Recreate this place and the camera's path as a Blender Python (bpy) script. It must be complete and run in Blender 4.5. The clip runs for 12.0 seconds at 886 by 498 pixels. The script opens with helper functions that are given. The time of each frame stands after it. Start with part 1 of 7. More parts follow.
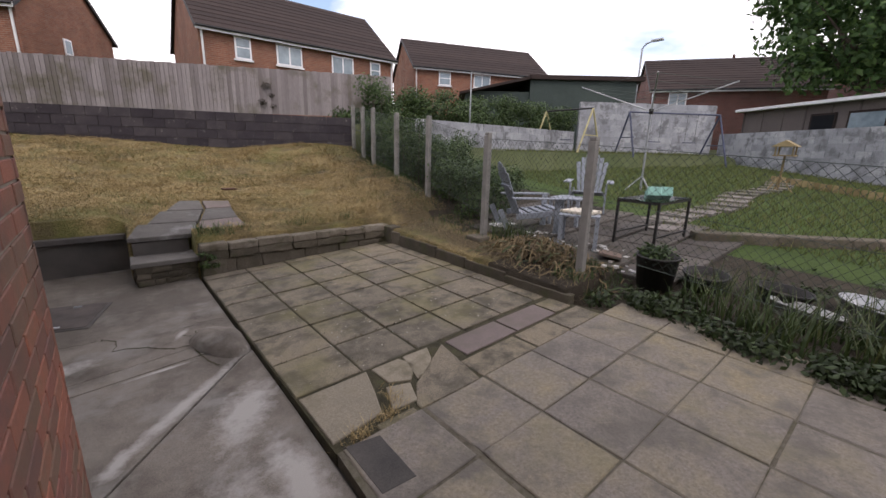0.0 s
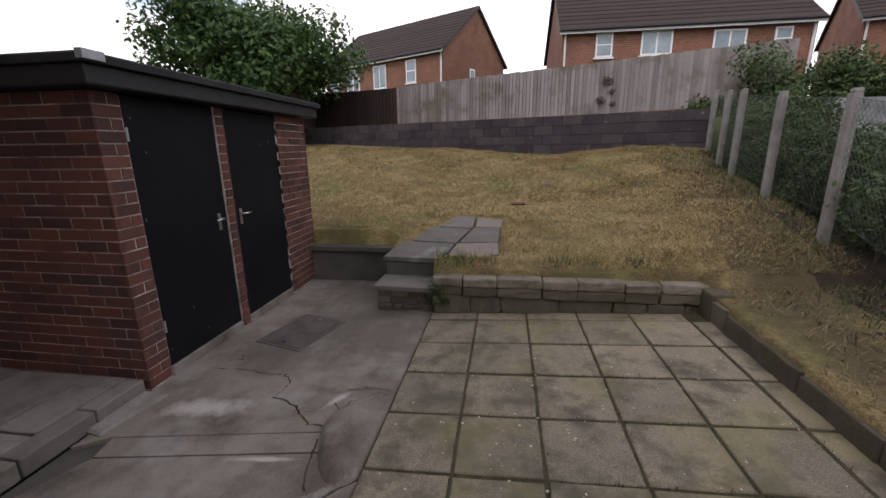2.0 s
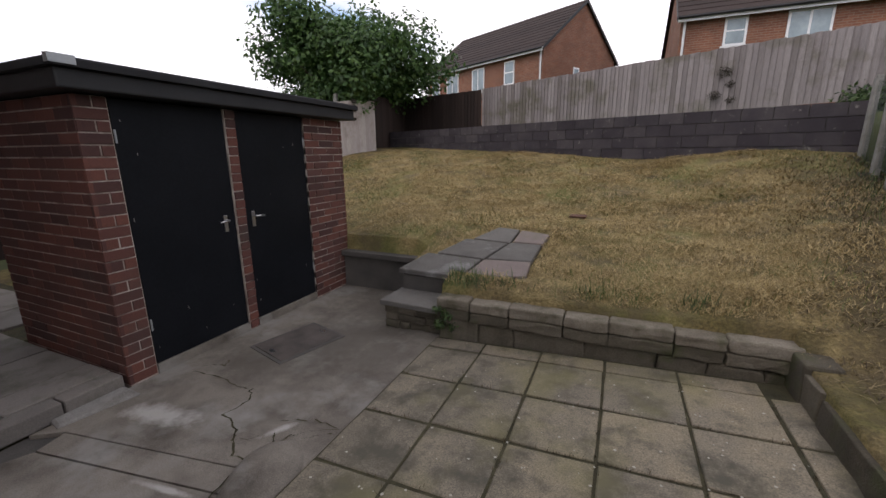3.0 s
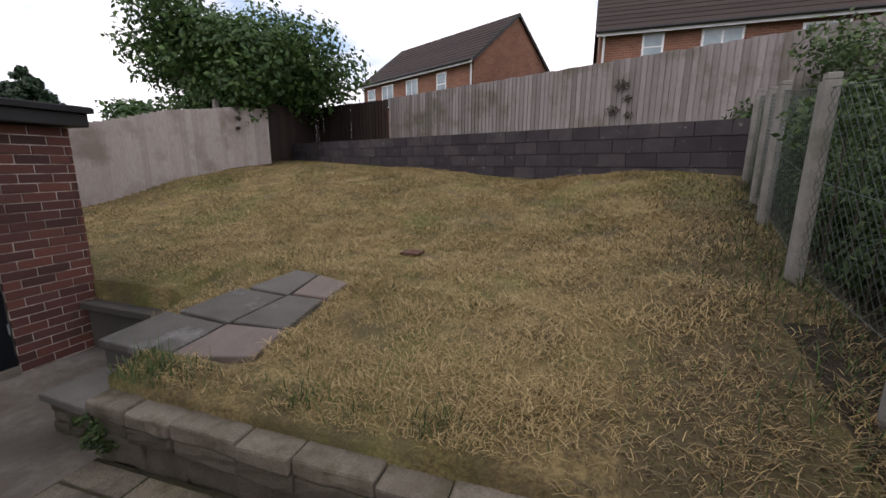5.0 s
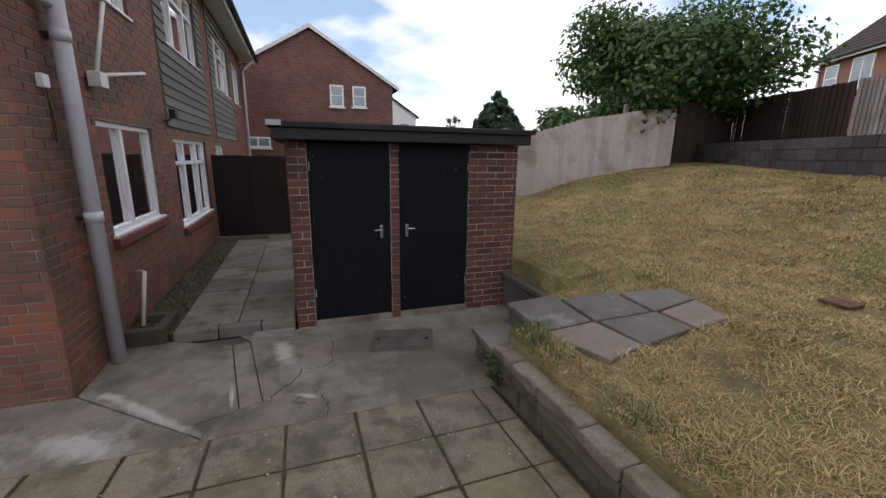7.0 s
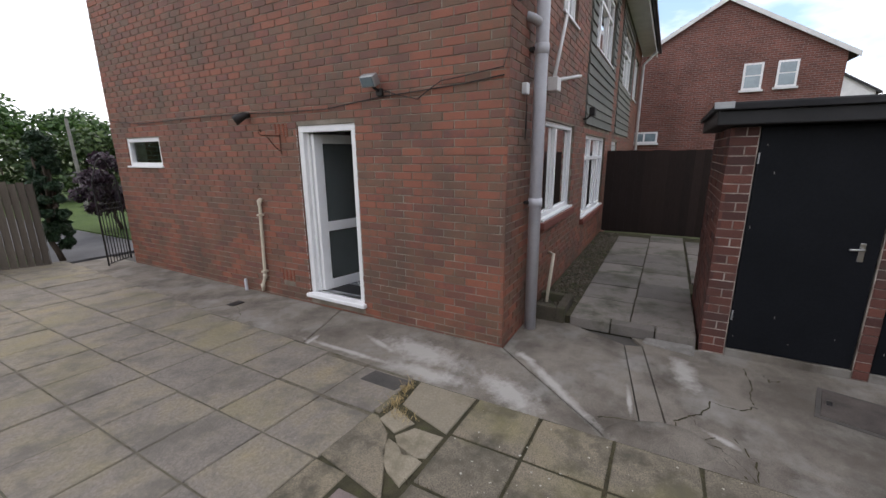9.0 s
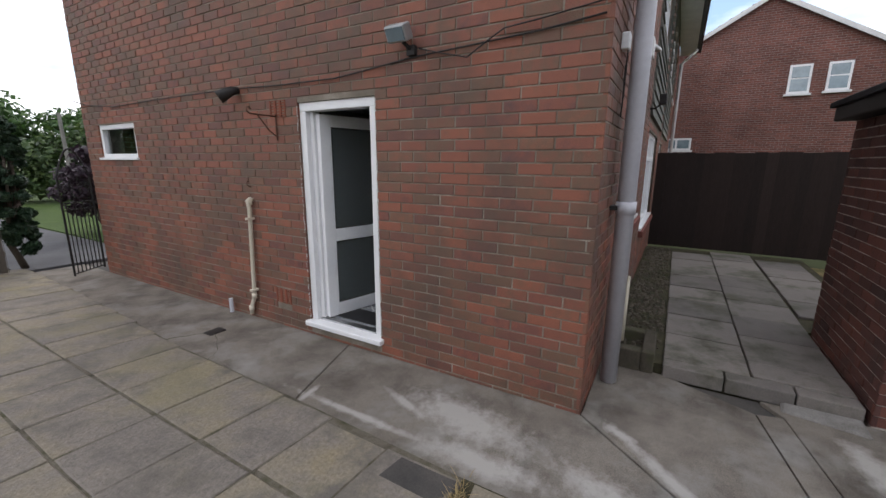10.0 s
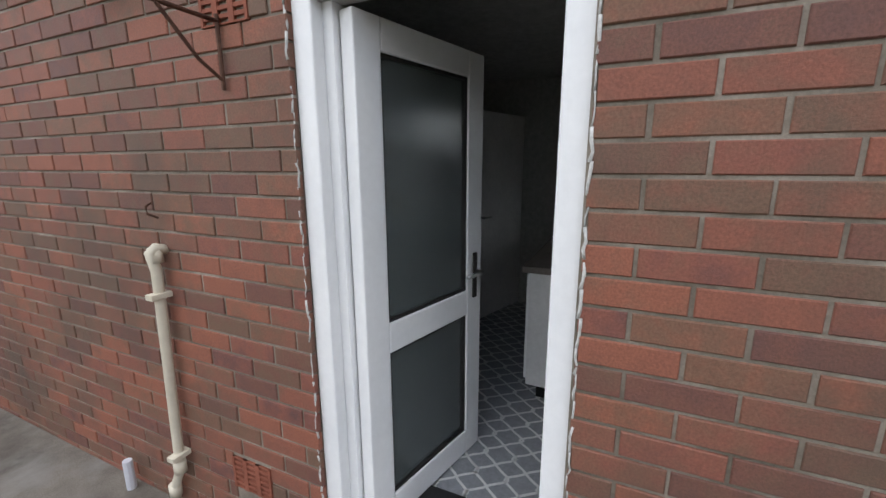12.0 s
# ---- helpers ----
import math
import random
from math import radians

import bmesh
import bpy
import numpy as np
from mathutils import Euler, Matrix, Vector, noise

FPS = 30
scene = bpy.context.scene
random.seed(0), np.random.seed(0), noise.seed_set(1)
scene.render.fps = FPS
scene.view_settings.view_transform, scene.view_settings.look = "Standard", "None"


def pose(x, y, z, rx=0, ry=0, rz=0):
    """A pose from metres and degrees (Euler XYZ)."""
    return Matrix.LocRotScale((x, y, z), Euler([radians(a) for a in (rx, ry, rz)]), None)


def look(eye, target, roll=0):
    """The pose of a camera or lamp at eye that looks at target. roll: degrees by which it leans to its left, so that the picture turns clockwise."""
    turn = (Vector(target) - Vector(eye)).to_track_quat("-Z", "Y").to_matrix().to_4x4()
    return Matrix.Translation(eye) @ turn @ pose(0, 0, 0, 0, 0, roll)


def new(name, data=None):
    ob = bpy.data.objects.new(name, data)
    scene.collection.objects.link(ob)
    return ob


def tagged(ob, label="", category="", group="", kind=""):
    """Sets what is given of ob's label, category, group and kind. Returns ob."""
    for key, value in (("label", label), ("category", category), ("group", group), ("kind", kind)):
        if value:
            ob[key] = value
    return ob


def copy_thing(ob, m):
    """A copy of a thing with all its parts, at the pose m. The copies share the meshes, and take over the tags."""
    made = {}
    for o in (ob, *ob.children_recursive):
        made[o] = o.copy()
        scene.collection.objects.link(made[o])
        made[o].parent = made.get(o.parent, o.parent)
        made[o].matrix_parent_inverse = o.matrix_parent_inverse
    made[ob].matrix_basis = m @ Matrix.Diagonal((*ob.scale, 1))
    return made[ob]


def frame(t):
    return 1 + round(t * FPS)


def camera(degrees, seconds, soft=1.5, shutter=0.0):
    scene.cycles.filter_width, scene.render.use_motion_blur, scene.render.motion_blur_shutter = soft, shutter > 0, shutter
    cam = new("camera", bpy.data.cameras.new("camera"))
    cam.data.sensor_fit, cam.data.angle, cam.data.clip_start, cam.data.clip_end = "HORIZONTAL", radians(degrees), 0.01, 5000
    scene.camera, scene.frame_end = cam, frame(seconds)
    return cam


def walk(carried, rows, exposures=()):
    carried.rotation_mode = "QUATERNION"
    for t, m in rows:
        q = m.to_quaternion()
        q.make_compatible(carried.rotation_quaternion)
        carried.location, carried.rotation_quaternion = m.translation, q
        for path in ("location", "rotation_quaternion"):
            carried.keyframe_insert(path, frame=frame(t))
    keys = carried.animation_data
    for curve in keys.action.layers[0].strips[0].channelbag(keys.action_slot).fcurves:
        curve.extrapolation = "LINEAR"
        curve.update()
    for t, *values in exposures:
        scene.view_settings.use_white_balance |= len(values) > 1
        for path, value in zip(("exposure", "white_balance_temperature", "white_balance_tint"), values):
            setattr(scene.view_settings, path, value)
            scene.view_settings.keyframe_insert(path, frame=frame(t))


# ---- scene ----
cam = camera(95.8, 12.0)
PATH = [
    (0, (0.237, 0.332, 1.578), (1.485, 1.82, 1.098), 1.4),
    (0.5, (0.611, 0.682, 1.587), (1.457, 2.416, 1.061), 1.4),
    (1, (1.073, 1.091, 1.599), (1.559, 2.959, 1.073), -0.6),
    (1.5, (1.383, 1.479, 1.629), (1.445, 3.413, 1.121), -0.2),
    (2, (1.657, 1.855, 1.683), (1.362, 3.771, 1.193), -0.7),
    (2.5, (1.995, 2.201, 1.675), (1.299, 4.013, 1.193), -1.1),
    (2.7, (2.143, 2.343, 1.671), (1.358, 4.122, 1.201), -0.5),
    (4.3, (3.192, 3.811, 1.662), (2.486, 5.629, 1.218), 0.5),
    (4.5, (3.301, 3.984, 1.678), (2.626, 5.815, 1.241), 0.6),
    (5, (3.541, 4.327, 1.747), (2.91, 6.18, 1.336), 0.3),
    (5.5, (3.698, 4.529, 1.834), (3.091, 6.399, 1.463), 3.2),
    (6, (3.692, 4.47, 1.831), (2.863, 6.25, 1.452), 3.9),
    (6.5, (3.683, 4.305, 1.896), (2.25, 5.631, 1.462), 2.4),
    (7, (3.656, 4.201, 1.913), (1.819, 4.854, 1.464), 0.8),
    (7.5, (3.632, 4.1, 1.919), (1.686, 4.027, 1.465), -0.5),
    (7.7, (3.637, 4.056, 1.912), (1.716, 3.733, 1.456), -1.0),
    (9.3, (3.24, 3.47, 1.813), (1.548, 2.504, 1.36), -0.3),
    (9.5, (3.076, 3.318, 1.762), (1.386, 2.344, 1.32), -0.2),
    (10, (2.583, 2.801, 1.678), (0.89, 1.826, 1.255), 0.4),
    (10.5, (2.153, 2.223, 1.671), (0.463, 1.243, 1.245), 0.7),
    (11, (1.771, 1.661, 1.686), (0.119, 0.617, 1.261), 0.3),
    (11.5, (1.404, 1.183, 1.661), (-0.268, 0.176, 1.227), -0.0),
    (11.8, (1.181, 0.933, 1.617), (-0.561, 0.044, 1.201), -0.3),
    (12, (1.002, 0.77, 1.628), (-0.783, -0.032, 1.212), -0.2),
]
EXPOSE = [(0.0, 0.0, 6700, 21.0), (1.5, -0.15, 6750, 22.0), (2.5, -0.22, 6600, 17.0), (5.5, -0.28, 6600, 18.0), (7.0, -0.17, 6550, 17.0), (7.7, -0.14, 6420, 15.0), (9.3, 0.24, 6500, 14.0), (10.5, 0.1, 6430, 13.0), (11.2, 0.38, 6430, 12.0), (12.0, 0.64, 6380, 11.0)]
walk(cam, [(t, look(eye, target, roll)) for t, eye, target, roll in PATH], EXPOSE)

# ---- world and light ----
world = bpy.data.worlds.new("world")
scene.world = world
world.use_nodes = True
wn, wl = world.node_tree.nodes, world.node_tree.links
wn.clear()
w_out, w_bg = wn.new("ShaderNodeOutputWorld"), wn.new("ShaderNodeBackground")
w_sky = wn.new("ShaderNodeTexSky")
w_sky.sky_type, w_sky.sun_disc = "NISHITA", False
w_sky.sun_elevation, w_sky.sun_rotation = radians(48), radians(150)
w_geo, w_map = wn.new("ShaderNodeTexCoord"), wn.new("ShaderNodeMapping")
w_map.inputs["Scale"].default_value, w_map.inputs["Rotation"].default_value = (1.0, 1.0, 2.6), (0, 0, radians(-130))
w_noise, w_ramp, w_mix = wn.new("ShaderNodeTexNoise"), wn.new("ShaderNodeValToRGB"), wn.new("ShaderNodeMix")
w_noise.inputs["Scale"].default_value, w_noise.inputs["Detail"].default_value = 2.1, 7.0
w_ramp.color_ramp.elements[0].position, w_ramp.color_ramp.elements[1].position = 0.37, 0.50
w_mix.data_type = "RGBA"
w_mix.inputs["B"].default_value = (13.2, 13.3, 13.7, 1.0)
wl.new(w_geo.outputs["Generated"], w_map.inputs["Vector"])
wl.new(w_map.outputs["Vector"], w_noise.inputs["Vector"])
wl.new(w_noise.outputs["Fac"], w_ramp.inputs["Fac"])
wl.new(w_ramp.outputs["Color"], w_mix.inputs["Factor"])
w_haze = wn.new("ShaderNodeMix")
w_haze.data_type, w_haze.blend_type = "RGBA", "ADD"
w_haze.inputs["Factor"].default_value = 1.0
w_haze.inputs["B"].default_value = (2.2, 3.2, 4.2, 1.0)
wl.new(w_sky.outputs["Color"], w_haze.inputs["A"])
wl.new(w_haze.outputs["Result"], w_mix.inputs["A"])
wl.new(w_mix.outputs["Result"], w_bg.inputs["Color"])
wl.new(w_bg.outputs["Background"], w_out.inputs["Surface"])
w_bg.inputs["Strength"].default_value = 0.12
sun = new("sun", bpy.data.lights.new("sun", "SUN"))
sun.data.energy, sun.data.angle, sun.data.color = 0.9, radians(18), (1.0, 0.96, 0.9)
sun.matrix_world = pose(0, 0, 20, 42, 0, -30)


# ---- materials ----
def nodes(name, rough=0.8, metal=0.0, spec=0.3):
    m = bpy.data.materials.new(name)
    m.use_nodes = True
    n, l = m.node_tree.nodes, m.node_tree.links
    b = n["Principled BSDF"]
    b.inputs["Roughness"].default_value, b.inputs["Metallic"].default_value = rough, metal
    b.inputs["Specular IOR Level"].default_value = spec
    return m, n, l, b


def ramp_node(n, stops):
    r = n.new("ShaderNodeValToRGB")
    e = r.color_ramp.elements
    while len(e) < len(stops):
        e.new(0.5)
    for i, (p, c) in enumerate(stops):
        e[i].position, e[i].color = p, (*c, 1.0)
    return r


def noise_node(n, l, scale, detail=5.0, rough=0.6, coord="Object", stretch=(1, 1, 1), shift=None):
    t, mp, x = n.new("ShaderNodeTexCoord"), n.new("ShaderNodeMapping"), n.new("ShaderNodeTexNoise")
    mp.inputs["Scale"].default_value = stretch
    x.inputs["Scale"].default_value, x.inputs["Detail"].default_value, x.inputs["Roughness"].default_value = scale, detail, rough
    if coord == "Position":
        g = n.new("ShaderNodeNewGeometry")
        l.new(g.outputs["Position"], mp.inputs["Vector"])
    else:
        l.new(t.outputs[coord], mp.inputs["Vector"])
    l.new(mp.outputs["Vector"], x.inputs["Vector"])
    return x


def mixer(n, l, a, b, fac, mode="MIX"):
    m = n.new("ShaderNodeMix")
    m.data_type, m.blend_type = "RGBA", mode
    for key, v in (("A", a), ("B", b), ("Factor", fac)):
        if isinstance(v, (int, float)):
            m.inputs[key].default_value = v
        elif isinstance(v, tuple):
            m.inputs[key].default_value = (*v, 1.0)
        else:
            l.new(v, m.inputs[key])
    return m.outputs["Result"]


def piece_random(n, l):
    """A random number that differs between pieces, joined or single."""
    g, o, a = n.new("ShaderNodeNewGeometry"), n.new("ShaderNodeObjectInfo"), n.new("ShaderNodeMath")
    f = n.new("ShaderNodeMath")
    f.operation = "FRACT"
    l.new(g.outputs["Random Per Island"], a.inputs[0])
    l.new(o.outputs["Random"], a.inputs[1])
    l.new(a.outputs[0], f.inputs[0])
    return f.outputs[0]


def surface(name, stops, rough=0.85, scale=3.0, fine=60.0, bump=0.3, depth=0.01, stain=None, stain_scale=1.2, stain_at=(0.5, 0.65),
            pieces=False, spread=0.5, metal=0.0, spec=0.3, stretch=(1, 1, 1), grain=0.25, coord="Position"):
    """Colour from a ramp over coarse noise or over pieces, fine grain, a stain, and relief."""
    m, n, l, b = nodes(name, rough, metal, spec)
    big = noise_node(n, l, scale, 6.0, 0.6, coord, stretch)
    small = noise_node(n, l, fine, 4.0, 0.7, coord, stretch)
    r = ramp_node(n, stops)
    if pieces:
        mx = n.new("ShaderNodeMix")
        mx.inputs["Factor"].default_value = spread
        l.new(big.outputs["Fac"], mx.inputs["B"])
        l.new(piece_random(n, l), mx.inputs["A"])
        l.new(mx.outputs["Result"], r.inputs["Fac"])
    else:
        l.new(big.outputs["Fac"], r.inputs["Fac"])
    gr = ramp_node(n, [(0.25, (1 - grain,) * 3), (0.75, (1 + grain * 0.6,) * 3)])
    l.new(small.outputs["Fac"], gr.inputs["Fac"])
    col = mixer(n, l, r.outputs["Color"], gr.outputs["Color"], 1.0, "MULTIPLY")
    if stain:
        s = noise_node(n, l, stain_scale, 8.0, 0.65, coord)
        sr = ramp_node(n, [(stain_at[0], (0, 0, 0)), (stain_at[1], (1, 1, 1))])
        l.new(s.outputs["Fac"], sr.inputs["Fac"])
        col = mixer(n, l, col, stain, sr.outputs["Color"])
    l.new(col, b.inputs["Base Color"])
    if bump:
        h = n.new("ShaderNodeMix")
        h.inputs["Factor"].default_value = 0.35
        l.new(small.outputs["Fac"], h.inputs["A"])
        l.new(big.outputs["Fac"], h.inputs["B"])
        bp = n.new("ShaderNodeBump")
        bp.inputs["Strength"].default_value, bp.inputs["Distance"].default_value = bump, depth
        l.new(h.outputs["Result"], bp.inputs["Height"])
        l.new(bp.outputs["Normal"], b.inputs["Normal"])
    return m


def far_brick(name, c1, c2, mortar):
    m, n, l, b = nodes(name, 0.9)
    t, s, a, c = n.new("ShaderNodeTexCoord"), n.new("ShaderNodeSeparateXYZ"), n.new("ShaderNodeMath"), n.new("ShaderNodeCombineXYZ")
    br = n.new("ShaderNodeTexBrick")
    l.new(t.outputs["Object"], s.inputs[0])
    l.new(s.outputs["X"], a.inputs[0])
    l.new(s.outputs["Y"], a.inputs[1])
    l.new(a.outputs[0], c.inputs["X"])
    l.new(s.outputs["Z"], c.inputs["Y"])
    l.new(c.outputs[0], br.inputs["Vector"])
    for key, v in (("Color1", (*c1, 1)), ("Color2", (*c2, 1)), ("Mortar", (*mortar, 1)), ("Scale", 1.0), ("Mortar Size", 0.006), ("Brick Width", 0.225), ("Row Height", 0.075)):
        br.inputs[key].default_value = v
    big = noise_node(n, l, 0.8)
    r = ramp_node(n, [(0.3, (0.75, 0.75, 0.75)), (0.7, (1.15, 1.15, 1.15))])
    l.new(big.outputs["Fac"], r.inputs["Fac"])
    l.new(mixer(n, l, br.outputs["Color"], r.outputs["Color"], 1.0, "MULTIPLY"), b.inputs["Base Color"])
    return m


BRICK = [(0.04, (0.1, 0.053, 0.05)), (0.2, (0.165, 0.07, 0.05)), (0.3, (0.15, 0.088, 0.057)), (0.42, (0.225, 0.082, 0.053)), (0.58, (0.265, 0.094, 0.056)), (0.68, (0.175, 0.092, 0.058)), (0.8, (0.225, 0.08, 0.054)), (0.92, (0.1, 0.052, 0.05))]
BRICK_DARK = [(0.0, (0.055, 0.028, 0.026)), (0.5, (0.11, 0.045, 0.036)), (0.75, (0.15, 0.057, 0.042)), (1.0, (0.08, 0.042, 0.038))]
m_brick = surface("red_brown_brick", BRICK, 0.72, 12.0, 150.0, 0.6, 0.004, spec=0.45, stain=(0.075, 0.055, 0.042), stain_scale=1.3, stain_at=(0.48, 0.74), pieces=True, spread=0.3, grain=0.35)
m_brick_shed = surface("dark_red_brick", BRICK_DARK, 0.75, 9.0, 140.0, 0.35, 0.004, stain=(0.06, 0.045, 0.04), stain_scale=1.5, stain_at=(0.55, 0.75), pieces=True, spread=0.12, grain=0.35)
m_mortar = surface("grey_mortar", [(0.3, (0.13, 0.11, 0.085)), (0.55, (0.24, 0.205, 0.165)), (0.72, (0.36, 0.32, 0.27))], 0.95, 3.5, 90.0, 0.6, 0.006)
m_mortar_pale = surface("pale_shed_mortar", [(0.35, (0.18, 0.14, 0.12)), (0.5, (0.36, 0.31, 0.27)), (0.65, (0.52, 0.47, 0.42))], 0.95, 5.0, 60.0, 0.6, 0.006)
m_brick_far = far_brick("far_brown_brick", (0.19, 0.075, 0.058), (0.125, 0.054, 0.045), (0.24, 0.2, 0.18))
m_brick_orange = far_brick("far_orange_brick", (0.26, 0.112, 0.068), (0.19, 0.08, 0.052), (0.27, 0.21, 0.165))
m_slab = surface("buff_paving_slab", [(0.2, (0.135, 0.118, 0.092)), (0.5, (0.205, 0.176, 0.132)), (0.8, (0.265, 0.22, 0.15))], 0.9, 5.0, 120.0, 0.6, 0.006, stain=(0.08, 0.073, 0.055), stain_scale=3.8, stain_at=(0.46, 0.62), pieces=True, spread=0.7, grain=0.7)
m_slab_riven = surface("riven_buff_slab", [(0.25, (0.155, 0.14, 0.125)), (0.45, (0.205, 0.182, 0.155)), (0.62, (0.235, 0.205, 0.15)), (0.8, (0.265, 0.22, 0.13))], 0.85, 4.2, 45.0, 1.0, 0.014, stain=(0.13, 0.118, 0.1), stain_scale=3.6, stain_at=(0.48, 0.64), pieces=True, spread=0.78, grain=0.35)
m_joint_sand = surface("sandy_joint", [(0.3, (0.05, 0.046, 0.03)), (0.5, (0.14, 0.125, 0.095)), (0.7, (0.06, 0.06, 0.03))], 1.0, 6.0, 120.0, 1.0, 0.01)
m_slab_cream = surface("cream_broken_slab", [(0.25, (0.21, 0.185, 0.14)), (0.75, (0.32, 0.28, 0.205))], 0.9, 4.0, 70.0, 0.8, 0.008, stain=(0.15, 0.13, 0.09), stain_scale=4.0, stain_at=(0.5, 0.66), pieces=True, spread=0.6, grain=0.3)
m_slab_blue = surface("blue_grey_step_slab", [(0.25, (0.088, 0.082, 0.075)), (0.75, (0.16, 0.15, 0.136))], 0.9, 4.0, 110.0, 0.8, 0.008, stain=(0.22, 0.215, 0.21), stain_scale=3.0, stain_at=(0.56, 0.72), pieces=True, spread=0.6, grain=0.3)
m_slab_damp = surface("dark_garden_slab", [(0.2, (0.06, 0.052, 0.046)), (0.8, (0.135, 0.12, 0.105))], 0.9, 5.0, 90.0, 0.8, 0.01, stain=(0.05, 0.045, 0.03), stain_scale=3.0, pieces=True, spread=0.6, grain=0.4)
m_slab_pink = surface("pink_paving_slab", [(0.2, (0.145, 0.118, 0.108)), (0.8, (0.205, 0.165, 0.152))], 0.9, 3.5, 110.0, 0.5, 0.006, stain=(0.14, 0.12, 0.1), stain_scale=3.2, grain=0.3)
m_slab_grey = surface("grey_paving_slab", [(0.2, (0.135, 0.122, 0.112)), (0.8, (0.235, 0.212, 0.188))], 0.92, 5.0, 110.0, 0.8, 0.008, stain=(0.085, 0.085, 0.06), stain_scale=2.0, pieces=True, spread=0.5, grain=0.25)
m_joint = surface("mossy_joint_soil", [(0.3, (0.035, 0.034, 0.02)), (0.6, (0.07, 0.062, 0.035)), (0.8, (0.06, 0.075, 0.025))], 1.0, 9.0, 150.0, 1.0, 0.012)
m_concrete = surface("weathered_concrete", [(0.3, (0.085, 0.074, 0.061)), (0.45, (0.15, 0.131, 0.11)), (0.6, (0.21, 0.187, 0.158)), (0.75, (0.14, 0.123, 0.102))], 0.9, 2.2, 170.0, 0.8, 0.008, stain=(0.24, 0.23, 0.21), stain_scale=1.9, stain_at=(0.5, 0.7), grain=0.5)

# pale dried cement smeared on the concrete: centre, half length, half width, direction in degrees
SMEARS = [(0.44, 3.03, 0.58, 0.05, 45), (0.7, 2.72, 0.36, 0.15, 62), (0.77, 2.0, 0.42, 0.11, 92), (0.78, 1.1, 0.62, 0.035, 90), (0.08, 2.66, 0.13, 0.05, 60), (0.78, 0.62, 0.14, 0.03, 10),
          (-0.3, 3.95, 0.3, 0.1, 12), (0.36, 3.57, 0.2, 0.02, 8), (0.55, 4.15, 0.12, 0.03, 60), (0.5, 1.3, 0.25, 0.04, 70), (0.45, 1.75, 0.5, 0.2, 80)]


def add_smears(m, spots, colour, strength=0.9):
    n, l = m.node_tree.nodes, m.node_tree.links
    b = n["Principled BSDF"]
    old = b.inputs["Base Color"].links[0].from_socket
    g = n.new("ShaderNodeNewGeometry")
    wob = noise_node(n, l, 9.0, 8.0, 0.75, "Position")
    total = None
    for x, y, a, w, turn in spots:
        mp, ln, add, ml, rg_ = n.new("ShaderNodeMapping"), n.new("ShaderNodeVectorMath"), n.new("ShaderNodeMath"), n.new("ShaderNodeMath"), n.new("ShaderNodeMapRange")
        mp.vector_type = "TEXTURE"
        mp.inputs["Location"].default_value, mp.inputs["Rotation"].default_value, mp.inputs["Scale"].default_value = (x, y, 0), (0, 0, radians(turn)), (a, w, 50)
        ln.operation, add.operation, add.inputs[1].default_value = "LENGTH", "MULTIPLY_ADD", 2.2
        l.new(g.outputs["Position"], mp.inputs["Vector"])
        l.new(mp.outputs["Vector"], ln.inputs[0])
        l.new(wob.outputs["Fac"], add.inputs[0])
        l.new(ln.outputs["Value"], add.inputs[2])
        rg_.inputs["From Min"].default_value, rg_.inputs["From Max"].default_value = 1.45, 2.25
        rg_.inputs["To Min"].default_value, rg_.inputs["To Max"].default_value = strength, 0.0
        l.new(add.outputs[0], rg_.inputs["Value"])
        if total is None:
            total = rg_.outputs[0]
        else:
            ml.operation = "MAXIMUM"
            l.new(total, ml.inputs[0])
            l.new(rg_.outputs[0], ml.inputs[1])
            total = ml.outputs[0]
    l.new(mixer(n, l, old, colour, total), b.inputs["Base Color"])


DAMP = [(0.15, 5.3, 0.75, 0.6, 80), (-0.25, 4.75, 0.5, 0.3, 10), (0.6, 5.2, 0.5, 0.3, 90), (0.1, 6.2, 0.8, 0.5, 0)]
add_smears(m_concrete, DAMP, (0.09, 0.078, 0.064), 0.75)
add_smears(m_concrete, SMEARS, (0.37, 0.355, 0.33), 0.88)
m_concrete_dark = surface("dark_damp_concrete", [(0.3, (0.05, 0.048, 0.045)), (0.7, (0.11, 0.1, 0.09))], 0.9, 2.0, 100.0, 0.5, 0.008)
m_cement = surface("pale_dried_cement", [(0.3, (0.17, 0.16, 0.145)), (0.7, (0.26, 0.25, 0.235))], 0.95, 9.0, 120.0, 0.5, 0.003, grain=0.4)
m_stone = surface("mossy_wall_stone", [(0.2, (0.065, 0.056, 0.042)), (0.5, (0.11, 0.095, 0.07)), (0.8, (0.165, 0.142, 0.11))], 0.95, 7.0, 90.0, 0.9, 0.015, stain=(0.07, 0.075, 0.035), stain_scale=4.0, stain_at=(0.5, 0.7), pieces=True, spread=0.6, grain=0.35)
m_coping = surface("grey_coping_stone", [(0.2, (0.12, 0.1, 0.075)), (0.5, (0.19, 0.165, 0.128)), (0.8, (0.27, 0.237, 0.19))], 0.95, 8.0, 90.0, 0.9, 0.012, stain=(0.08, 0.075, 0.045), stain_scale=5.0, stain_at=(0.5, 0.68), pieces=True, spread=0.7, grain=0.35)
m_block = surface("blackened_block", [(0.2, (0.027, 0.022, 0.027)), (0.5, (0.046, 0.04, 0.046)), (0.8, (0.082, 0.072, 0.075))], 0.9, 3.0, 70.0, 0.6, 0.008, stain=(0.2, 0.19, 0.175), stain_scale=9.0, stain_at=(0.62, 0.7), pieces=True, spread=0.7)
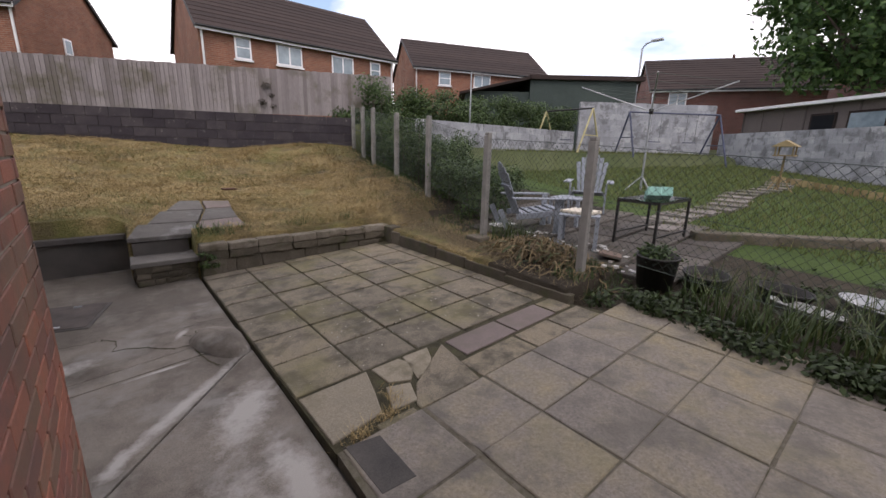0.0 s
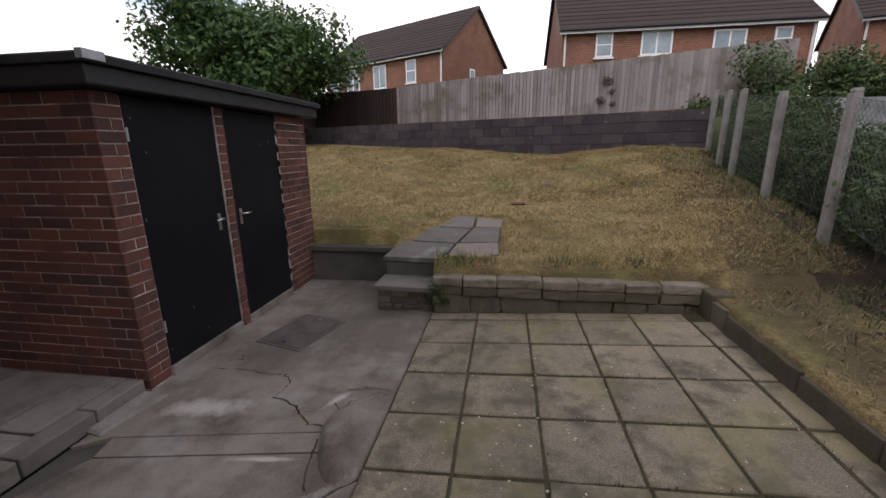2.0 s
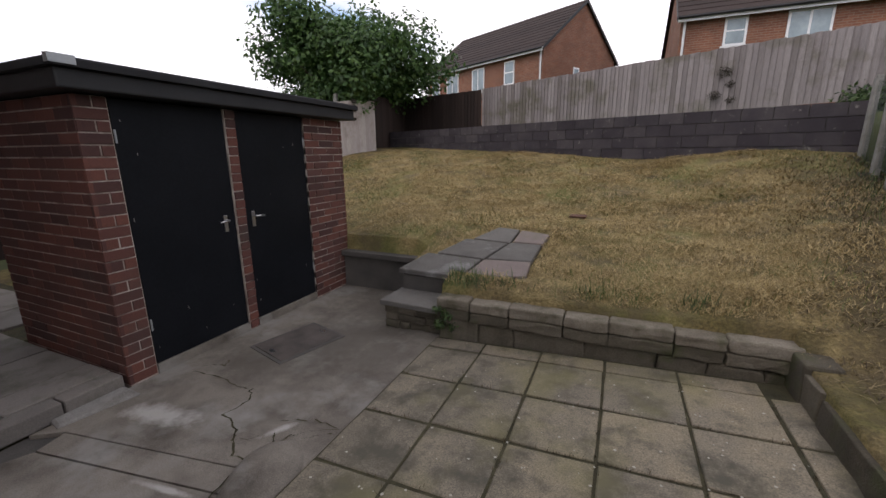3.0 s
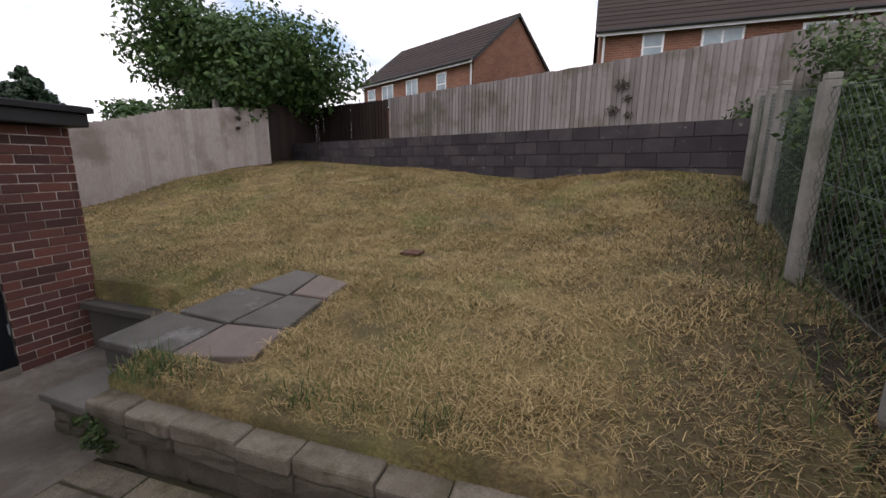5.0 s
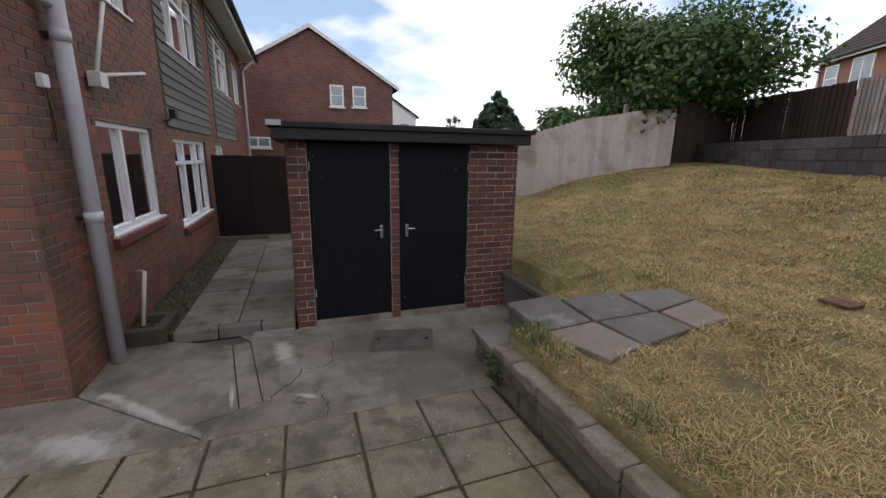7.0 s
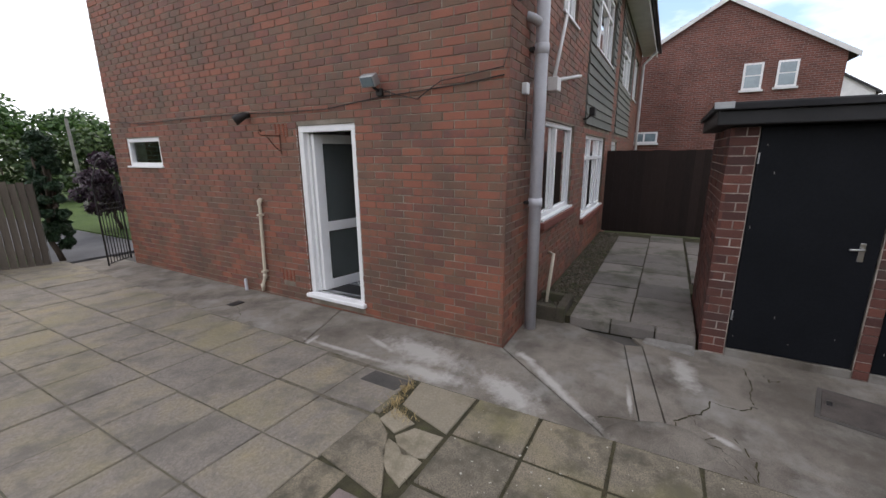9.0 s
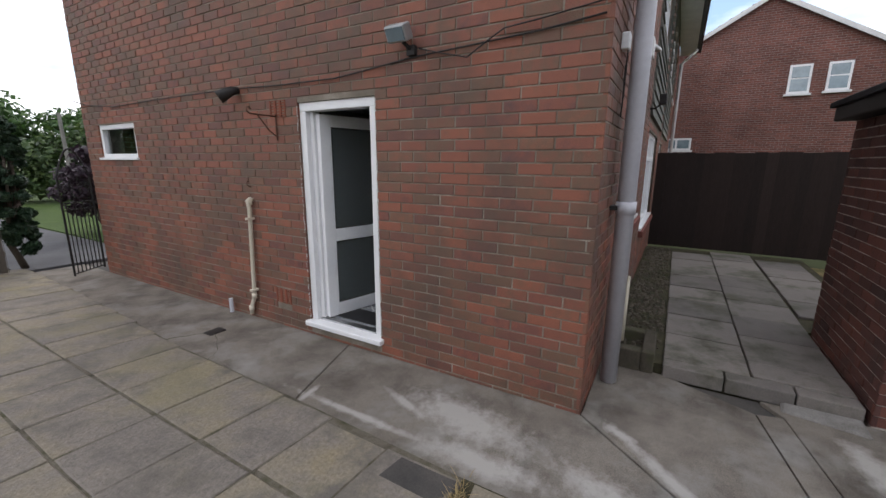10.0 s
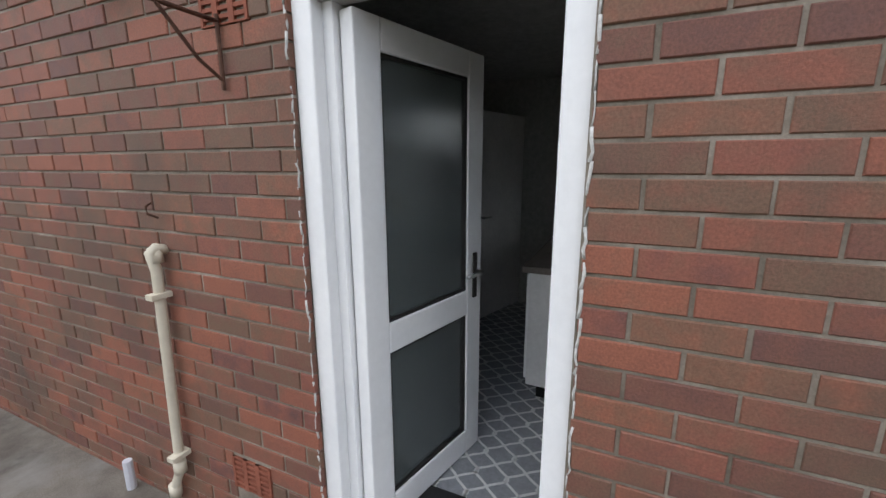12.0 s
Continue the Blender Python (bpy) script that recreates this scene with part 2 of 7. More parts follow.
m_white_block = surface("flaking_white_block", [(0.2, (0.22, 0.23, 0.245)), (0.55, (0.36, 0.37, 0.39)), (0.8, (0.5, 0.505, 0.51))], 0.85, 1.6, 30.0, 0.5, 0.01, stain=(0.17, 0.175, 0.18), stain_scale=2.4, stain_at=(0.5, 0.62), pieces=True, spread=0.7)
m_fence = surface("silvered_fence_board", [(0.1, (0.15, 0.13, 0.12)), (0.45, (0.26, 0.232, 0.228)), (0.9, (0.36, 0.325, 0.315))], 0.9, 6.0, 60.0, 0.5, 0.004, stain=(0.15, 0.135, 0.105), stain_scale=1.2, pieces=True, spread=0.45, stretch=(1, 1, 0.12))
m_fence_pink = surface("pale_fence_board", [(0.0, (0.32, 0.28, 0.26)), (0.5, (0.42, 0.375, 0.35)), (1.0, (0.5, 0.46, 0.42))], 0.9, 6.0, 60.0, 0.5, 0.004, stain=(0.25, 0.21, 0.18), stain_scale=1.0, pieces=True, spread=0.45, stretch=(1, 1, 0.12))
m_fence_dark = surface("dark_stained_board", [(0.0, (0.018, 0.013, 0.012)), (0.5, (0.03, 0.02, 0.017)), (1.0, (0.045, 0.03, 0.025))], 0.85, 6.0, 60.0, 0.5, 0.004, pieces=True, spread=0.45, stretch=(1, 1, 0.12))
m_fence_old = surface("old_brown_board", [(0.0, (0.07, 0.058, 0.048)), (0.5, (0.13, 0.11, 0.09)), (1.0, (0.2, 0.17, 0.145))], 0.9, 6.0, 60.0, 0.6, 0.004, pieces=True, spread=0.45, stretch=(1, 1, 0.12))
m_door_black = surface("black_gloss_door_paint", [(0.3, (0.006, 0.007, 0.009)), (0.7, (0.01, 0.011, 0.014))], 0.5, 2.0, 40.0, 0.15, 0.003, stain=(0.03, 0.03, 0.03), stain_scale=22.0, stain_at=(0.7, 0.74), spec=0.12)
m_black = surface("black_weathered_paint", [(0.3, (0.012, 0.012, 0.013)), (0.7, (0.022, 0.022, 0.024))], 0.55, 3.0, 60.0, 0.3, 0.004, spec=0.4)
m_felt = surface("roof_felt", [(0.3, (0.016, 0.016, 0.018)), (0.7, (0.032, 0.032, 0.034))], 0.9, 3.0, 150.0, 0.5, 0.004)
m_upvc = surface("white_upvc", [(0.3, (0.72, 0.73, 0.74)), (0.7, (0.8, 0.8, 0.8))], 0.35, 2.0, 30.0, 0.03, 0.001, grain=0.04, spec=0.5)
m_white = surface("white_paint", [(0.3, (0.62, 0.62, 0.62)), (0.7, (0.75, 0.75, 0.74))], 0.6, 3.0, 30.0, 0.1, 0.002, grain=0.1)
m_grey_pipe = surface("grey_plastic_pipe", [(0.3, (0.48, 0.48, 0.52)), (0.7, (0.58, 0.58, 0.62))], 0.45, 3.0, 30.0, 0.05, 0.001, grain=0.08)
m_cream_pipe = surface("cream_plastic_pipe", [(0.3, (0.52, 0.47, 0.37)), (0.7, (0.62, 0.57, 0.46))], 0.5, 3.0, 30.0, 0.05, 0.001, grain=0.08)
m_metal = surface("dull_chrome", [(0.3, (0.45, 0.45, 0.46)), (0.7, (0.6, 0.6, 0.6))], 0.3, 8.0, 60.0, 0.05, 0.001, metal=1.0, grain=0.1)
m_galv = surface("galvanised_metal", [(0.3, (0.32, 0.34, 0.35)), (0.7, (0.45, 0.46, 0.47))], 0.5, 8.0, 60.0, 0.1, 0.001, metal=0.7, grain=0.1)
m_iron = surface("black_iron", [(0.3, (0.012, 0.012, 0.014)), (0.7, (0.03, 0.025, 0.022))], 0.6, 8.0, 60.0, 0.2, 0.001)
m_rust = surface("rusty_iron", [(0.3, (0.06, 0.03, 0.02)), (0.7, (0.12, 0.06, 0.04))], 0.85, 20.0, 80.0, 0.4, 0.002)
m_terra = surface("terracotta_vent", [(0.3, (0.2, 0.065, 0.04)), (0.7, (0.27, 0.09, 0.055))], 0.85, 12.0, 80.0, 0.3, 0.002)
# near-black: the colour holds the shade of hall and vent holes, plain elsewhere
m_dark = surface("near_black_and_unlit", [(0.3, (0.01, 0.01, 0.01)), (0.7, (0.016, 0.016, 0.016))], 0.9, 5.0, 50.0, 0.0)
m_tile_roof = surface("dark_roof_tile", [(0.2, (0.026, 0.017, 0.015)), (0.8, (0.045, 0.03, 0.026))], 0.85, 1.5, 40.0, 0.4, 0.01, pieces=True, spread=0.6)
m_clad = surface("grey_green_cladding", [(0.3, (0.13, 0.135, 0.12)), (0.7, (0.19, 0.19, 0.17))], 0.8, 3.0, 40.0, 0.2, 0.003, pieces=True, spread=0.6)
m_post = surface("concrete_post", [(0.25, (0.17, 0.165, 0.15)), (0.75, (0.29, 0.28, 0.26))], 0.9, 6.0, 120.0, 0.5, 0.004, stain=(0.15, 0.15, 0.12), stain_scale=5.0, stain_at=(0.55, 0.7))
m_soil = surface("dark_soil", [(0.3, (0.025, 0.02, 0.014)), (0.7, (0.055, 0.045, 0.03))], 1.0, 5.0, 60.0, 1.0, 0.03)
m_wire = surface("green_wire", [(0.3, (0.045, 0.06, 0.052)), (0.7, (0.09, 0.11, 0.1))], 0.6, 8.0, 60.0, 0.0, metal=0.3)
m_lawn = surface("mown_dry_lawn", [(0.3, (0.12, 0.1, 0.038)), (0.42, (0.2, 0.15, 0.065)), (0.58, (0.3, 0.23, 0.105)), (0.75, (0.2, 0.155, 0.07))], 1.0, 1.6, 45.0, 1.0, 0.04, stain=(0.085, 0.07, 0.03), stain_scale=2.6, stain_at=(0.5, 0.68), grain=0.7)


def tint_by_noise(m, colour, scale, lo, hi, amount=0.6):
    n, l = m.node_tree.nodes, m.node_tree.links
    b = n["Principled BSDF"]
    old = b.inputs["Base Color"].links[0].from_socket
    ns = noise_node(n, l, scale, 4.0, 0.6, "Position")
    rr_ = ramp_node(n, [(lo, (0, 0, 0)), (hi, (amount,) * 3)])
    l.new(ns.outputs["Fac"], rr_.inputs["Fac"])
    l.new(mixer(n, l, old, colour, rr_.outputs["Color"]), b.inputs["Base Color"])


tint_by_noise(m_slab, (0.19, 0.17, 0.075), 1.4, 0.5, 0.64, 0.45)
tint_by_noise(m_slab_riven, (0.2, 0.18, 0.09), 1.2, 0.52, 0.66, 0.4)
tint_by_noise(m_lawn, (0.1, 0.115, 0.03), 0.9, 0.48, 0.62)
tint_by_noise(m_lawn, (0.11, 0.085, 0.05), 2.3, 0.52, 0.66, 0.7)
add_smears(m_lawn, [(4.25, 6.0, 2.0, 0.6, 76), (4.8, 8.3, 1.8, 0.6, 76), (3.9, 4.3, 1.6, 0.3, 82), (3.6, 8.75, 1.1, 0.35, 8)], (0.085, 0.065, 0.038), 0.85)
m_green_lawn = surface("green_lawn", [(0.3, (0.035, 0.062, 0.014)), (0.7, (0.066, 0.105, 0.022))], 1.0, 1.0, 50.0, 1.0, 0.03, grain=0.35)
m_far_ground = surface("far_ground", [(0.3, (0.06, 0.08, 0.03)), (0.7, (0.1, 0.11, 0.05))], 1.0, 0.2, 3.0, 0.0)
m_asphalt = surface("path_tarmac", [(0.3, (0.06, 0.06, 0.065)), (0.7, (0.11, 0.11, 0.115))], 0.9, 1.0, 150.0, 0.4, 0.004)


def foliage(name, stops, rough=0.55, thin=0.25):
    m, n, l, b = nodes(name, rough, 0.0, 0.4)
    r = ramp_node(n, stops)
    big = noise_node(n, l, 1.2, 3.0, 0.5, "Position")
    mx = n.new("ShaderNodeMix")
    mx.inputs["Factor"].default_value = 0.4
    l.new(big.outputs["Fac"], mx.inputs["B"])
    l.new(piece_random(n, l), mx.inputs["A"])
    l.new(mx.outputs["Result"], r.inputs["Fac"])
    l.new(r.outputs["Color"], b.inputs["Base Color"])
    if thin:
        tr, ms = n.new("ShaderNodeBsdfTranslucent"), n.new("ShaderNodeMixShader")
        ms.inputs["Fac"].default_value = thin
        l.new(r.outputs["Color"], tr.inputs["Color"])
        l.new(b.outputs[0], ms.inputs[1])
        l.new(tr.outputs[0], ms.inputs[2])
        l.new(ms.outputs[0], n["Material Output"].inputs["Surface"])
    return m


m_leaf = foliage("tree_leaf", [(0.2, (0.025, 0.06, 0.015)), (0.5, (0.045, 0.1, 0.025)), (0.8, (0.09, 0.16, 0.04))])
m_hedge = foliage("hedge_leaf", [(0.2, (0.025, 0.045, 0.014)), (0.5, (0.045, 0.085, 0.024)), (0.8, (0.09, 0.135, 0.04))])
m_bed = foliage("bed_leaf", [(0.15, (0.02, 0.028, 0.012)), (0.5, (0.035, 0.06, 0.02)), (0.8, (0.065, 0.095, 0.032)), (0.92, (0.09, 0.06, 0.035))])
m_straw = foliage("straw_blade", [(0.15, (0.15, 0.115, 0.045)), (0.3, (0.23, 0.165, 0.068)), (0.5, (0.36, 0.27, 0.125)), (0.7, (0.47, 0.36, 0.18)), (0.9, (0.25, 0.175, 0.08))], 0.8, 0.1)
m_dead = foliage("dead_stalk", [(0.15, (0.065, 0.048, 0.03)), (0.45, (0.14, 0.105, 0.055)), (0.7, (0.24, 0.18, 0.095)), (0.9, (0.1, 0.085, 0.045))], 0.8, 0.1)
m_blade = foliage("green_blade", [(0.2, (0.06, 0.08, 0.02)), (0.5, (0.1, 0.125, 0.032)), (0.8, (0.17, 0.165, 0.06))], 0.6, 0.2)
m_iris = foliage("iris_blade", [(0.2, (0.035, 0.06, 0.018)), (0.6, (0.065, 0.1, 0.03)), (0.85, (0.12, 0.12, 0.05))], 0.5, 0.2)
m_old_white = surface("chipped_white", [(0.3, (0.42, 0.42, 0.4)), (0.7, (0.58, 0.57, 0.55))], 0.8, 20.0, 80.0, 0.3, 0.003)
m_dead_board = surface("wet_brown_board", [(0.3, (0.1, 0.07, 0.055)), (0.7, (0.18, 0.13, 0.1))], 0.8, 8.0, 60.0, 0.4, 0.003)
m_bark = surface("bark", [(0.3, (0.05, 0.04, 0.03)), (0.7, (0.11, 0.09, 0.07))], 0.95, 8.0, 60.0, 0.9, 0.02, stretch=(1, 1, 0.2))


def glass_material(name, tint=(0.9, 0.95, 0.95), rough=0.0):
    m, n, l, b = nodes(name, rough, 0.0, 0.5)
    b.inputs["Base Color"].default_value = (*tint, 1)
    b.inputs["Transmission Weight"].default_value = 1.0
    b.inputs["IOR"].default_value = 1.45
    return m


m_glass = glass_material("window_glass")
m_frosted = glass_material("frosted_glass", (0.2, 0.23, 0.23), 0.16)
m_frosted.node_tree.nodes["Principled BSDF"].inputs["Transmission Weight"].default_value = 0.6


# ---- mesh helpers ----
class Shape:
    """Gathers faces in world metres and makes one mesh of them."""

    def __init__(self):
        self.v, self.f = [], []

    def add(self, verts, faces):
        k = len(self.v)
        self.v += [tuple(p) for p in verts]
        self.f += [tuple(i + k for i in f) for f in faces]
        return self

    def box(self, x0, x1, y0, y1, z0, z1, m=None):
        p = [Vector((x, y, z)) for z in (z0, z1) for x, y in ((x0, y0), (x1, y0), (x1, y1), (x0, y1))]
        if m is not None:
            p = [m @ q for q in p]
        return self.add(p, [(3, 2, 1, 0), (4, 5, 6, 7), (0, 1, 5, 4), (1, 2, 6, 5), (2, 3, 7, 6), (3, 0, 4, 7)])

    def stone(self, x0, x1, y0, y1, z0, z1, r, j=0.008, n=3):
        """A rough block: a box whose faces are split and whose points are pushed about."""
        nx_ = max(2, int((x1 - x0) / 0.08))
        ny_ = max(1, int((y1 - y0) / 0.1))
        pts, idx = [], {}

        def at(i, k, h):
            key = (i, k, h)
            if key not in idx:
                idx[key] = len(pts)
                pts.append((x0 + (x1 - x0) * i / nx_ + r.uniform(-j, j), y0 + (y1 - y0) * k / ny_ + r.uniform(-j, j), z0 + (z1 - z0) * h / 2 + r.uniform(-j, j) * 0.7))
            return idx[key]
        fs = []
        for i in range(nx_):
            for k in range(ny_):
                fs += [(at(i, k, 2), at(i + 1, k, 2), at(i + 1, k + 1, 2), at(i, k + 1, 2)), (at(i, k + 1, 0), at(i + 1, k + 1, 0), at(i + 1, k, 0), at(i, k, 0))]
            for h in (0, 1):
                fs += [(at(i, 0, h), at(i + 1, 0, h), at(i + 1, 0, h + 1), at(i, 0, h + 1)), (at(i + 1, ny_, h), at(i, ny_, h), at(i, ny_, h + 1), at(i + 1, ny_, h + 1))]
        for k in range(ny_):
            for h in (0, 1):
                fs += [(at(0, k + 1, h), at(0, k, h), at(0, k, h + 1), at(0, k + 1, h + 1)), (at(nx_, k, h), at(nx_, k + 1, h), at(nx_, k + 1, h + 1), at(nx_, k, h + 1))]
        return self.add(pts, fs)

    def prism(self, pts, z0, z1, top=None, inset=0.0):
        """Upright prism on a counter-clockwise outline; top(x, y) may give the height; inset chamfers the top edge."""
        n = len(pts)
        cx, cy = sum(p[0] for p in pts) / n, sum(p[1] for p in pts) / n
        h = top or (lambda x, y: z1)
        low = [(x, y, z0 if top is None else h(x, y) + z0) for x, y in pts]
        rings = [low]
        if inset:
            ins = []
            for x, y in pts:
                d = math.hypot(x - cx, y - cy)
                ins.append((x + (cx - x) * inset / d, y + (cy - y) * inset / d))
            rings.append([(x, y, h(x, y) - inset * 0.6) for x, y in pts])
            rings.append([(x, y, h(x, y)) for x, y in ins])
        else:
            rings.append([(x, y, h(x, y)) for x, y in pts])
        faces = [tuple(reversed(range(n)))]
        for r in range(len(rings) - 1):
            for i in range(n):
                j = (i + 1) % n
                faces.append((r * n + i, r * n + j, r * n + n + j, r * n + n + i))
        faces.append(tuple((len(rings) - 1) * n + i for i in range(n)))
        return self.add([p for r in rings for p in r], faces)

    def tube(self, path, r, n=8, r_end=None):
        """A round bar along a path of points."""
        path = [Vector(p) for p in path]
        k, rings = len(path), []
        for i, p in enumerate(path):
            d = (path[min(i + 1, k - 1)] - path[max(i - 1, 0)]).normalized()
            a = d.cross(Vector((0, 0, 1)) if abs(d.z) < 0.9 else Vector((1, 0, 0))).normalized()
            b = d.cross(a)
            q = r if r_end is None else r + (r_end - r) * i / max(k - 1, 1)
            rings.append([p + (a * math.cos(t) + b * math.sin(t)) * q for t in (2 * math.pi * j / n for j in range(n))])
        faces = [tuple(range(n)), tuple(reversed(range((k - 1) * n, k * n)))]
        for i in range(k - 1):
            for j in range(n):
                q = (j + 1) % n
                faces.append((i * n + j, i * n + n + j, i * n + n + q, i * n + q))
        return self.add([p for ring in rings for p in ring], faces)

    def arrays(self, verts, faces):
        return self.add(map(tuple, verts.tolist()), map(tuple, faces.tolist()))

    def ob(self, name, mat, parent=None, label="", category="", group="", kind="", bevel=0.0, smooth=False):
        root = Vector((0, 0, 0))
        q = parent
        while q is not None:
            root += q.location
            q = q.parent
        me = bpy.data.meshes.new(name)
        me.from_pydata([(x - root.x, y - root.y, z - root.z) for x, y, z in self.v], [], self.f)
        me.materials.append(mat)
        if smooth:
            me.polygons.foreach_set("use_smooth", [True] * len(me.polygons))
        o = new(name, me)
        o.parent = parent
        if bevel:
            b = o.modifiers.new("bevel", "BEVEL")
            b.width, b.segments, b.limit_method = bevel, 2, "ANGLE"
        return tagged(o, label, category, group, kind)


def thing(name, at, label, category, group=""):
    o = new(name)
    o.location = at
    o.empty_display_size = 0.1
    return tagged(o, label, category, group)


def place(ob, at, turn=0.0, scale=(1, 1, 1)):
    ob.location, ob.rotation_euler, ob.scale = at, (0, 0, turn), scale
    return ob


def box_ob(name, mat, b, parent=None, bevel=0.0, **tags):
    return Shape().box(*b).ob(name, mat, parent, bevel=bevel, **tags)


def leaves(rng, centres, radii, count, size, aspect=0.55, flat=0.75, droop=0.0):
    """Many small bent leaves in the shells of clumps, as one Shape."""
    c, r = np.array(centres, float), np.array(radii, float)
    if r.ndim == 1:
        r = np.stack([r, r, r * flat], 1)
    w = (r[:, 0] * r[:, 1]) ** 1.0
    k = rng.choice(len(c), count, p=w / w.sum())
    d = rng.normal(size=(count, 3))
    d /= np.linalg.norm(d, axis=1)[:, None]
    p = c[k] + d * r[k] * (rng.random(count) ** 0.4)[:, None] * rng.uniform(0.85, 1.15, count)[:, None]
    nrm = d + rng.normal(size=(count, 3)) * 0.7 + np.array([0, 0, 0.5])
    nrm /= np.linalg.norm(nrm, axis=1)[:, None]
    t = np.cross(nrm, rng.normal(size=(count, 3)))
    t /= np.linalg.norm(t, axis=1)[:, None]
    t[:, 2] -= droop
    b = np.cross(nrm, t)
    s = (size * rng.uniform(0.6, 1.4, count))[:, None]
    v = np.stack([p - t * s, p + b * s * aspect, p + t * s + nrm * s * 0.2, p - b * s * aspect], 1).reshape(-1, 3)
    f = np.arange(count * 4).reshape(-1, 4)
    sh = Shape()
    return sh.arrays(v, f)


def blades(rng, xy, ground, height, width, lean, flat=False):
    """Grass blades: thin bent triangles standing or lying at the points given."""
    n = len(xy)
    z = ground(xy[:, 0], xy[:, 1])
    a = rng.uniform(0, 2 * math.pi, n)
    h = height * rng.uniform(0.5, 1.4, n)
    le = lean * rng.uniform(0.3, 1.3, n)
    dx, dy = np.cos(a), np.sin(a)
    w = width * rng.uniform(0.6, 1.3, n)
    base = np.stack([xy[:, 0], xy[:, 1], z - 0.004], 1)
    side = np.stack([-dy * w, dx * w, w * 0], 1)
    up = np.stack([dx * le * h, dy * le * h, h * (0.12 if flat else 1.0) * rng.uniform(0.4, 1.5, n) + (0.015 if flat else 0)], 1)
    mid = base + up * 0.55 + np.array([0, 0, 1]) * (h * 0.12)[:, None]
    v = np.stack([base - side, base + side, mid + side * 0.7, mid - side * 0.7, base + up], 1).reshape(-1, 3)
    k = np.arange(n)[:, None] * 5
    sh = Shape()
    sh.arrays(v, np.concatenate([k + [[0, 1, 2, 3]]], 0))
    sh.f += [tuple(q) for q in (k + [[3, 2, 4]]).tolist()]
    return sh


COURSE, BRICK_LEN = 0.0789, 0.237


def brickwork(parent, mat, origin, u, n, length, z0, z1, holes=(), near=None, proud=0.006, seed=1, inset=0.0):
    """Stretcher-bonded bricks on a wall face: single parts where near(s, z) holds, the rest in one mesh."""
    rnd = random.Random(seed)
    u, n, o = Vector(u), Vector(n), Vector(origin)
    turn = math.atan2(u.y, u.x)
    rest, single = Shape(), []
    e = 0.003

    def solid(sh, s0, s1, a, b, out):
        p = [o + u * s + n * d + Vector((0, 0, z)) for s, z, d in
             [(s0, a, -0.02), (s1, a, -0.02), (s1, b, -0.02), (s0, b, -0.02), (s0, a, out - e), (s1, a, out - e), (s1, b, out - e), (s0, b, out - e),
              (s0 + e, a + e, out), (s1 - e, a + e, out), (s1 - e, b - e, out), (s0 + e, b - e, out)]]
        sh.add(p, [(0, 1, 5, 4), (1, 2, 6, 5), (2, 3, 7, 6), (3, 0, 4, 7), (4, 5, 9, 8), (5, 6, 10, 9), (6, 7, 11, 10), (7, 4, 8, 11), (8, 9, 10, 11)])

    rows = int((z1 - z0) / COURSE + 0.5)
    for r in range(rows):
        a = z0 + r * COURSE + 0.005
        b = a + COURSE - 0.01
        s = -0.187 if r % 2 else -0.067
        while s < length:
            j0, j1 = rnd.uniform(0.004, 0.007), rnd.uniform(0.004, 0.007)
            lo, hi = max(s + j0, 0.0), min(s + BRICK_LEN - j1, length)
            s += BRICK_LEN
            spans = [(lo, hi)]
            for h0, h1, g0, g1 in holes:
                if b > g0 and a < g1:
                    spans = [q for p, w in spans for q in ((p, min(w, h0)), (max(p, h1), w)) if q[1] - q[0] > 0.02]
            for p, w in spans:
                if w - p < 0.03:
                    continue
                out = proud + rnd.uniform(-0.002, 0.002)
                if near and near((p + w) / 2, a) and len(single) < 300:
                    single.append((p, w, a, out))
                else:
                    solid(rest, p, w, a, b, out)
    rest.ob("joined_bricks", mat, parent, kind="stuff")
    if single:
        base = Shape()
        keep, o_, u_, n_ = None, o, u, n
        o, u, n = Vector((0, 0, 0)), Vector((1, 0, 0)), Vector((0, -1, 0))
        if (u_.cross(n_)).z > 0:
            n = Vector((0, 1, 0))
        solid(base, -BRICK_LEN / 2, BRICK_LEN / 2, 0, COURSE - 0.01, 0.0)
        first = base.ob("brick", mat, parent)
        me = first.data
        o, u, n = o_, u_, n_
        for i, (p, w, a, out) in enumerate(single):
            ob = first if i == 0 else new("brick", me)
            ob.parent = parent
            at = o + u * ((p + w) / 2) + n * out + Vector((0, 0, a)) - parent.location
            place(ob, at, turn, ((w - p) / BRICK_LEN, 1, 1))


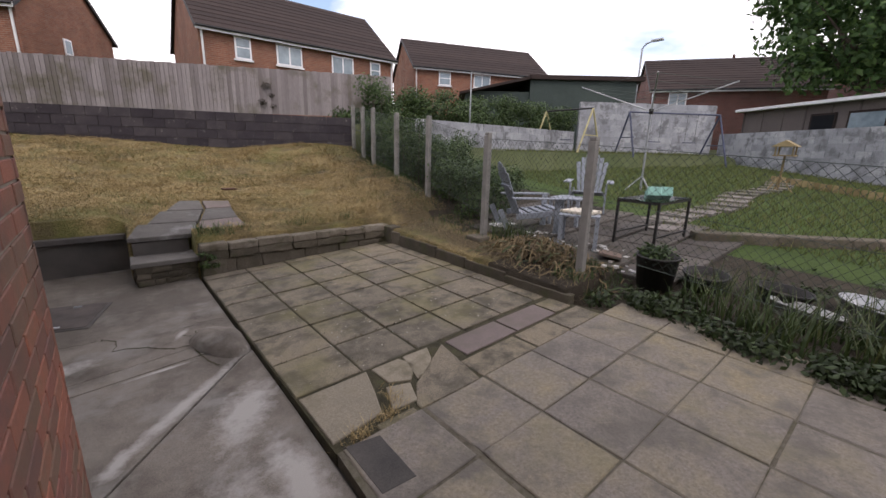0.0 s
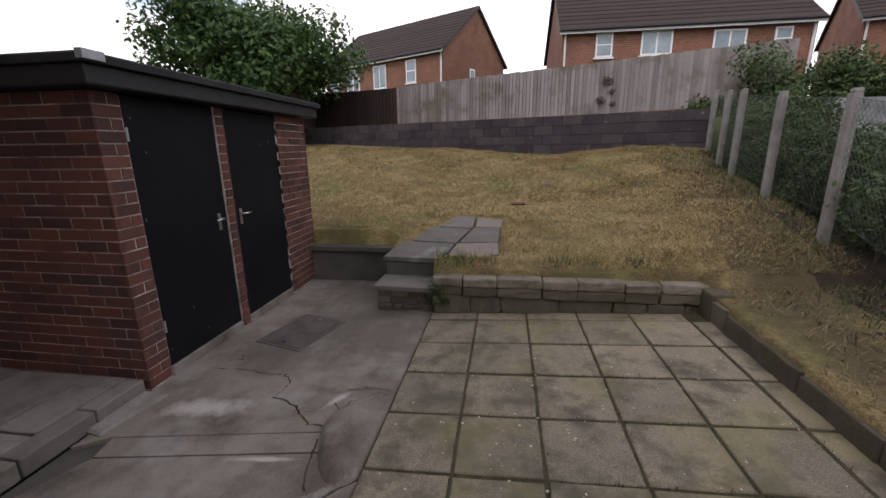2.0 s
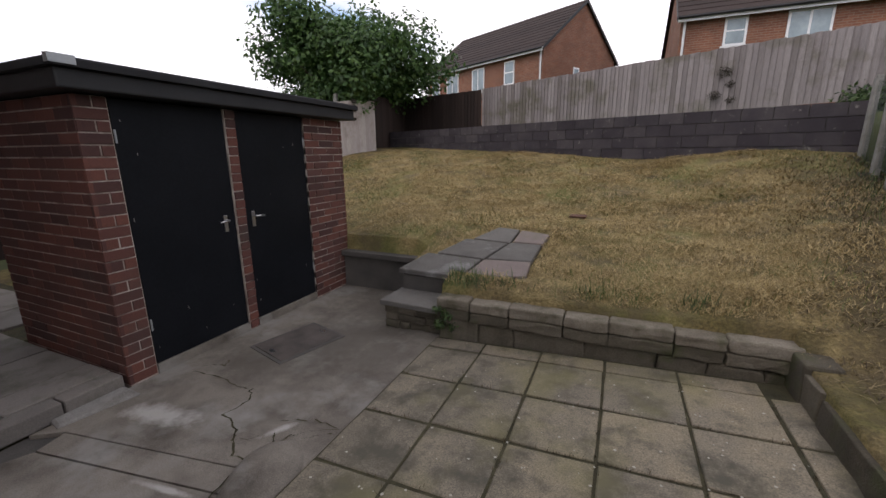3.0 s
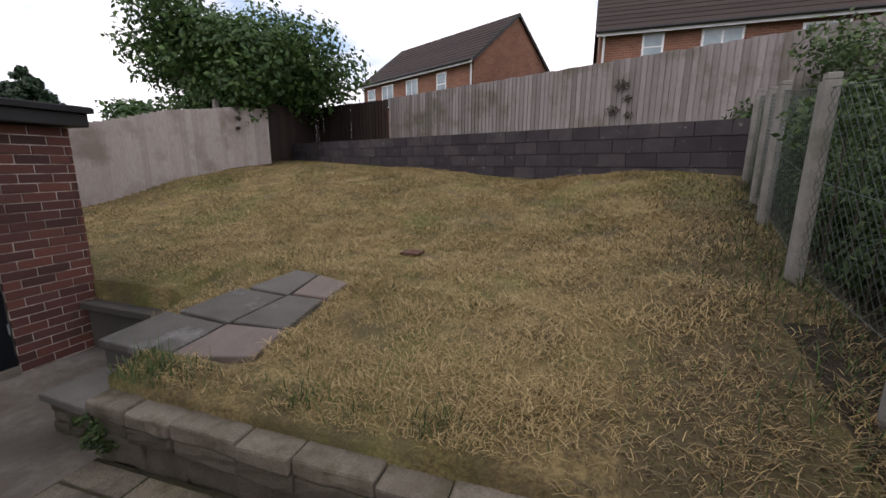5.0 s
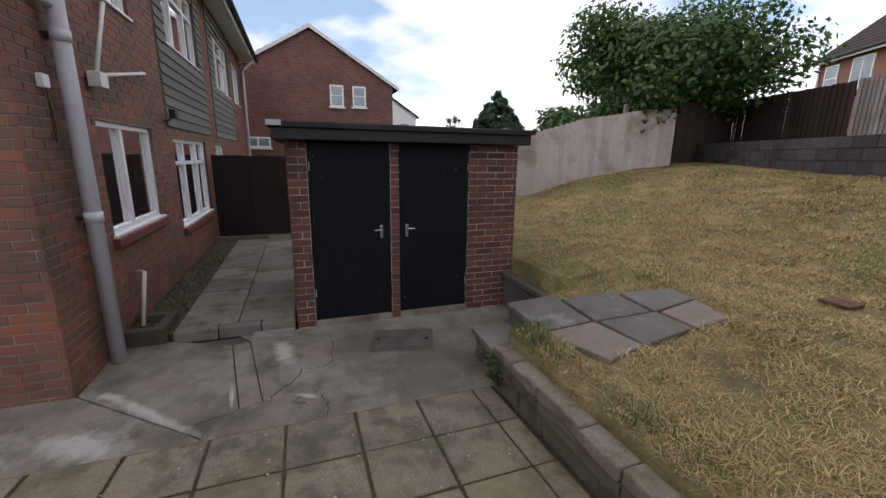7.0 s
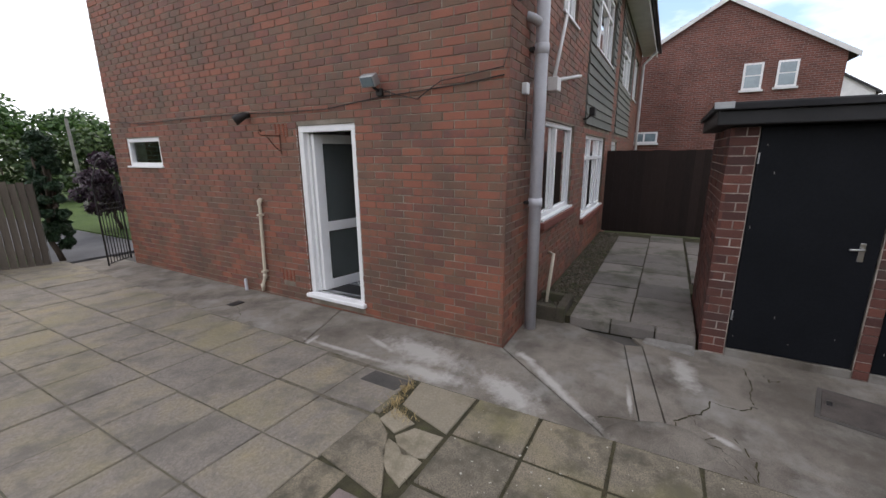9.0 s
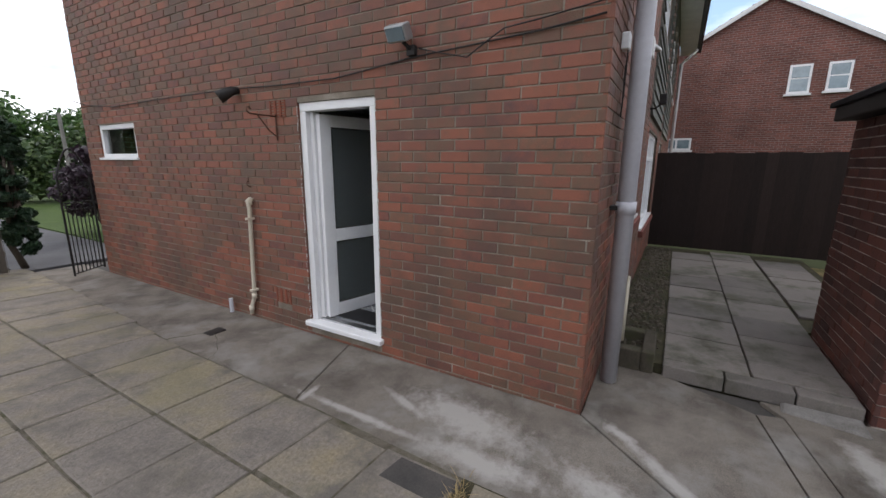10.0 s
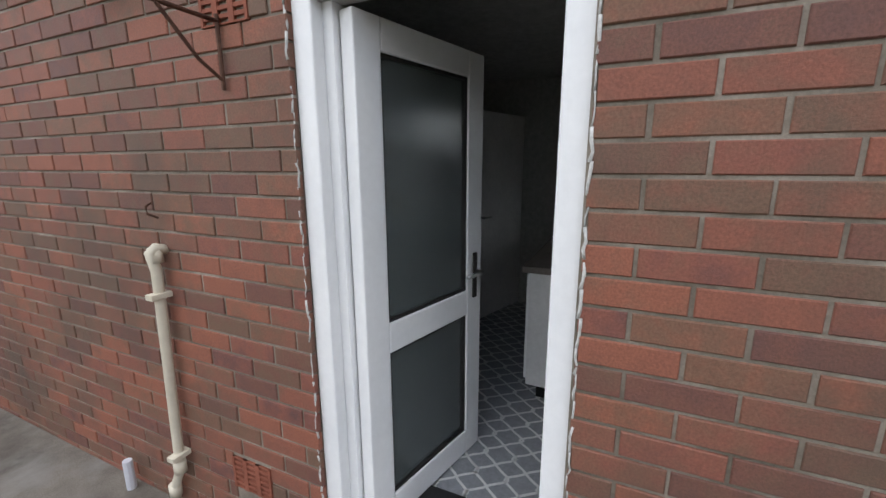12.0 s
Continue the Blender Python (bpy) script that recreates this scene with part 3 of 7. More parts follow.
def wall_with_holes(name, mat, origin, u, n, length, z0, z1, thick, holes=(), **tags):
    """A wall slab whose face lies on origin + u; holes are (s0, s1, z0, z1)."""
    u, n, o = Vector(u), Vector(n), Vector(origin)
    ss = sorted({0.0, length, *[h[0] for h in holes], *[h[1] for h in holes]})
    zs = sorted({z0, z1, *[h[2] for h in holes], *[h[3] for h in holes]})
    sh = Shape()
    for i in range(len(ss) - 1):
        for j in range(len(zs) - 1):
            s, z = (ss[i] + ss[i + 1]) / 2, (zs[j] + zs[j + 1]) / 2
            if any(h[0] < s < h[1] and h[2] < z < h[3] for h in holes):
                continue
            p = [o + u * a + n * d + Vector((0, 0, c)) for c in (zs[j], zs[j + 1]) for a, d in ((ss[i], 0), (ss[i + 1], 0), (ss[i + 1], -thick), (ss[i], -thick))]
            sh.add(p, [(3, 2, 1, 0), (4, 5, 6, 7), (0, 1, 5, 4), (1, 2, 6, 5), (2, 3, 7, 6), (3, 0, 4, 7)])
    bm = bmesh.new()
    vs = [bm.verts.new(p) for p in sh.v]
    for f in sh.f:
        bm.faces.new([vs[i] for i in f])
    bmesh.ops.remove_doubles(bm, verts=bm.verts, dist=1e-4)
    seen = {}
    for f in bm.faces:
        seen.setdefault(tuple(round(c, 3) for c in f.calc_center_median()), []).append(f)
    bmesh.ops.delete(bm, geom=[f for fs in seen.values() if len(fs) > 1 for f in fs], context="FACES_ONLY")
    me = bpy.data.meshes.new(name)
    bm.to_mesh(me)
    bm.free()
    me.materials.append(mat)
    return tagged(new(name, me), kind="structure", **tags)


# ---- the lie of the land ----
PROFILE_Y = [-60, 4.6, 5.6, 5.9, 6.3, 7.2, 8.7, 9.6, 10.3, 11.0, 12.5, 14.0, 18.0]
PROFILE_Z = [0.1, 0.12, 0.44, 0.54, 0.6, 0.71, 0.84, 1.0, 1.19, 1.36, 1.6, 1.78, 2.1]
WALL_A, WALL_B = Vector((5.6, 10.74, 0)), Vector((-5.05, 14.93, 0))
WALL_U = (WALL_B - WALL_A).normalized()
WALL_N = Vector((-WALL_U.y, WALL_U.x, 0))


def fence_x(y):
    return np.interp(y, [2.3, 4.2, 6.1, 7.4, 8.9, 10.7], [4.0, 4.27, 4.68, 4.88, 5.2, 5.62])


def patio_z(x, y=0.0):
    return 0.055 + 0.048 * (np.asarray(x) - 0.95)


def neighbour_z(x, y):
    return np.clip(0.28 + 0.055 * (x - 4.5) + 0.05 * np.clip(y - 2.0, -3, 20), 0.1, 2.3)


def lawn_z(x, y):
    x, y = np.asarray(x, float), np.asarray(y, float)
    z = np.interp(y, PROFILE_Y, PROFILE_Z)
    s = np.clip((x - 2.6) / 2.4, 0, 1)
    z = z + 0.33 * s * s * (3 - 2 * s) * np.clip((y - 5.0) / 2.0, 0, 1)
    z = z + 0.012 * np.sin(x * 2.3 + y * 1.1) + 0.01 * np.sin(y * 3.7 - x * 0.9)
    low = np.clip((5.7 - y) / 3.3, 0, 1)
    strip = 0.4 - 0.1 * low + 0.06 * np.clip(x - 3.5, 0, 1.5)
    return np.where((x > 3.4) & (y < 5.7), strip, z)


def ground_z(x, y):
    x, y = np.asarray(x, float), np.asarray(y, float)
    z = lawn_z(x, y)
    pad = (x > 0.3) & (x < 1.68) & (y > 6.0) & (y < 7.45)
    z = np.where(pad, np.minimum(z, 0.5 + 0.19 * (y - 6.05) - 0.045), z)
    z = z + 0.03 * np.clip(1 - ((x - 2.6) ** 2 + (y - 9.3) ** 2) / 1.2, 0, 1) * ~pad
    low = ((x < 3.49) & (y < 5.73)) | ((x < 0.95) & (y < 6.15)) | ((x < 0.33) & (y < 6.74) & (x > -2.4)) | (y < 4.6)
    low = low & ~((x > 3.49) & (y > 2.35))
    z = np.where(low, -0.08, z)
    z = np.where((x > 3.5) & (y <= 2.35), 0.16 + 0.1 * np.clip(x - 3.6, 0, 1), z)
    behind = (x - WALL_A.x) * -WALL_N.x + (y - WALL_A.y) * -WALL_N.y
    z = np.where(behind > 0.34, 2.22 + 0.02 * np.clip(behind, 0, 15), z)
    fx = fence_x(y)
    t = np.clip((x - fx) / 0.8, 0, 1)
    nz = neighbour_z(x, y)
    z = np.where((x > fx) & (behind <= 0.34), z * (1 - t) + nz * t, z)
    t2 = np.clip((x - 7) / 3, 0, 1)
    z = np.where((behind > 0.34) & (x > 7), z * (1 - t2) + np.maximum(nz, 1.6) * t2, z)
    z = np.where(y < -6, 0.0 - 0.0 * x, z)
    return z


def lines(*runs):
    return np.array(sorted({round(float(v), 3) for a, b, s in runs for v in np.arange(a, b + 1e-6, s)}))


gx = np.array(sorted(set(lines((-5.4, 6.4, 0.2), (6.4, 26, 0.8)).tolist() + [-400, -150, -60, -30, -18, -12, -8, -6.5, -2.41, -2.39, 0.32, 0.34, 0.94, 0.96, 3.48, 3.5, 32, 45, 70, 150, 400])))
gy = np.array(sorted(set(lines((2.0, 15.4, 0.2), (15.6, 24, 1.2)).tolist() + [-400, -150, -60, -30, -12, -8, -6.01, -5.99, -4, -2, 0, 2.34, 2.36, 4.59, 4.61, 5.72, 5.74, 6.14, 6.16, 6.73, 6.75, 28, 36, 50, 80, 150, 400])))
GX, GY = np.meshgrid(gx, gy)
GZ = ground_z(GX, GY)
nx, ny = len(gx), len(gy)
gi = np.arange(nx * ny).reshape(ny, nx)
gf = np.stack([gi[:-1, :-1], gi[:-1, 1:], gi[1:, 1:], gi[1:, :-1]], -1).reshape(-1, 4)
ground_me = bpy.data.meshes.new("ground")
ground_me.from_pydata(np.stack([GX, GY, GZ], -1).reshape(-1, 3).tolist(), [], gf.tolist())
for mat in (m_lawn, m_soil, m_green_lawn, m_far_ground):
    ground_me.materials.append(mat)
cx, cy = (GX[:-1, :-1] + GX[1:, 1:]).ravel() / 2, (GY[:-1, :-1] + GY[1:, 1:]).ravel() / 2
c_beh = (cx - WALL_A.x) * -WALL_N.x + (cy - WALL_A.y) * -WALL_N.y
g_idx = np.where(c_beh > 0.1, 3, np.where((cx > fence_x(cy) + 0.5) & ~((cy < 3.4) & (cx < 6.2)), 2, np.where((cx > 3.4) & (cy < 3.4), 1, 0)))
g_idx = np.where((cx < -7) | (cx > 30) | (cy < -6), 3, g_idx)
g_idx = np.where((cx > fence_x(cy) - 0.1) & (cx < fence_x(cy) + 3.4) & (cy > 4.5) & (c_beh < 0.1), 1, g_idx)
ground_me.polygons.foreach_set("material_index", g_idx.astype(int).tolist())
ground_me.polygons.foreach_set("use_smooth", [True] * len(gf))
ground = tagged(new("ground", ground_me), "mown dry straw-coloured lawn sloping up to a block wall", kind="structure")

# ---- concrete apron in front of the house and shed ----
apron = box_ob("pavement_bed", m_concrete_dark, (-0.86, 1.06, -5.6, 6.7, -0.2, -0.03), kind="structure")
PANELS = [
    [(0.0, -5.5), (0.62, -5.5), (0.7, -3.5), (0.78, -2.2), (0.87, -1.0), (0.9, 0.6), (0.0, 0.3)],
    [(0.0, 0.31), (0.9, 0.61), (0.93, 1.5), (0.945, 2.6), (0.945, 3.5), (0.86, 3.43), (0.0, 2.4)],
    [(-0.62, 3.44), (-0.9, 2.85), (-0.9, 2.4), (-0.01, 2.41), (0.85, 3.44), (0.94, 3.52), (0.94, 3.6), (0.66, 3.66)],
    [(-0.66, 3.6), (-0.62, 3.45), (0.66, 3.67), (0.94, 3.61), (0.94, 3.78), (0.7, 3.84)],
    [(-0.83, 3.5), (-0.66, 3.61), (0.7, 3.85), (0.94, 3.79), (0.94, 5.9), (0.33, 5.9), (0.33, 6.7), (-0.83, 6.7)],
]
for i, p in enumerate(PANELS):
    Shape().prism(p, -0.1, 0, top=lambda x, y: 0.004 * math.sin(x * 3 + y) - 0.003 + 0.02 * max(0, x - 0.4), inset=0.006).ob(
        "concrete_panel", m_concrete, apron)

# cracks
CRACKS = [[(0.95, 4.32), (0.8, 4.24), (0.66, 4.12), (0.6, 3.96), (0.6, 3.75), (0.64, 3.5), (0.7, 3.36)], [(0.97, 4.3), (0.83, 4.2), (0.7, 4.1), (0.63, 3.98), (0.615, 3.8)], [(0.02, 4.4), (0.12, 4.3), (0.1, 4.12), (0.3, 4.05), (0.36, 3.95), (0.55, 4.1), (0.62, 4.02)], [(-0.6, 4.4), (-0.3, 4.42), (-0.1, 4.38), (0.02, 4.4)], [(0.5, 4.22), (0.7, 4.3), (0.93, 4.28)],
          [(0.3, 4.05), (0.45, 3.88), (0.6, 3.86)], [(-0.62, 4.5), (-0.45, 4.56), (-0.5, 4.66)], [(1.02, -0.4), (0.7, -0.62), (0.5, -1.0), (0.2, -1.25), (0.05, -1.3)], [(0.55, -1.1), (0.9, -1.3), (1.15, -1.6)]]
for c in CRACKS:
    sh = Shape()
    rc = random.Random(int(c[0][0] * 100))
    fine = []
    for (xa, ya), (xb, yb) in zip(c[:-1], c[1:]):
        for k in range(5):
            fine.append((xa + (xb - xa) * k / 5 + rc.uniform(-0.012, 0.012), ya + (yb - ya) * k / 5 + rc.uniform(-0.012, 0.012)))
    for (xa, ya), (xb, yb) in zip(fine[:-1], fine[1:]):
        w = rc.uniform(0.002, 0.006)
        zz = 0.004 + 0.02 * max(0, xa - 0.4)
        sh.add([(xa - w, ya - w, zz), (xa + w, ya + w, zz), (xb + w, yb + w, zz), (xb - w, yb - w, zz)], [(0, 1, 2, 3)])
    sh.ob("crack", m_joint, apron)

# mound of rough mortar at the paving edge
rng = np.random.default_rng(5)
mound = Shape()
ring_n, ring_k = 20, 6
pts = [(0.78, 3.78, 0.1)]
for k in range(1, ring_k + 1):
    for j in range(ring_n):
        a = 2 * math.pi * j / ring_n
        q = k / ring_k
        x = 0.78 + math.cos(a) * 0.185 * q * (1 + 0.1 * math.sin(3 * a)) - 0.06 * math.sin(a) * q
        y = 3.77 + math.sin(a) * 0.33 * q
        pts.append((min(x, 0.95), y, 0.005 + 0.09 * math.sqrt(max(0, 1 - q * q)) + rng.normal() * 0.003))
fs = [(0, 1 + j, 1 + (j + 1) % ring_n) for j in range(ring_n)]
for k in range(ring_k - 1):
    for j in range(ring_n):
        a, b = 1 + k * ring_n + j, 1 + k * ring_n + (j + 1) % ring_n
        fs.append((a, a + ring_n, b + ring_n, b))
mound.add(pts, fs)
mound.ob("mortar_mound", m_concrete, None, "low lump of rough grey mortar against the paving edge", "mortar patch", kind="", smooth=True)

# manhole cover
mh = thing("manhole_cover", (-0.21, 5.13, 0.004), "rusted rectangular manhole cover set in the concrete", "manhole cover")
turn_mh = pose(-0.21, 5.13, 0, 0, 0, -15)
Shape().box(-0.25, 0.25, -0.33, 0.33, -0.02, 0.006, turn_mh).ob("frame", m_concrete_dark, mh, bevel=0.003)
Shape().box(-0.22, 0.22, -0.3, 0.3, 0.004, 0.012, turn_mh).ob("cover", surface("worn_brown_iron", [(0.3, (0.055, 0.047, 0.043)), (0.7, (0.1, 0.085, 0.075))], 0.85, 6.0, 90.0, 0.8, 0.004), mh, bevel=0.003)
for sx in (-0.17, 0.17):
    Shape().box(-0.03, 0.03, sx - 0.015 + sx * 0.5, sx + 0.015 + sx * 0.5, 0.011, 0.016, turn_mh).ob("lifting_slot", m_metal, mh)

# open drain hole by the wall
Shape().box(0.4, 0.56, -1.1, -0.98, -0.02, 0.012).ob("drain_cover", m_iron, None, "small broken black drain cover in the concrete", "drain")

# ---- patio of square slabs ----
patio = Shape().prism([(0.955, 2.0), (3.6, 2.0), (3.47, 2.5), (3.47, 5.62), (0.955, 5.62)], -0.12, 0, top=lambda x, y: float(patio_z(x)) - 0.009).ob(
    "pavement", m_joint, None, "mossy soil joints between paving slabs", kind="structure")
patio_s = Shape().prism([(3.66, -5.6), (3.66, 1.999), (0.96, 1.999), (0.94, 1.5), (0.905, 0.6), (0.875, -1.0), (0.785, -2.2), (0.705, -3.5), (0.63, -5.6)], -0.12, 0, top=lambda x, y: float(patio_z(x)) - 0.006).ob(
    "pavement", m_joint_sand, None, "sand-filled joints between flush riven slabs", kind="structure")


def slab_mesh(seed, w=0.457, d=0.457, name="slab"):
    r = random.Random(seed)
    s = Shape()
    n, pts = 3, []
    for side in range(4):
        for i in range(n):
            f = i / n
            x, y = [(-1 + 2 * f, -1), (1, -1 + 2 * f), (1 - 2 * f, 1), (-1, 1 - 2 * f)][side]
            j = 0.012 if i == 0 else 0.005
            pts.append((x * w / 2 * (1 - r.uniform(0, j * 2)), y * d / 2 * (1 - r.uniform(0, j * 2))))
    return s.prism(pts, -0.045, 0.0, inset=0.008)


slab_bases = []
for i in range(6):
    o = slab_mesh(i).ob("paving_slab", m_slab, patio)
    slab_bases.append(o.data)
    bpy.data.objects.remove(o)
rnd = random.Random(11)
XS1 = [0.955 + 0.4715 * i for i in range(6)]
slope = math.atan(0.048)
tile_n = [0]


def lay(x, y, sx=1.0, sy=1.0, mat=None, dz=0.0, parent=None, z=None, tilt=0.4):
    o = new("paving_slab", slab_bases[rnd.randrange(6)])
    o.parent = parent or patio
    o.location = (x, y, (float(patio_z(x)) if z is None else z) + dz + rnd.uniform(-0.004, 0.004))
    o.rotation_euler = (radians(rnd.uniform(-tilt, tilt)), (-slope if z is None else 0) + radians(rnd.uniform(-tilt, tilt)), radians(rnd.uniform(-0.5, 0.5)))
    o.scale = (sx, sy, 1)
    if mat:
        o.material_slots[0].link = "OBJECT"
        o.material_slots[0].material = mat
    return o


for j in range(6):
    for i in range(6):
        y = 2.58 + 0.4745 * (j + 0.5)
        if i == 5:
            lay(XS1[i] + 0.1, y, 0.36, 1.0)
            continue
        lay(XS1[i] + 0.235, y)
for i in range(5):
    lay(XS1[i] + 0.235, 5.51, 1.0, 0.34)

# changeover row: cream slab, broken pieces, small square, two pink slabs
BROKEN = [
    [(0.97, 2.07), (1.3, 2.12), (1.37, 2.32), (1.44, 2.56), (0.97, 2.56)],
    [(1.49, 2.35), (1.62, 2.28), (1.76, 2.42), (1.7, 2.56), (1.48, 2.56)],
    [(1.36, 2.1), (1.53, 2.08), (1.6, 2.26), (1.45, 2.32)],
    [(1.66, 2.26), (1.8, 2.3), (1.9, 2.42), (1.96, 2.55), (1.74, 2.56)],
    [(1.2, 1.78), (1.45, 1.77), (1.47, 2.04), (1.22, 2.05)],
    [(1.5, 2.0), (1.98, 1.99), (2.08, 2.52), (1.62, 2.22), (1.5, 2.05)],
]
for k, p in enumerate(BROKEN):
    Shape().prism(p, -0.05, 0, top=lambda x, y: float(patio_z(x)) + 0.002, inset=0.008).ob("broken_slab", m_slab_cream if k < 4 else m_slab, patio)
Shape().prism([(1.0, 1.62), (1.19, 1.6), (1.2, 1.98), (1.0, 2.02)], -0.05, 0, top=lambda x, y: float(patio_z(x)) + 0.004, inset=0.02).ob(
    "block", m_concrete_dark, patio, "dark rough concrete block set in the paving")
lay(2.4, 2.4, 1.22, 0.56, m_slab_pink)
lay(2.96, 2.4, 1.16, 0.56, m_slab_pink)
lay(3.35, 2.4, 0.5, 0.52)
lay(2.31, 2.12, 1.27, 0.53)
lay(2.83, 2.12, 0.93, 0.53)
lay(3.28, 2.12, 0.98, 0.53)
for j in range(16):
    y1 = 2.0 - 0.485 * j
    for i in range(6):
        x = 1.52 + 0.502 * i + 0.25 - 0.502
        if i == 0:
            if y1 > 1.4:
                lay(1.24, y1 - 0.24, 1.12, 1.045, m_slab_riven, 0, patio_s)
                continue
            edge = float(np.interp(y1 - 0.24, [-5.6, -3.5, -2.2, -1.0, 0.6, 1.5], [0.62, 0.7, 0.78, 0.88, 0.92, 0.95]))
            w = 1.51 - edge
            lay(edge + w / 2, y1 - 0.24, w / 0.457, 1.045, m_slab_riven, 0, patio_s)
            continue
        if i == 5:
            lay(x - 0.07, y1 - 0.24, 0.78, 1.045, m_slab_riven, 0, patio_s)
            continue
        lay(x, y1 - 0.24 + rnd.uniform(-0.004, 0.004), 1.08, 1.045, m_slab_riven, 0, patio_s)

# ---- retaining walls and kerbs ----
ret = box_ob("wall_garden_front", m_stone, (0.96, 3.5, 5.68, 5.8, -0.1, 0.38), kind="structure", label="low mossy stone wall holding up the lawn")
rnd2 = random.Random(3)
s = 0.96
while s < 3.5:
    w = min(rnd2.uniform(0.3, 0.62), 3.53 - s)
    Shape().stone(s + 0.002, s + w - 0.002, 5.63 + rnd2.uniform(-0.01, 0.01), 5.76, 0.03, 0.235, rnd2, 0.013).ob("stone", m_stone, ret, bevel=0.02)
    s += w
s = 0.96
while s < 3.5:
    w = min(rnd2.uniform(0.3, 0.44), 3.53 - s)
    Shape().stone(s + 0.003, s + w - 0.003, 5.61 + rnd2.uniform(-0.012, 0.012), 5.75, 0.238, 0.335, rnd2, 0.01).ob("stone", m_stone, ret, bevel=0.014)
    Shape().stone(s + 0.003, s + w - 0.003, 5.6 + rnd2.uniform(-0.01, 0.01), 5.8, 0.338, 0.43 + rnd2.uniform(-0.008, 0.008), rnd2, 0.007).ob("coping_stone", m_coping, ret, bevel=0.016)
    s += w

kerb = box_ob("kerb_east", m_stone, (3.48, 3.56, 2.5, 5.6, -0.05, 0.2), kind="structure", label="low rough concrete kerb beside the paving")
s = 2.3
while s < 5.45:
    w = rnd2.uniform(0.55, 0.92)
    e = min(s + w, 5.6)
    sh = Shape().stone(3.47, 3.57, s + 0.004, e - 0.004, 0.05, 0.26 + 0.035 * (s - 2.3), rnd2, 0.008)
    sh.ob("kerb_stone", m_stone, kerb, bevel=0.01)
    s = e
box_ob("corner_stone", m_stone, (3.46, 3.66, 5.42, 5.66, 0.1, 0.42), kerb, bevel=0.02)

dwall = box_ob("wall_garden_west", m_concrete_dark, (-0.83, 0.33, 6.66, 6.78, -0.1, 0.46), kind="structure", label="dark rendered low wall beside the steps")
box_ob("wall_cap", m_concrete_dark, (-0.83, 0.31, 6.6, 6.66, 0.4, 0.47), dwall, bevel=0.01)

# steps
G0 = lambda x, y: float(ground_z(x, y))
steps = thing("garden_steps", (0.6, 5.9, 0), "grey slab garden steps on rough stone risers at the lawn's edge", "steps")
riser = Shape().box(0.36, 0.92, 5.76, 6.6, -0.05, 0.235).ob("riser_core", m_stone, steps)
k = 0
for z0, z1 in ((0.0, 0.075), (0.075, 0.15), (0.15, 0.235)):
    s = 0.345
    while s < 0.93:
        w = min(rnd2.uniform(0.1, 0.24), 0.945 - s)
        Shape().stone(s + 0.002, s + w - 0.002, 5.735 + rnd2.uniform(-0.012, 0.012), 5.86, z0 + 0.003, z1 - 0.003, rnd2, 0.008).ob("stone", m_stone, steps, bevel=0.01)
        s += w
    s = 5.76
    while s < 6.6:
        w = min(rnd2.uniform(0.15, 0.3), 6.64 - s)
        Shape().box(0.335 + rnd2.uniform(-0.01, 0.01), 0.42, s + 0.004, s + w - 0.004, z0 + 0.004, z1 - 0.004).ob("stone", m_stone, steps, bevel=0.01)
        s += w
Shape().box(0.36, 0.92, 6.08, 6.6, 0.235, 0.44).ob("upper_riser", m_concrete_dark, steps)
Shape().prism([(0.31, 5.70), (0.95, 5.68), (0.96, 6.12), (0.32, 6.1)], 0.235, 0.285, inset=0.012).ob("tread", m_slab_blue, steps, "grey slab tread")


def landing(pts, mat, dz=0.0):
    Shape().prism(pts, -0.05, 0, top=lambda x, y: 0.5 + dz + 0.19 * (y - 6.05), inset=0.012).ob("landing_slab", mat, steps)


landing([(0.32, 6.07), (1.0, 6.05), (1.08, 6.46), (0.45, 6.5)], m_slab_blue)
landing([(0.56, 6.53), (1.1, 6.49), (1.24, 6.93), (0.74, 6.97)], m_slab_blue)
landing([(0.82, 7.0), (1.26, 6.96), (1.28, 7.36), (1.02, 7.4)], m_slab_blue)
landing([(1.03, 6.04), (1.62, 6.19), (1.6, 6.5), (1.12, 6.46)], m_slab_pink, 0.006)
landing([(1.14, 6.5), (1.6, 6.52), (1.62, 6.95), (1.28, 6.95)], m_slab_blue, 0.004)
landing([(1.3, 6.98), (1.63, 6.98), (1.66, 7.26), (1.31, 7.34)], m_slab_pink, 0.004)
Shape().box(1.77, 1.98, 8.1, 8.3, G0(1.87, 8.2) + 0.015, G0(1.87, 8.2) + 0.035).ob("drain_plate", m_rust, None, "small rusty plate lying in the dry grass", "drain cover", bevel=0.004)

# ---- raised path along the rear of the house ----
rear = box_ob("pavement_rear", m_joint, (-6.3, -0.93, 2.41, 4.06, -0.1, 0.07), kind="structure", label="raised grey slab path beside a brick house")
box_ob("pavement_rear_back", m_joint, (-6.3, -2.38, 4.06, 4.8, -0.1, 0.07), kind="structure")
for i in range(9):
    w = 0.6
    for j, (ya, yb) in enumerate(((2.86, 3.46), (3.46, 4.06), (4.06, 4.7))):
        if j == 1 and i == 0:
            lay(-1.15, (ya + yb) / 2, 0.62, 1.29, m_slab_grey, 0, rear, 0.1)
        x0 = -1.0 - w * i - (0.3 if j == 1 else 0.0)
        if j == 2 and x0 - w > -2.9:
            continue
        if x0 - w < -6.35:
            continue
        x0 = min(x0, -1.0)
        o = lay(x0 - w / 2 + 0.0, (ya + yb) / 2, 1.29, 1.29, m_slab_grey, 0, rear, 0.1)
s = 2.86
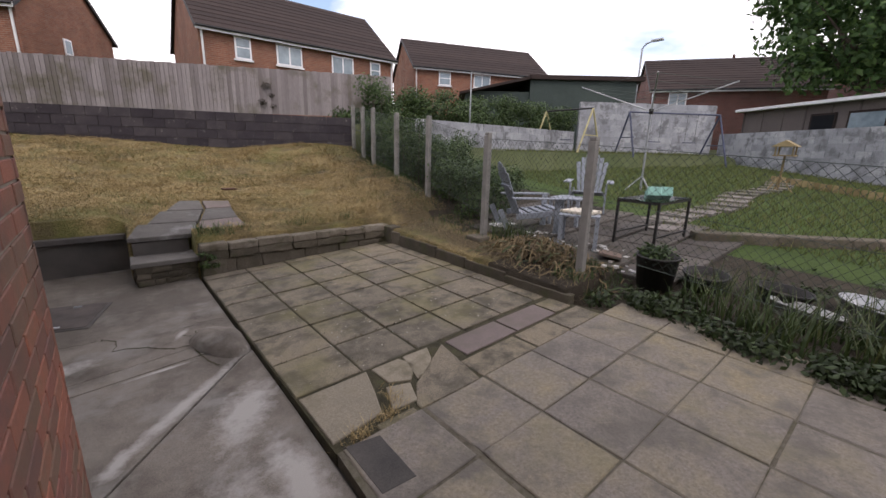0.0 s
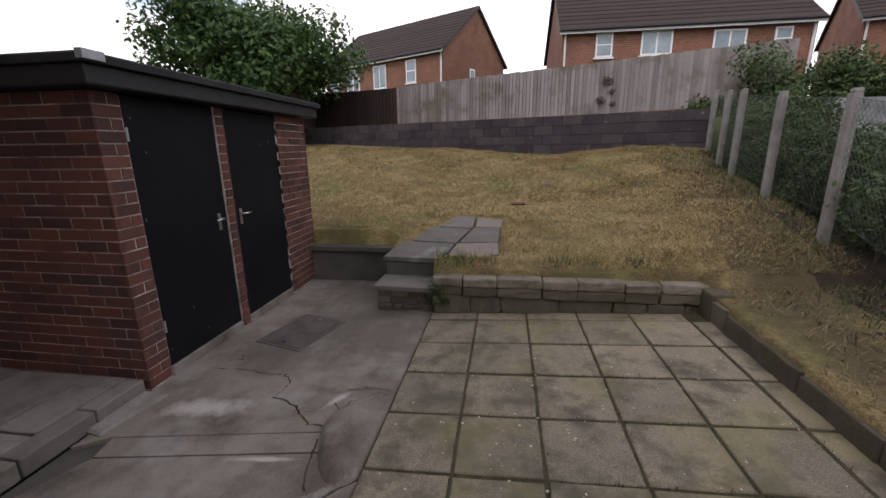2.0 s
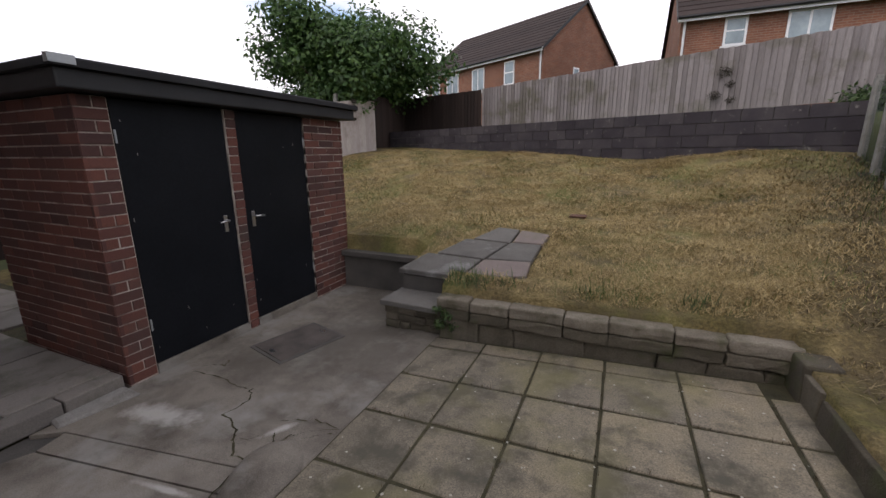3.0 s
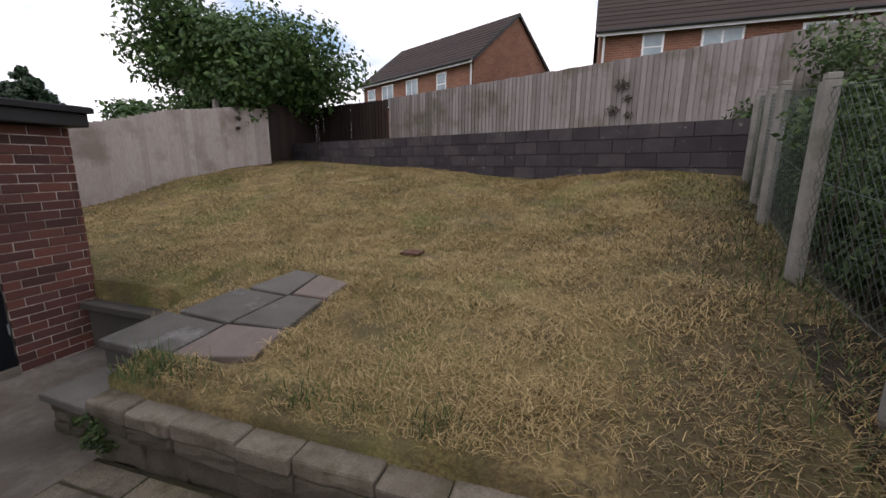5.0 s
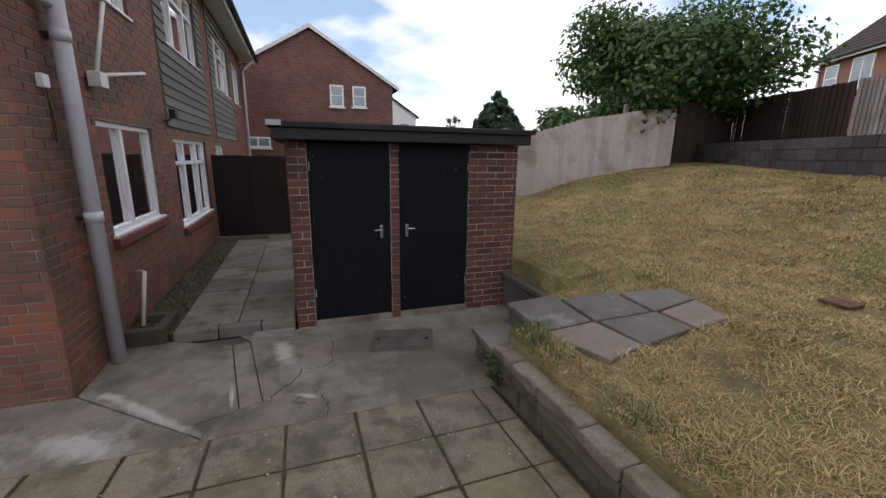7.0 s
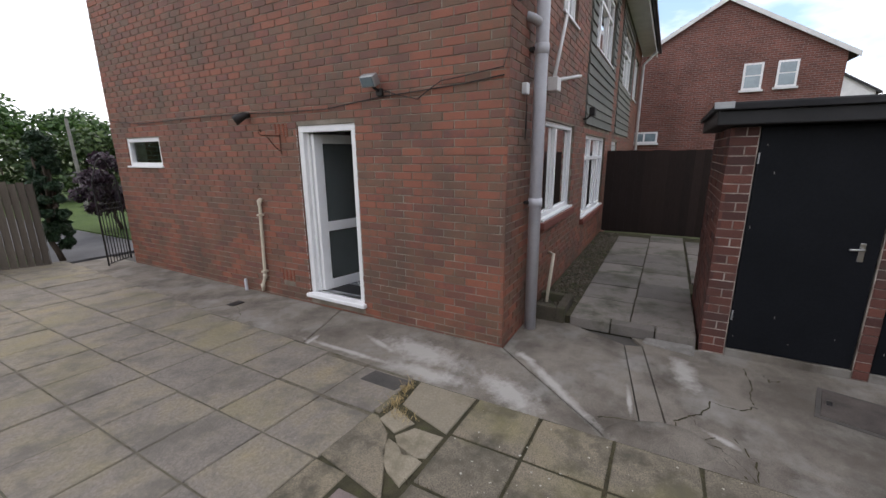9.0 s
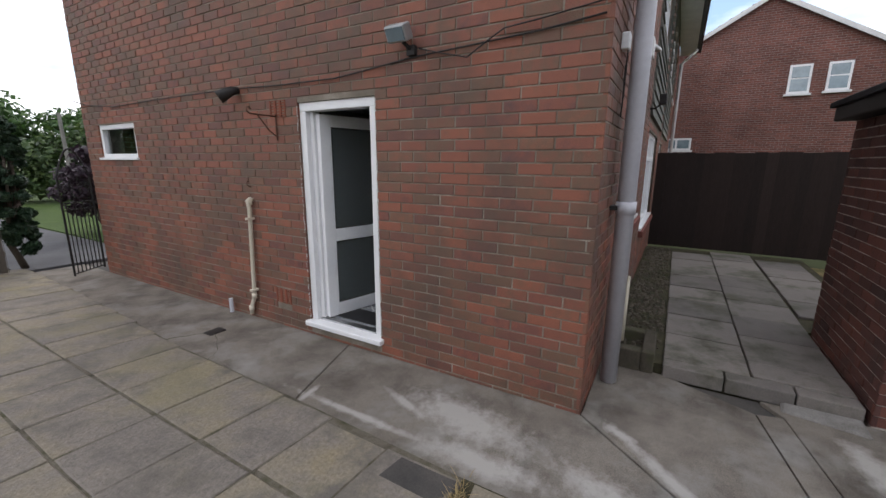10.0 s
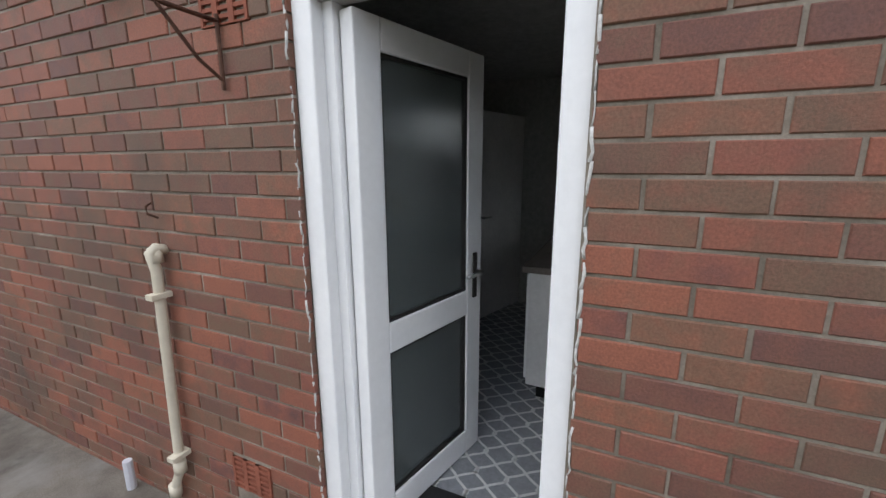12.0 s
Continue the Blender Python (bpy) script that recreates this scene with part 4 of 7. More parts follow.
while s < 4.0:
    w = min(0.42, 4.06 - s)
    Shape().box(-1.0, -0.86, s + 0.005, s + w - 0.005, -0.02, 0.1).ob("kerb_brick", m_slab_grey, rear, bevel=0.012)
    s += w
Shape().prism([(-0.86, 3.62), (-0.74, 3.6), (-0.66, 4.04), (-0.86, 4.05)], -0.02, 0.02, inset=0.02).ob("mortar_patch", m_cement, rear)
# pebbles in the strip by the wall
pb = Shape()
rp = random.Random(8)
for k in range(900):
    x, y = rp.uniform(-6.1, -1.2), rp.uniform(2.45, 2.84)
    r = rp.uniform(0.012, 0.03)
    ring = [(math.cos(a) * r * rp.uniform(0.8, 1.2), math.sin(a) * r * rp.uniform(0.7, 1.1)) for a in (0, 1.05, 2.1, 3.14, 4.2, 5.2)]
    pb.add([(x + a, y + b, 0.072) for a, b in ring] + [(x + a * 0.6, y + b * 0.6, 0.072 + r) for a, b in ring], [(i, (i + 1) % 6, 6 + (i + 1) % 6, 6 + i) for i in range(6)] + [(6, 7, 8, 9, 10, 11)])
pb.ob("gravel", m_stone, None, "grey pebbles in the strip under a brick wall", "gravel", kind="stuff")

# ---- the house ----
HL, HT = 4.6, 5.3
FACE = -0.006
E_U, E_N = Vector((0, -1, 0)), Vector((1, 0, 0))
east_holes = [(1.71, 2.59, 0.09, 2.185), (5.57, 6.57, 1.7, 2.14), (2.74, 2.955, 2.07, 2.22), (2.86, 3.08, 0.25, 0.4)]
HLEN = 2.4 + HL
wall_e = wall_with_holes("wall_east", m_mortar, (FACE, 2.4 + FACE, 0), E_U, E_N, HLEN, -0.1, HT, 0.28, east_holes[:2], label="red-brown brick side wall of a house")
brickwork(wall_e, m_brick, (FACE, 2.4 - 0.0, 0), E_U, E_N, HLEN, -0.058, HT, east_holes,
          near=lambda s, z: 0.55 < z < 1.62 and 0.9 < s < 1.72 or 0.3 < z < 1.9 and 2.6 < s < 4.2, proud=0.006, seed=2)
N_U, N_N = Vector((-1, 0, 0)), Vector((0, 1, 0))
north_holes = [(1.2, 2.78, 1.08, 2.22), (3.72, 6.0, 0.76, 2.14), (1.75, 2.55, 3.45, 4.75), (3.97, 6.2, 3.55, 4.75), (7.1, 8.2, 0.9, 2.1), (8.0, 10.3, 3.5, 4.75), (11.2, 12.6, 3.5, 4.75)]
wall_n = wall_with_holes("wall_north", m_mortar, (FACE - 0.285, 2.4 + FACE, 0), N_U, N_N, 13.31, -0.1, HT, 0.28, [(a - 0.291, b - 0.291, c, d) for a, b, c, d in north_holes], label="brick rear wall of a house with cladding panels")
clad = [(3.5, 6.6, 2.3, 5.2), (7.4, 10.6, 2.3, 5.2)]
brickwork(wall_n, m_brick, (0.0, 2.4 + FACE, 0), N_U, N_N, 13.6, -0.05, HT, north_holes + clad, proud=0.006, seed=4)
for c0, c1, cz0, cz1 in clad:
    z = cz0
    while z < cz1 - 0.02:
        for a, b in ((c0, c1),):
            spans = [(a, b)]
            for h0, h1, g0, g1 in north_holes:
                if z + 0.14 > g0 and z < g1:
                    spans = [q for p, w in spans for q in ((p, min(w, h0)), (max(p, h1), w)) if q[1] - q[0] > 0.02]
            for p, w in spans:
                sh = Shape()
                y = 2.4
                sh.add([(-w, y - 0.02, z), (-p, y - 0.02, z), (-p, y + 0.035, z), (-w, y + 0.035, z), (-w, y - 0.02, z + 0.15), (-p, y - 0.02, z + 0.15), (-p, y + 0.012, z + 0.15), (-w, y + 0.012, z + 0.15)],
                       [(3, 2, 1, 0), (4, 5, 6, 7), (0, 1, 5, 4), (1, 2, 6, 5), (2, 3, 7, 6), (3, 0, 4, 7)])
                sh.ob("cladding_board", m_clad, wall_n)
        z += 0.15
# end walls, inner floor and ceiling
box_ob("wall_south", m_brick_far, (-13.6, -0.3, -4.87, -4.61, -0.1, HT), kind="structure")
box_ob("wall_west", m_brick_far, (-13.9, -13.61, -4.87, 2.38, -0.1, HT), kind="structure")
soffit_n = box_ob("eaves_north", m_white, (-13.9, 0.05, 2.42, 2.85, 5.2, 5.3), kind="structure", label="white soffit")
box_ob("fascia_north", m_white, (-13.9, 0.05, 2.85, 2.88, 5.14, 5.36), kind="structure")
gut = Shape().tube([(-13.9, 2.95, 5.3), (0.1, 2.95, 5.3)], 0.06, 8).ob("gutter", m_black, None, "black plastic roof gutter under the eaves", "gutter")
ridge_y, ridge_z = -1.25, 7.3
roof = Shape()
roof.add([(-14, 3.0, 5.34), (0.25, 3.0, 5.34), (0.25, ridge_y, ridge_z), (-14, ridge_y, ridge_z), (-14, -5.5, 5.34), (0.25, -5.5, 5.34),
          (-14, 3.0, 5.24), (0.25, 3.0, 5.24), (0.25, ridge_y, ridge_z - 0.1), (-14, ridge_y, ridge_z - 0.1), (-14, -5.5, 5.24), (0.25, -5.5, 5.24)],
         [(0, 1, 2, 3), (3, 2, 5, 4), (7, 6, 9, 8), (8, 9, 10, 11), (1, 0, 6, 7), (4, 5, 11, 10), (1, 7, 8, 2), (2, 8, 11, 5), (0, 3, 9, 6), (3, 4, 10, 9)])
roof.ob("roof", m_tile_roof, None, "dark tiled house roof", kind="structure")
gab = Shape()
gab.add([(-0.29, 2.4, HT), (-0.29, -4.6, HT), (-0.29, ridge_y, ridge_z - 0.12), (-0.0, 2.4, HT), (-0.0, -4.6, HT), (-0.0, ridge_y, ridge_z - 0.12)],
        [(0, 1, 2), (5, 4, 3), (0, 3, 4, 1), (1, 4, 5, 2), (2, 5, 3, 0)])
gab.ob("wall_gable", m_brick_far, kind="structure")


def window(name, at_s, hole, axis, origin, label, bars=(0.5,), sill=True, tiltbar=None, glass=m_glass, dark=True, depth=0.06):
    """A window unit in a hole of a wall; axis 'n' runs along the rear wall, 'e' along the side wall."""
    s0, s1, z0, z1 = hole
    u, n = (N_U, N_N) if axis == "n" else (E_U, E_N)
    o = Vector(origin)
    base = thing(name, tuple(o + u * ((s0 + s1) / 2) + Vector((0, 0, z0))), label, "window")

    def bar(nm, a, b, c, d, t0, t1, mat):
        sh = Shape()
        p = [o + u * s + n * t + Vector((0, 0, z)) for z in (c, d) for s, t in ((a, t0), (b, t0), (b, t1), (a, t1))]
        sh.add(p, [(3, 2, 1, 0), (4, 5, 6, 7), (0, 1, 5, 4), (1, 2, 6, 5), (2, 3, 7, 6), (3, 0, 4, 7)])
        return sh.ob(nm, mat, base, bevel=0.004)

    f = 0.06
    t0, t1 = -depth - 0.05, -depth + 0.02
    bar("frame_head", s0, s1, z1 - f, z1, t0, t1, m_upvc)
    bar("frame_foot", s0, s1, z0, z0 + f, t0, t1, m_upvc)
    bar("frame_jamb", s0, s0 + f, z0 + f, z1 - f, t0, t1, m_upvc)
    bar("frame_jamb", s1 - f, s1, z0 + f, z1 - f, t0, t1, m_upvc)
    cuts = [s0 + f] + [s0 + (s1 - s0) * b for b in bars] + [s1 - f]
    for b in cuts[1:-1]:
        bar("mullion", b - 0.035, b + 0.035, z0 + f, z1 - f, t0, t1 + 0.004, m_upvc)
    for a, b in zip(cuts[:-1], cuts[1:]):
        a, b = a + 0.0, b
        if tiltbar:
            zt = z0 + (z1 - z0) * tiltbar
            bar("transom", a + 0.03, b - 0.03, zt - 0.03, zt + 0.03, t0, t1 + 0.002, m_upvc)
        g = bar("pane", a - 0.01, b + 0.01, z0 + f - 0.01, z1 - f + 0.01, t0 + 0.02, t0 + 0.028, glass)
        g.modifiers.clear()
        g.visible_shadow = False
    if sill:
        bar("sill", s0 - 0.03, s1 + 0.03, z0 - 0.02, z0 + 0.01, t0, 0.03, m_upvc)
    return base


RO = (0.0, 2.4, 0)
window("window_kitchen", 0, north_holes[0], "n", RO, "white uPVC window with two panes in the brick rear wall", (0.42,))
window("window_dining", 0, north_holes[1], "n", RO, "white uPVC window with opening toplights in the brick rear wall", (0.3, 0.7), tiltbar=0.72)
window("window_stair", 0, north_holes[2], "n", RO, "white uPVC upstairs window above the drainpipe", (0.5,))
window("window_bedroom", 0, north_holes[3], "n", RO, "white uPVC bedroom window in grey cladding", (0.3, 0.7), tiltbar=0.7)
window("window_lounge", 0, north_holes[4], "n", RO, "white uPVC downstairs window behind the garden fence", (0.5,))
window("window_bedroom", 0, north_holes[5], "n", RO, "white uPVC bedroom window in grey cladding", (0.3, 0.7), tiltbar=0.7)
window("window_bedroom", 0, north_holes[6], "n", RO, "small white uPVC upstairs window in brick", (0.5,))
window("window_small", 0, east_holes[1], "e", (0, 2.4, 0), "small high white uPVC window in the brick side wall", (), sill=True, depth=0.04)
for h in north_holes[:2]:
    box_ob("brick_sill", surface("red_tile_sill", [(0.3, (0.16, 0.055, 0.045)), (0.7, (0.22, 0.08, 0.06))], 0.8, 4.0, 60.0, 0.2, 0.003), (-h[1] - 0.06, -h[0] + 0.06, 2.39, 2.46, h[2] - 0.11, h[2] - 0.022), wall_n, bevel=0.006)
# rooms behind the windows
m_room = surface("room_wall_paint", [(0.3, (0.45, 0.45, 0.44)), (0.7, (0.52, 0.52, 0.5))], 0.9, 2.0, 20.0, 0.0)
m_curtain = surface("pale_curtain", [(0.3, (0.35, 0.35, 0.36)), (0.7, (0.45, 0.45, 0.45))], 0.9, 6.0, 60.0, 0.2, 0.004, stretch=(6, 6, 0.2))
box_ob("ceiling_ground", m_room, (-13.55, -0.3, -4.6, 2.1, 2.42, 2.5), kind="structure")
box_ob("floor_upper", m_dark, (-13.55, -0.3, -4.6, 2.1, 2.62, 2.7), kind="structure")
box_ob("ceiling_upper", m_room, (-13.55, -0.3, -4.6, 2.1, 5.0, 5.1), kind="structure")
box_ob("floor_ground", m_slab_grey, (-13.55, -0.3, -4.6, 2.1, -0.05, 0.06), kind="structure")

# ---- shed ----
shed = thing("brick_outhouse", (-0.84, 5.4, 0), "flat-roofed dark red brick outhouse with two black doors, against the lawn", "outhouse")
SF = -0.845
shed_walls = [Shape().box(*b).ob(nm, m_mortar_pale, shed) for nm, b in (
    ("wall", (-2.3, SF, 4.085, 4.28, -0.05, 2.05)), ("door_pier", (-0.95, SF, 5.16, 5.26, -0.05, 2.05)),
    ("wall", (-2.3, SF, 6.12, 6.755, -0.05, 2.05)), ("wall", (-2.3, -2.1, 4.28, 6.12, -0.05, 2.05)))]


def brick_face(parent, root, mat, origin, u, n, length, z0, z1, holes=(), seed=1, start=-BRICK_LEN / 2):
    u, n, o = Vector(u), Vector(n), Vector(origin)
    rnd_b = random.Random(seed)
    sh, e = Shape(), 0.003
    for r in range(int((z1 - z0) / COURSE + 0.5)):
        a = z0 + r * COURSE + 0.005
        b = min(a + COURSE - 0.01, z1)
        s = start if r % 2 else 0.0
        while s < length:
            lo, hi = max(s + 0.005, 0.0), min(s + BRICK_LEN - 0.006, length)
            s += BRICK_LEN
            if hi - lo < 0.03 or any(h[0] < (lo + hi) / 2 < h[1] and h[2] < a < h[3] for h in holes):
                continue
            out = 0.008 + rnd_b.uniform(-0.003, 0.002)
            p = [o + u * s_ + n * d + Vector((0, 0, z)) for s_, z, d in
                 [(lo, a, -0.02), (hi, a, -0.02), (hi, b, -0.02), (lo, b, -0.02), (lo, a, out - e), (hi, a, out - e), (hi, b, out - e), (lo, b, out - e),
                  (lo + e, a + e, out), (hi - e, a + e, out), (hi - e, b - e, out), (lo + e, b - e, out)]]
            sh.add(p, [(0, 1, 5, 4), (1, 2, 6, 5), (2, 3, 7, 6), (3, 0, 4, 7), (4, 5, 9, 8), (5, 6, 10, 9), (6, 7, 11, 10), (7, 4, 8, 11), (8, 9, 10, 11)])
    return sh.ob("joined_bricks", mat, parent, kind="stuff")


brick_face(shed_walls[0], shed, m_brick_shed, (SF, 4.073, 0), (0, 1, 0), (1, 0, 0), 0.2, 0.0, 2.05, seed=1)
brick_face(shed_walls[1], shed, m_brick_shed, (SF + 0.004, 5.16, 0), (0, 1, 0), (1, 0, 0), 0.1, 0.0, 2.05, seed=2, start=0.0)
brick_face(shed_walls[2], shed, m_brick_shed, (SF, 6.12, 0), (0, 1, 0), (1, 0, 0), 0.645, 0.0, 2.05, seed=3)
brick_face(shed_walls[0], shed, m_brick_shed, (SF + 0.012, 4.085, 0), (-1, 0, 0), (0, -1, 0), 1.47, 0.0, 2.05, seed=4)
brick_face(shed_walls[2], shed, m_brick_shed, (SF + 0.012, 6.755, 0), (-1, 0, 0), (0, 1, 0), 1.47, 0.0, 2.05, seed=5)
brick_face(shed_walls[3], shed, m_brick_shed, (-2.3, 4.08, 0), (0, 1, 0), (-1, 0, 0), 2.68, 0.0, 2.05, seed=6)
Shape().box(-2.45, -0.7, 3.96, 6.86, 2.06, 2.18).ob("fascia_board", m_black, shed, bevel=0.012)
Shape().prism([(-2.5, 3.93), (-0.66, 3.93), (-0.66, 6.89), (-2.5, 6.89)], 2.18, 2.235, inset=0.02).ob("felt_roof", m_felt, shed)
Shape().box(-0.7, -0.654, 3.925, 4.06, 2.19, 2.241).ob("flashing", m_galv, shed, "torn silvery edge flashing")
for y0, y1, hy, hd in ((4.285, 5.155, 5.05, -1), (5.265, 6.115, 5.35, 1)):
    d = Shape().box(SF - 0.05, SF - 0.01, y0 + 0.005, y1 - 0.005, 0.07, 2.045).ob("door", m_door_black, shed, "black gloss-painted flush timber door", bevel=0.004)
    Shape().box(SF - 0.012, SF - 0.002, hy - 0.018, hy + 0.018, 0.99, 1.14).ob("backplate", m_metal, d, bevel=0.004)
    Shape().tube([(SF - 0.004, hy, 1.095), (SF + 0.045, hy, 1.095), (SF + 0.045, hy + hd * 0.09, 1.09)], 0.009, 8).ob("lever_handle", m_metal, d, smooth=True)
    Shape().box(SF - 0.2, SF + 0.01, y0, y1, -0.02, 0.065).ob("threshold", m_concrete, shed, bevel=0.006)
    rsc = random.Random(int(y0 * 10))
    scuff = Shape()
    for k in range(7):
        yc, zc, hh = rsc.uniform(y0 + 0.06, y1 - 0.06), rsc.uniform(0.15, 1.95), rsc.uniform(0.003, 0.018)
        if k % 3 == 0:
            yc = y0 + 0.03 + rsc.uniform(0, 0.05)
        scuff.add([(SF - 0.0088, yc, zc - hh), (SF - 0.0088, yc + rsc.uniform(0.003, 0.007), zc - hh * 0.6), (SF - 0.0088, yc + rsc.uniform(0.002, 0.006), zc + hh), (SF - 0.0088, yc - 0.002, zc + hh * 0.5)], [(0, 1, 2, 3)])
    scuff.ob("paint_chips", m_cement, d, kind="stuff")
    for zh in (0.35, 1.75):
        yy = y0 + 0.012 if hd < 0 else y1 - 0.012
        Shape().tube([(SF - 0.004, yy, zh), (SF - 0.004, yy, zh + 0.09)], 0.008, 6).ob("hinge", m_galv, d)

# ---- fences ----


def board_fence(name, a, b, base, height, mat, width, label, rail_side=1, top_wave=0.01, gap=-0.02, thick=0.016, overlap=1.02, seed=1):
    """A close-board fence from a to b; base(x, y) gives the ground, height the boards' height."""
    a, b = Vector(a), Vector(b)
    u = (b - a).normalized()
    n = Vector((u.y, -u.x, 0)) * rail_side
    r = random.Random(seed)
    f = thing(name, tuple(a), label, "fence")
    L, s, first, k = (b - a).length, 0.0, None, 0
    rest = Shape()
    while s < L:
        w = width * r.uniform(0.95, 1.05)
        p0 = a + u * s
        p1 = a + u * min(s + w - gap, L)
        z = base((p0.x + p1.x) / 2, (p0.y + p1.y) / 2)
        h = height + r.uniform(-top_wave, top_wave)
        lean = 0.02 + 0.008 * r.random()
        q = [Vector((p.x, p.y, zz)) + n * t for zz in (z, z + h) for p, t in ((p0, 0), (p1, lean), (p1, thick + lean), (p0, thick * 0.5))]
        sh = Shape().add(q, [(3, 2, 1, 0), (4, 5, 6, 7), (0, 1, 5, 4), (1, 2, 6, 5), (2, 3, 7, 6), (3, 0, 4, 7)])
        sh.ob("board", mat, f)
        s += w
        k += 1
    for hh in (0.25, height - 0.3):
        sh = Shape()
        steps_n = max(2, int(L / 0.6))
        for i in range(steps_n):
            p0, p1 = a + u * (L * i / steps_n), a + u * (L * (i + 1) / steps_n)
            q = [Vector((p.x, p.y, base(p.x, p.y) + hh + c)) - n * t for c in (0, 0.07) for p, t in ((p0, 0.0), (p1, 0.0), (p1, 0.04), (p0, 0.04))]
            sh.add(q, [(3, 2, 1, 0), (4, 5, 6, 7), (0, 1, 5, 4), (1, 2, 6, 5), (2, 3, 7, 6), (3, 0, 4, 7)])
        sh.ob("rail", mat, f)
    return f


G = lambda x, y: float(ground_z(x, y))
board_fence("board_fence", (-1.86, 15.31, 0), (7.6, 11.9, 0), lambda x, y: 2.36 + 0.02 * (x + 1.86) , 1.24, m_fence, 0.1, "weathered silver-grey close-board fence on top of a dark block wall", seed=1)
board_fence("dark_board_fence", (-5.3, 16.3, 0), (-1.88, 15.33, 0), lambda x, y: 2.2, 1.38, m_fence_dark, 0.13, "dark-stained board fence joined to a pale one", seed=2)
board_fence("pale_board_fence", (-5.35, 6.6, 0), (-4.96, 13.86, 0), lambda x, y: float(lawn_z(x, y)) + 0.02, 1.49, m_fence_pink, 0.15, "pale weathered board fence along the lawn", seed=3, top_wave=0.004, gap=0.006)
board_fence("dark_board_fence", (-4.98, 13.9, 0), (-5.25, 16.4, 0), lambda x, y: 1.85, 1.6, m_fence_dark, 0.13, "dark-stained board fence at the corner of the lawn", seed=4)
board_fence("dark_panel_fence", (-6.35, 2.42, 0), (-6.35, 6.62, 0), lambda x, y: 0.1, 1.78, m_fence_dark, 0.15, "dark-stained panel fence across the end of the path", seed=5, rail_side=1)
board_fence("dark_panel_fence", (-6.35, 6.62, 0), (-5.36, 6.62, 0), lambda x, y: 0.5, 1.5, m_fence_dark, 0.15, "dark-stained panel fence behind the outhouse", seed=6)
board_fence("old_board_fence", (4.4, -5.95, 0), (0.84, -5.6, 0), lambda x, y: 0.04, 1.42, m_fence_old, 0.1, "old grey-brown board fence with gaps beside the gate", seed=7, gap=0.012, top_wave=0.03)

# back wall of blocks
BW = (WALL_B - WALL_A).length
bwall = tagged(Shape().add([tuple(WALL_A + WALL_U * s + WALL_N * t + Vector((0, 0, z))) for z in (1.0, 2.33) for s, t in ((0, -0.02), (BW, -0.02), (BW, -0.22), (0, -0.22))],
                           [(3, 2, 1, 0), (4, 5, 6, 7), (0, 1, 5, 4), (1, 2, 6, 5), (2, 3, 7, 6), (3, 0, 4, 7)]).ob("wall_back", m_concrete_dark, None), "blackened concrete block wall at the top of the lawn", kind="structure")
rb = random.Random(6)
for row in range(6):
    z = 1.08 + row * 0.215
    s = -0.22 * (row % 2)
    while s < BW:
        a, b = max(s, 0) + 0.006, min(s + 0.44, BW) - 0.006
        s += 0.44
        if b - a < 0.05:
            continue
        t = rb.uniform(-0.004, 0.004)
        p = [tuple(WALL_A + WALL_U * q + WALL_N * w + Vector((0, 0, zz))) for zz in (z + 0.006, z + 0.209) for q, w in ((a, -0.1), (b, -0.1), (b, t), (a, t))]
        Shape().add(p, [(3, 2, 1, 0), (4, 5, 6, 7), (0, 1, 5, 4), (1, 2, 6, 5), (2, 3, 7, 6), (3, 0, 4, 7)]).ob("block", m_block, bwall)

# concrete posts and wire
POSTS = [(3.98, 2.52, 1.72), (4.26, 4.24, 1.8), (4.76, 6.2, 2.14), (4.87, 7.4, 2.26), (5.19, 8.88, 2.47), (5.4, 9.75, 2.56), (5.55, 10.55, 2.66)]
for x, y, top in POSTS:
    z0 = G(x, y) - 0.1
    p = Shape().prism([(x - 0.04, y - 0.04), (x + 0.04, y - 0.04), (x + 0.04, y + 0.04), (x - 0.04, y + 0.04)], z0, top - 0.02)
    p.prism([(x - 0.04, y - 0.04), (x + 0.04, y - 0.04), (x + 0.025, y + 0.04), (x - 0.025, y + 0.04)], top - 0.02, top + 0.02)
    p.ob("fence_post", m_post, None, "weathered square concrete fence post with wire mesh", "fence post", "fence posts", bevel=0.008)
wire = Shape()
for (xa, ya, ta), (xb, yb, tb) in zip([(3.85, -2.0, 1.45)] + POSTS[:-1], POSTS):
    a, b = Vector((xa, ya, 0)), Vector((xb, yb, 0))
    L = (b - a).length
    u = (b - a) / L
    h = 1.05
    n_w = int(L / 0.075)
    for k in range(-int(h / 0.075), n_w):
        for sgn in (1, -1):
            s0, s1 = k * 0.075, k * 0.075 + h
            z_a, z_b = 0.0, h
            c0, c1 = max(s0, 0), min(s1, L)
            if c1 - c0 < 0.02:
                continue
            f0, f1 = (c0 - s0) / h, (c1 - s0) / h
            if sgn < 0:
                f0, f1 = 1 - f0, 1 - f1
            zt = lambda s: (ta + (tb - ta) * s / L) - 0.06 - h
            p0, p1 = a + u * c0 + Vector((0, 0, zt(c0) + f0 * h)), a + u * c1 + Vector((0, 0, zt(c1) + f1 * h))
            wire.tube([p0, p1], 0.0018, 3)
    for zz in (0.0, h / 2, h):
        wire.tube([a + Vector((0, 0, ta - 0.06 - h + zz)), b + Vector((0, 0, tb - 0.06 - h + zz))], 0.0025, 4)
wire.ob("chain_link_wire", m_wire, None, "green chain-link wire strung between concrete posts", "wire fence", kind="stuff")


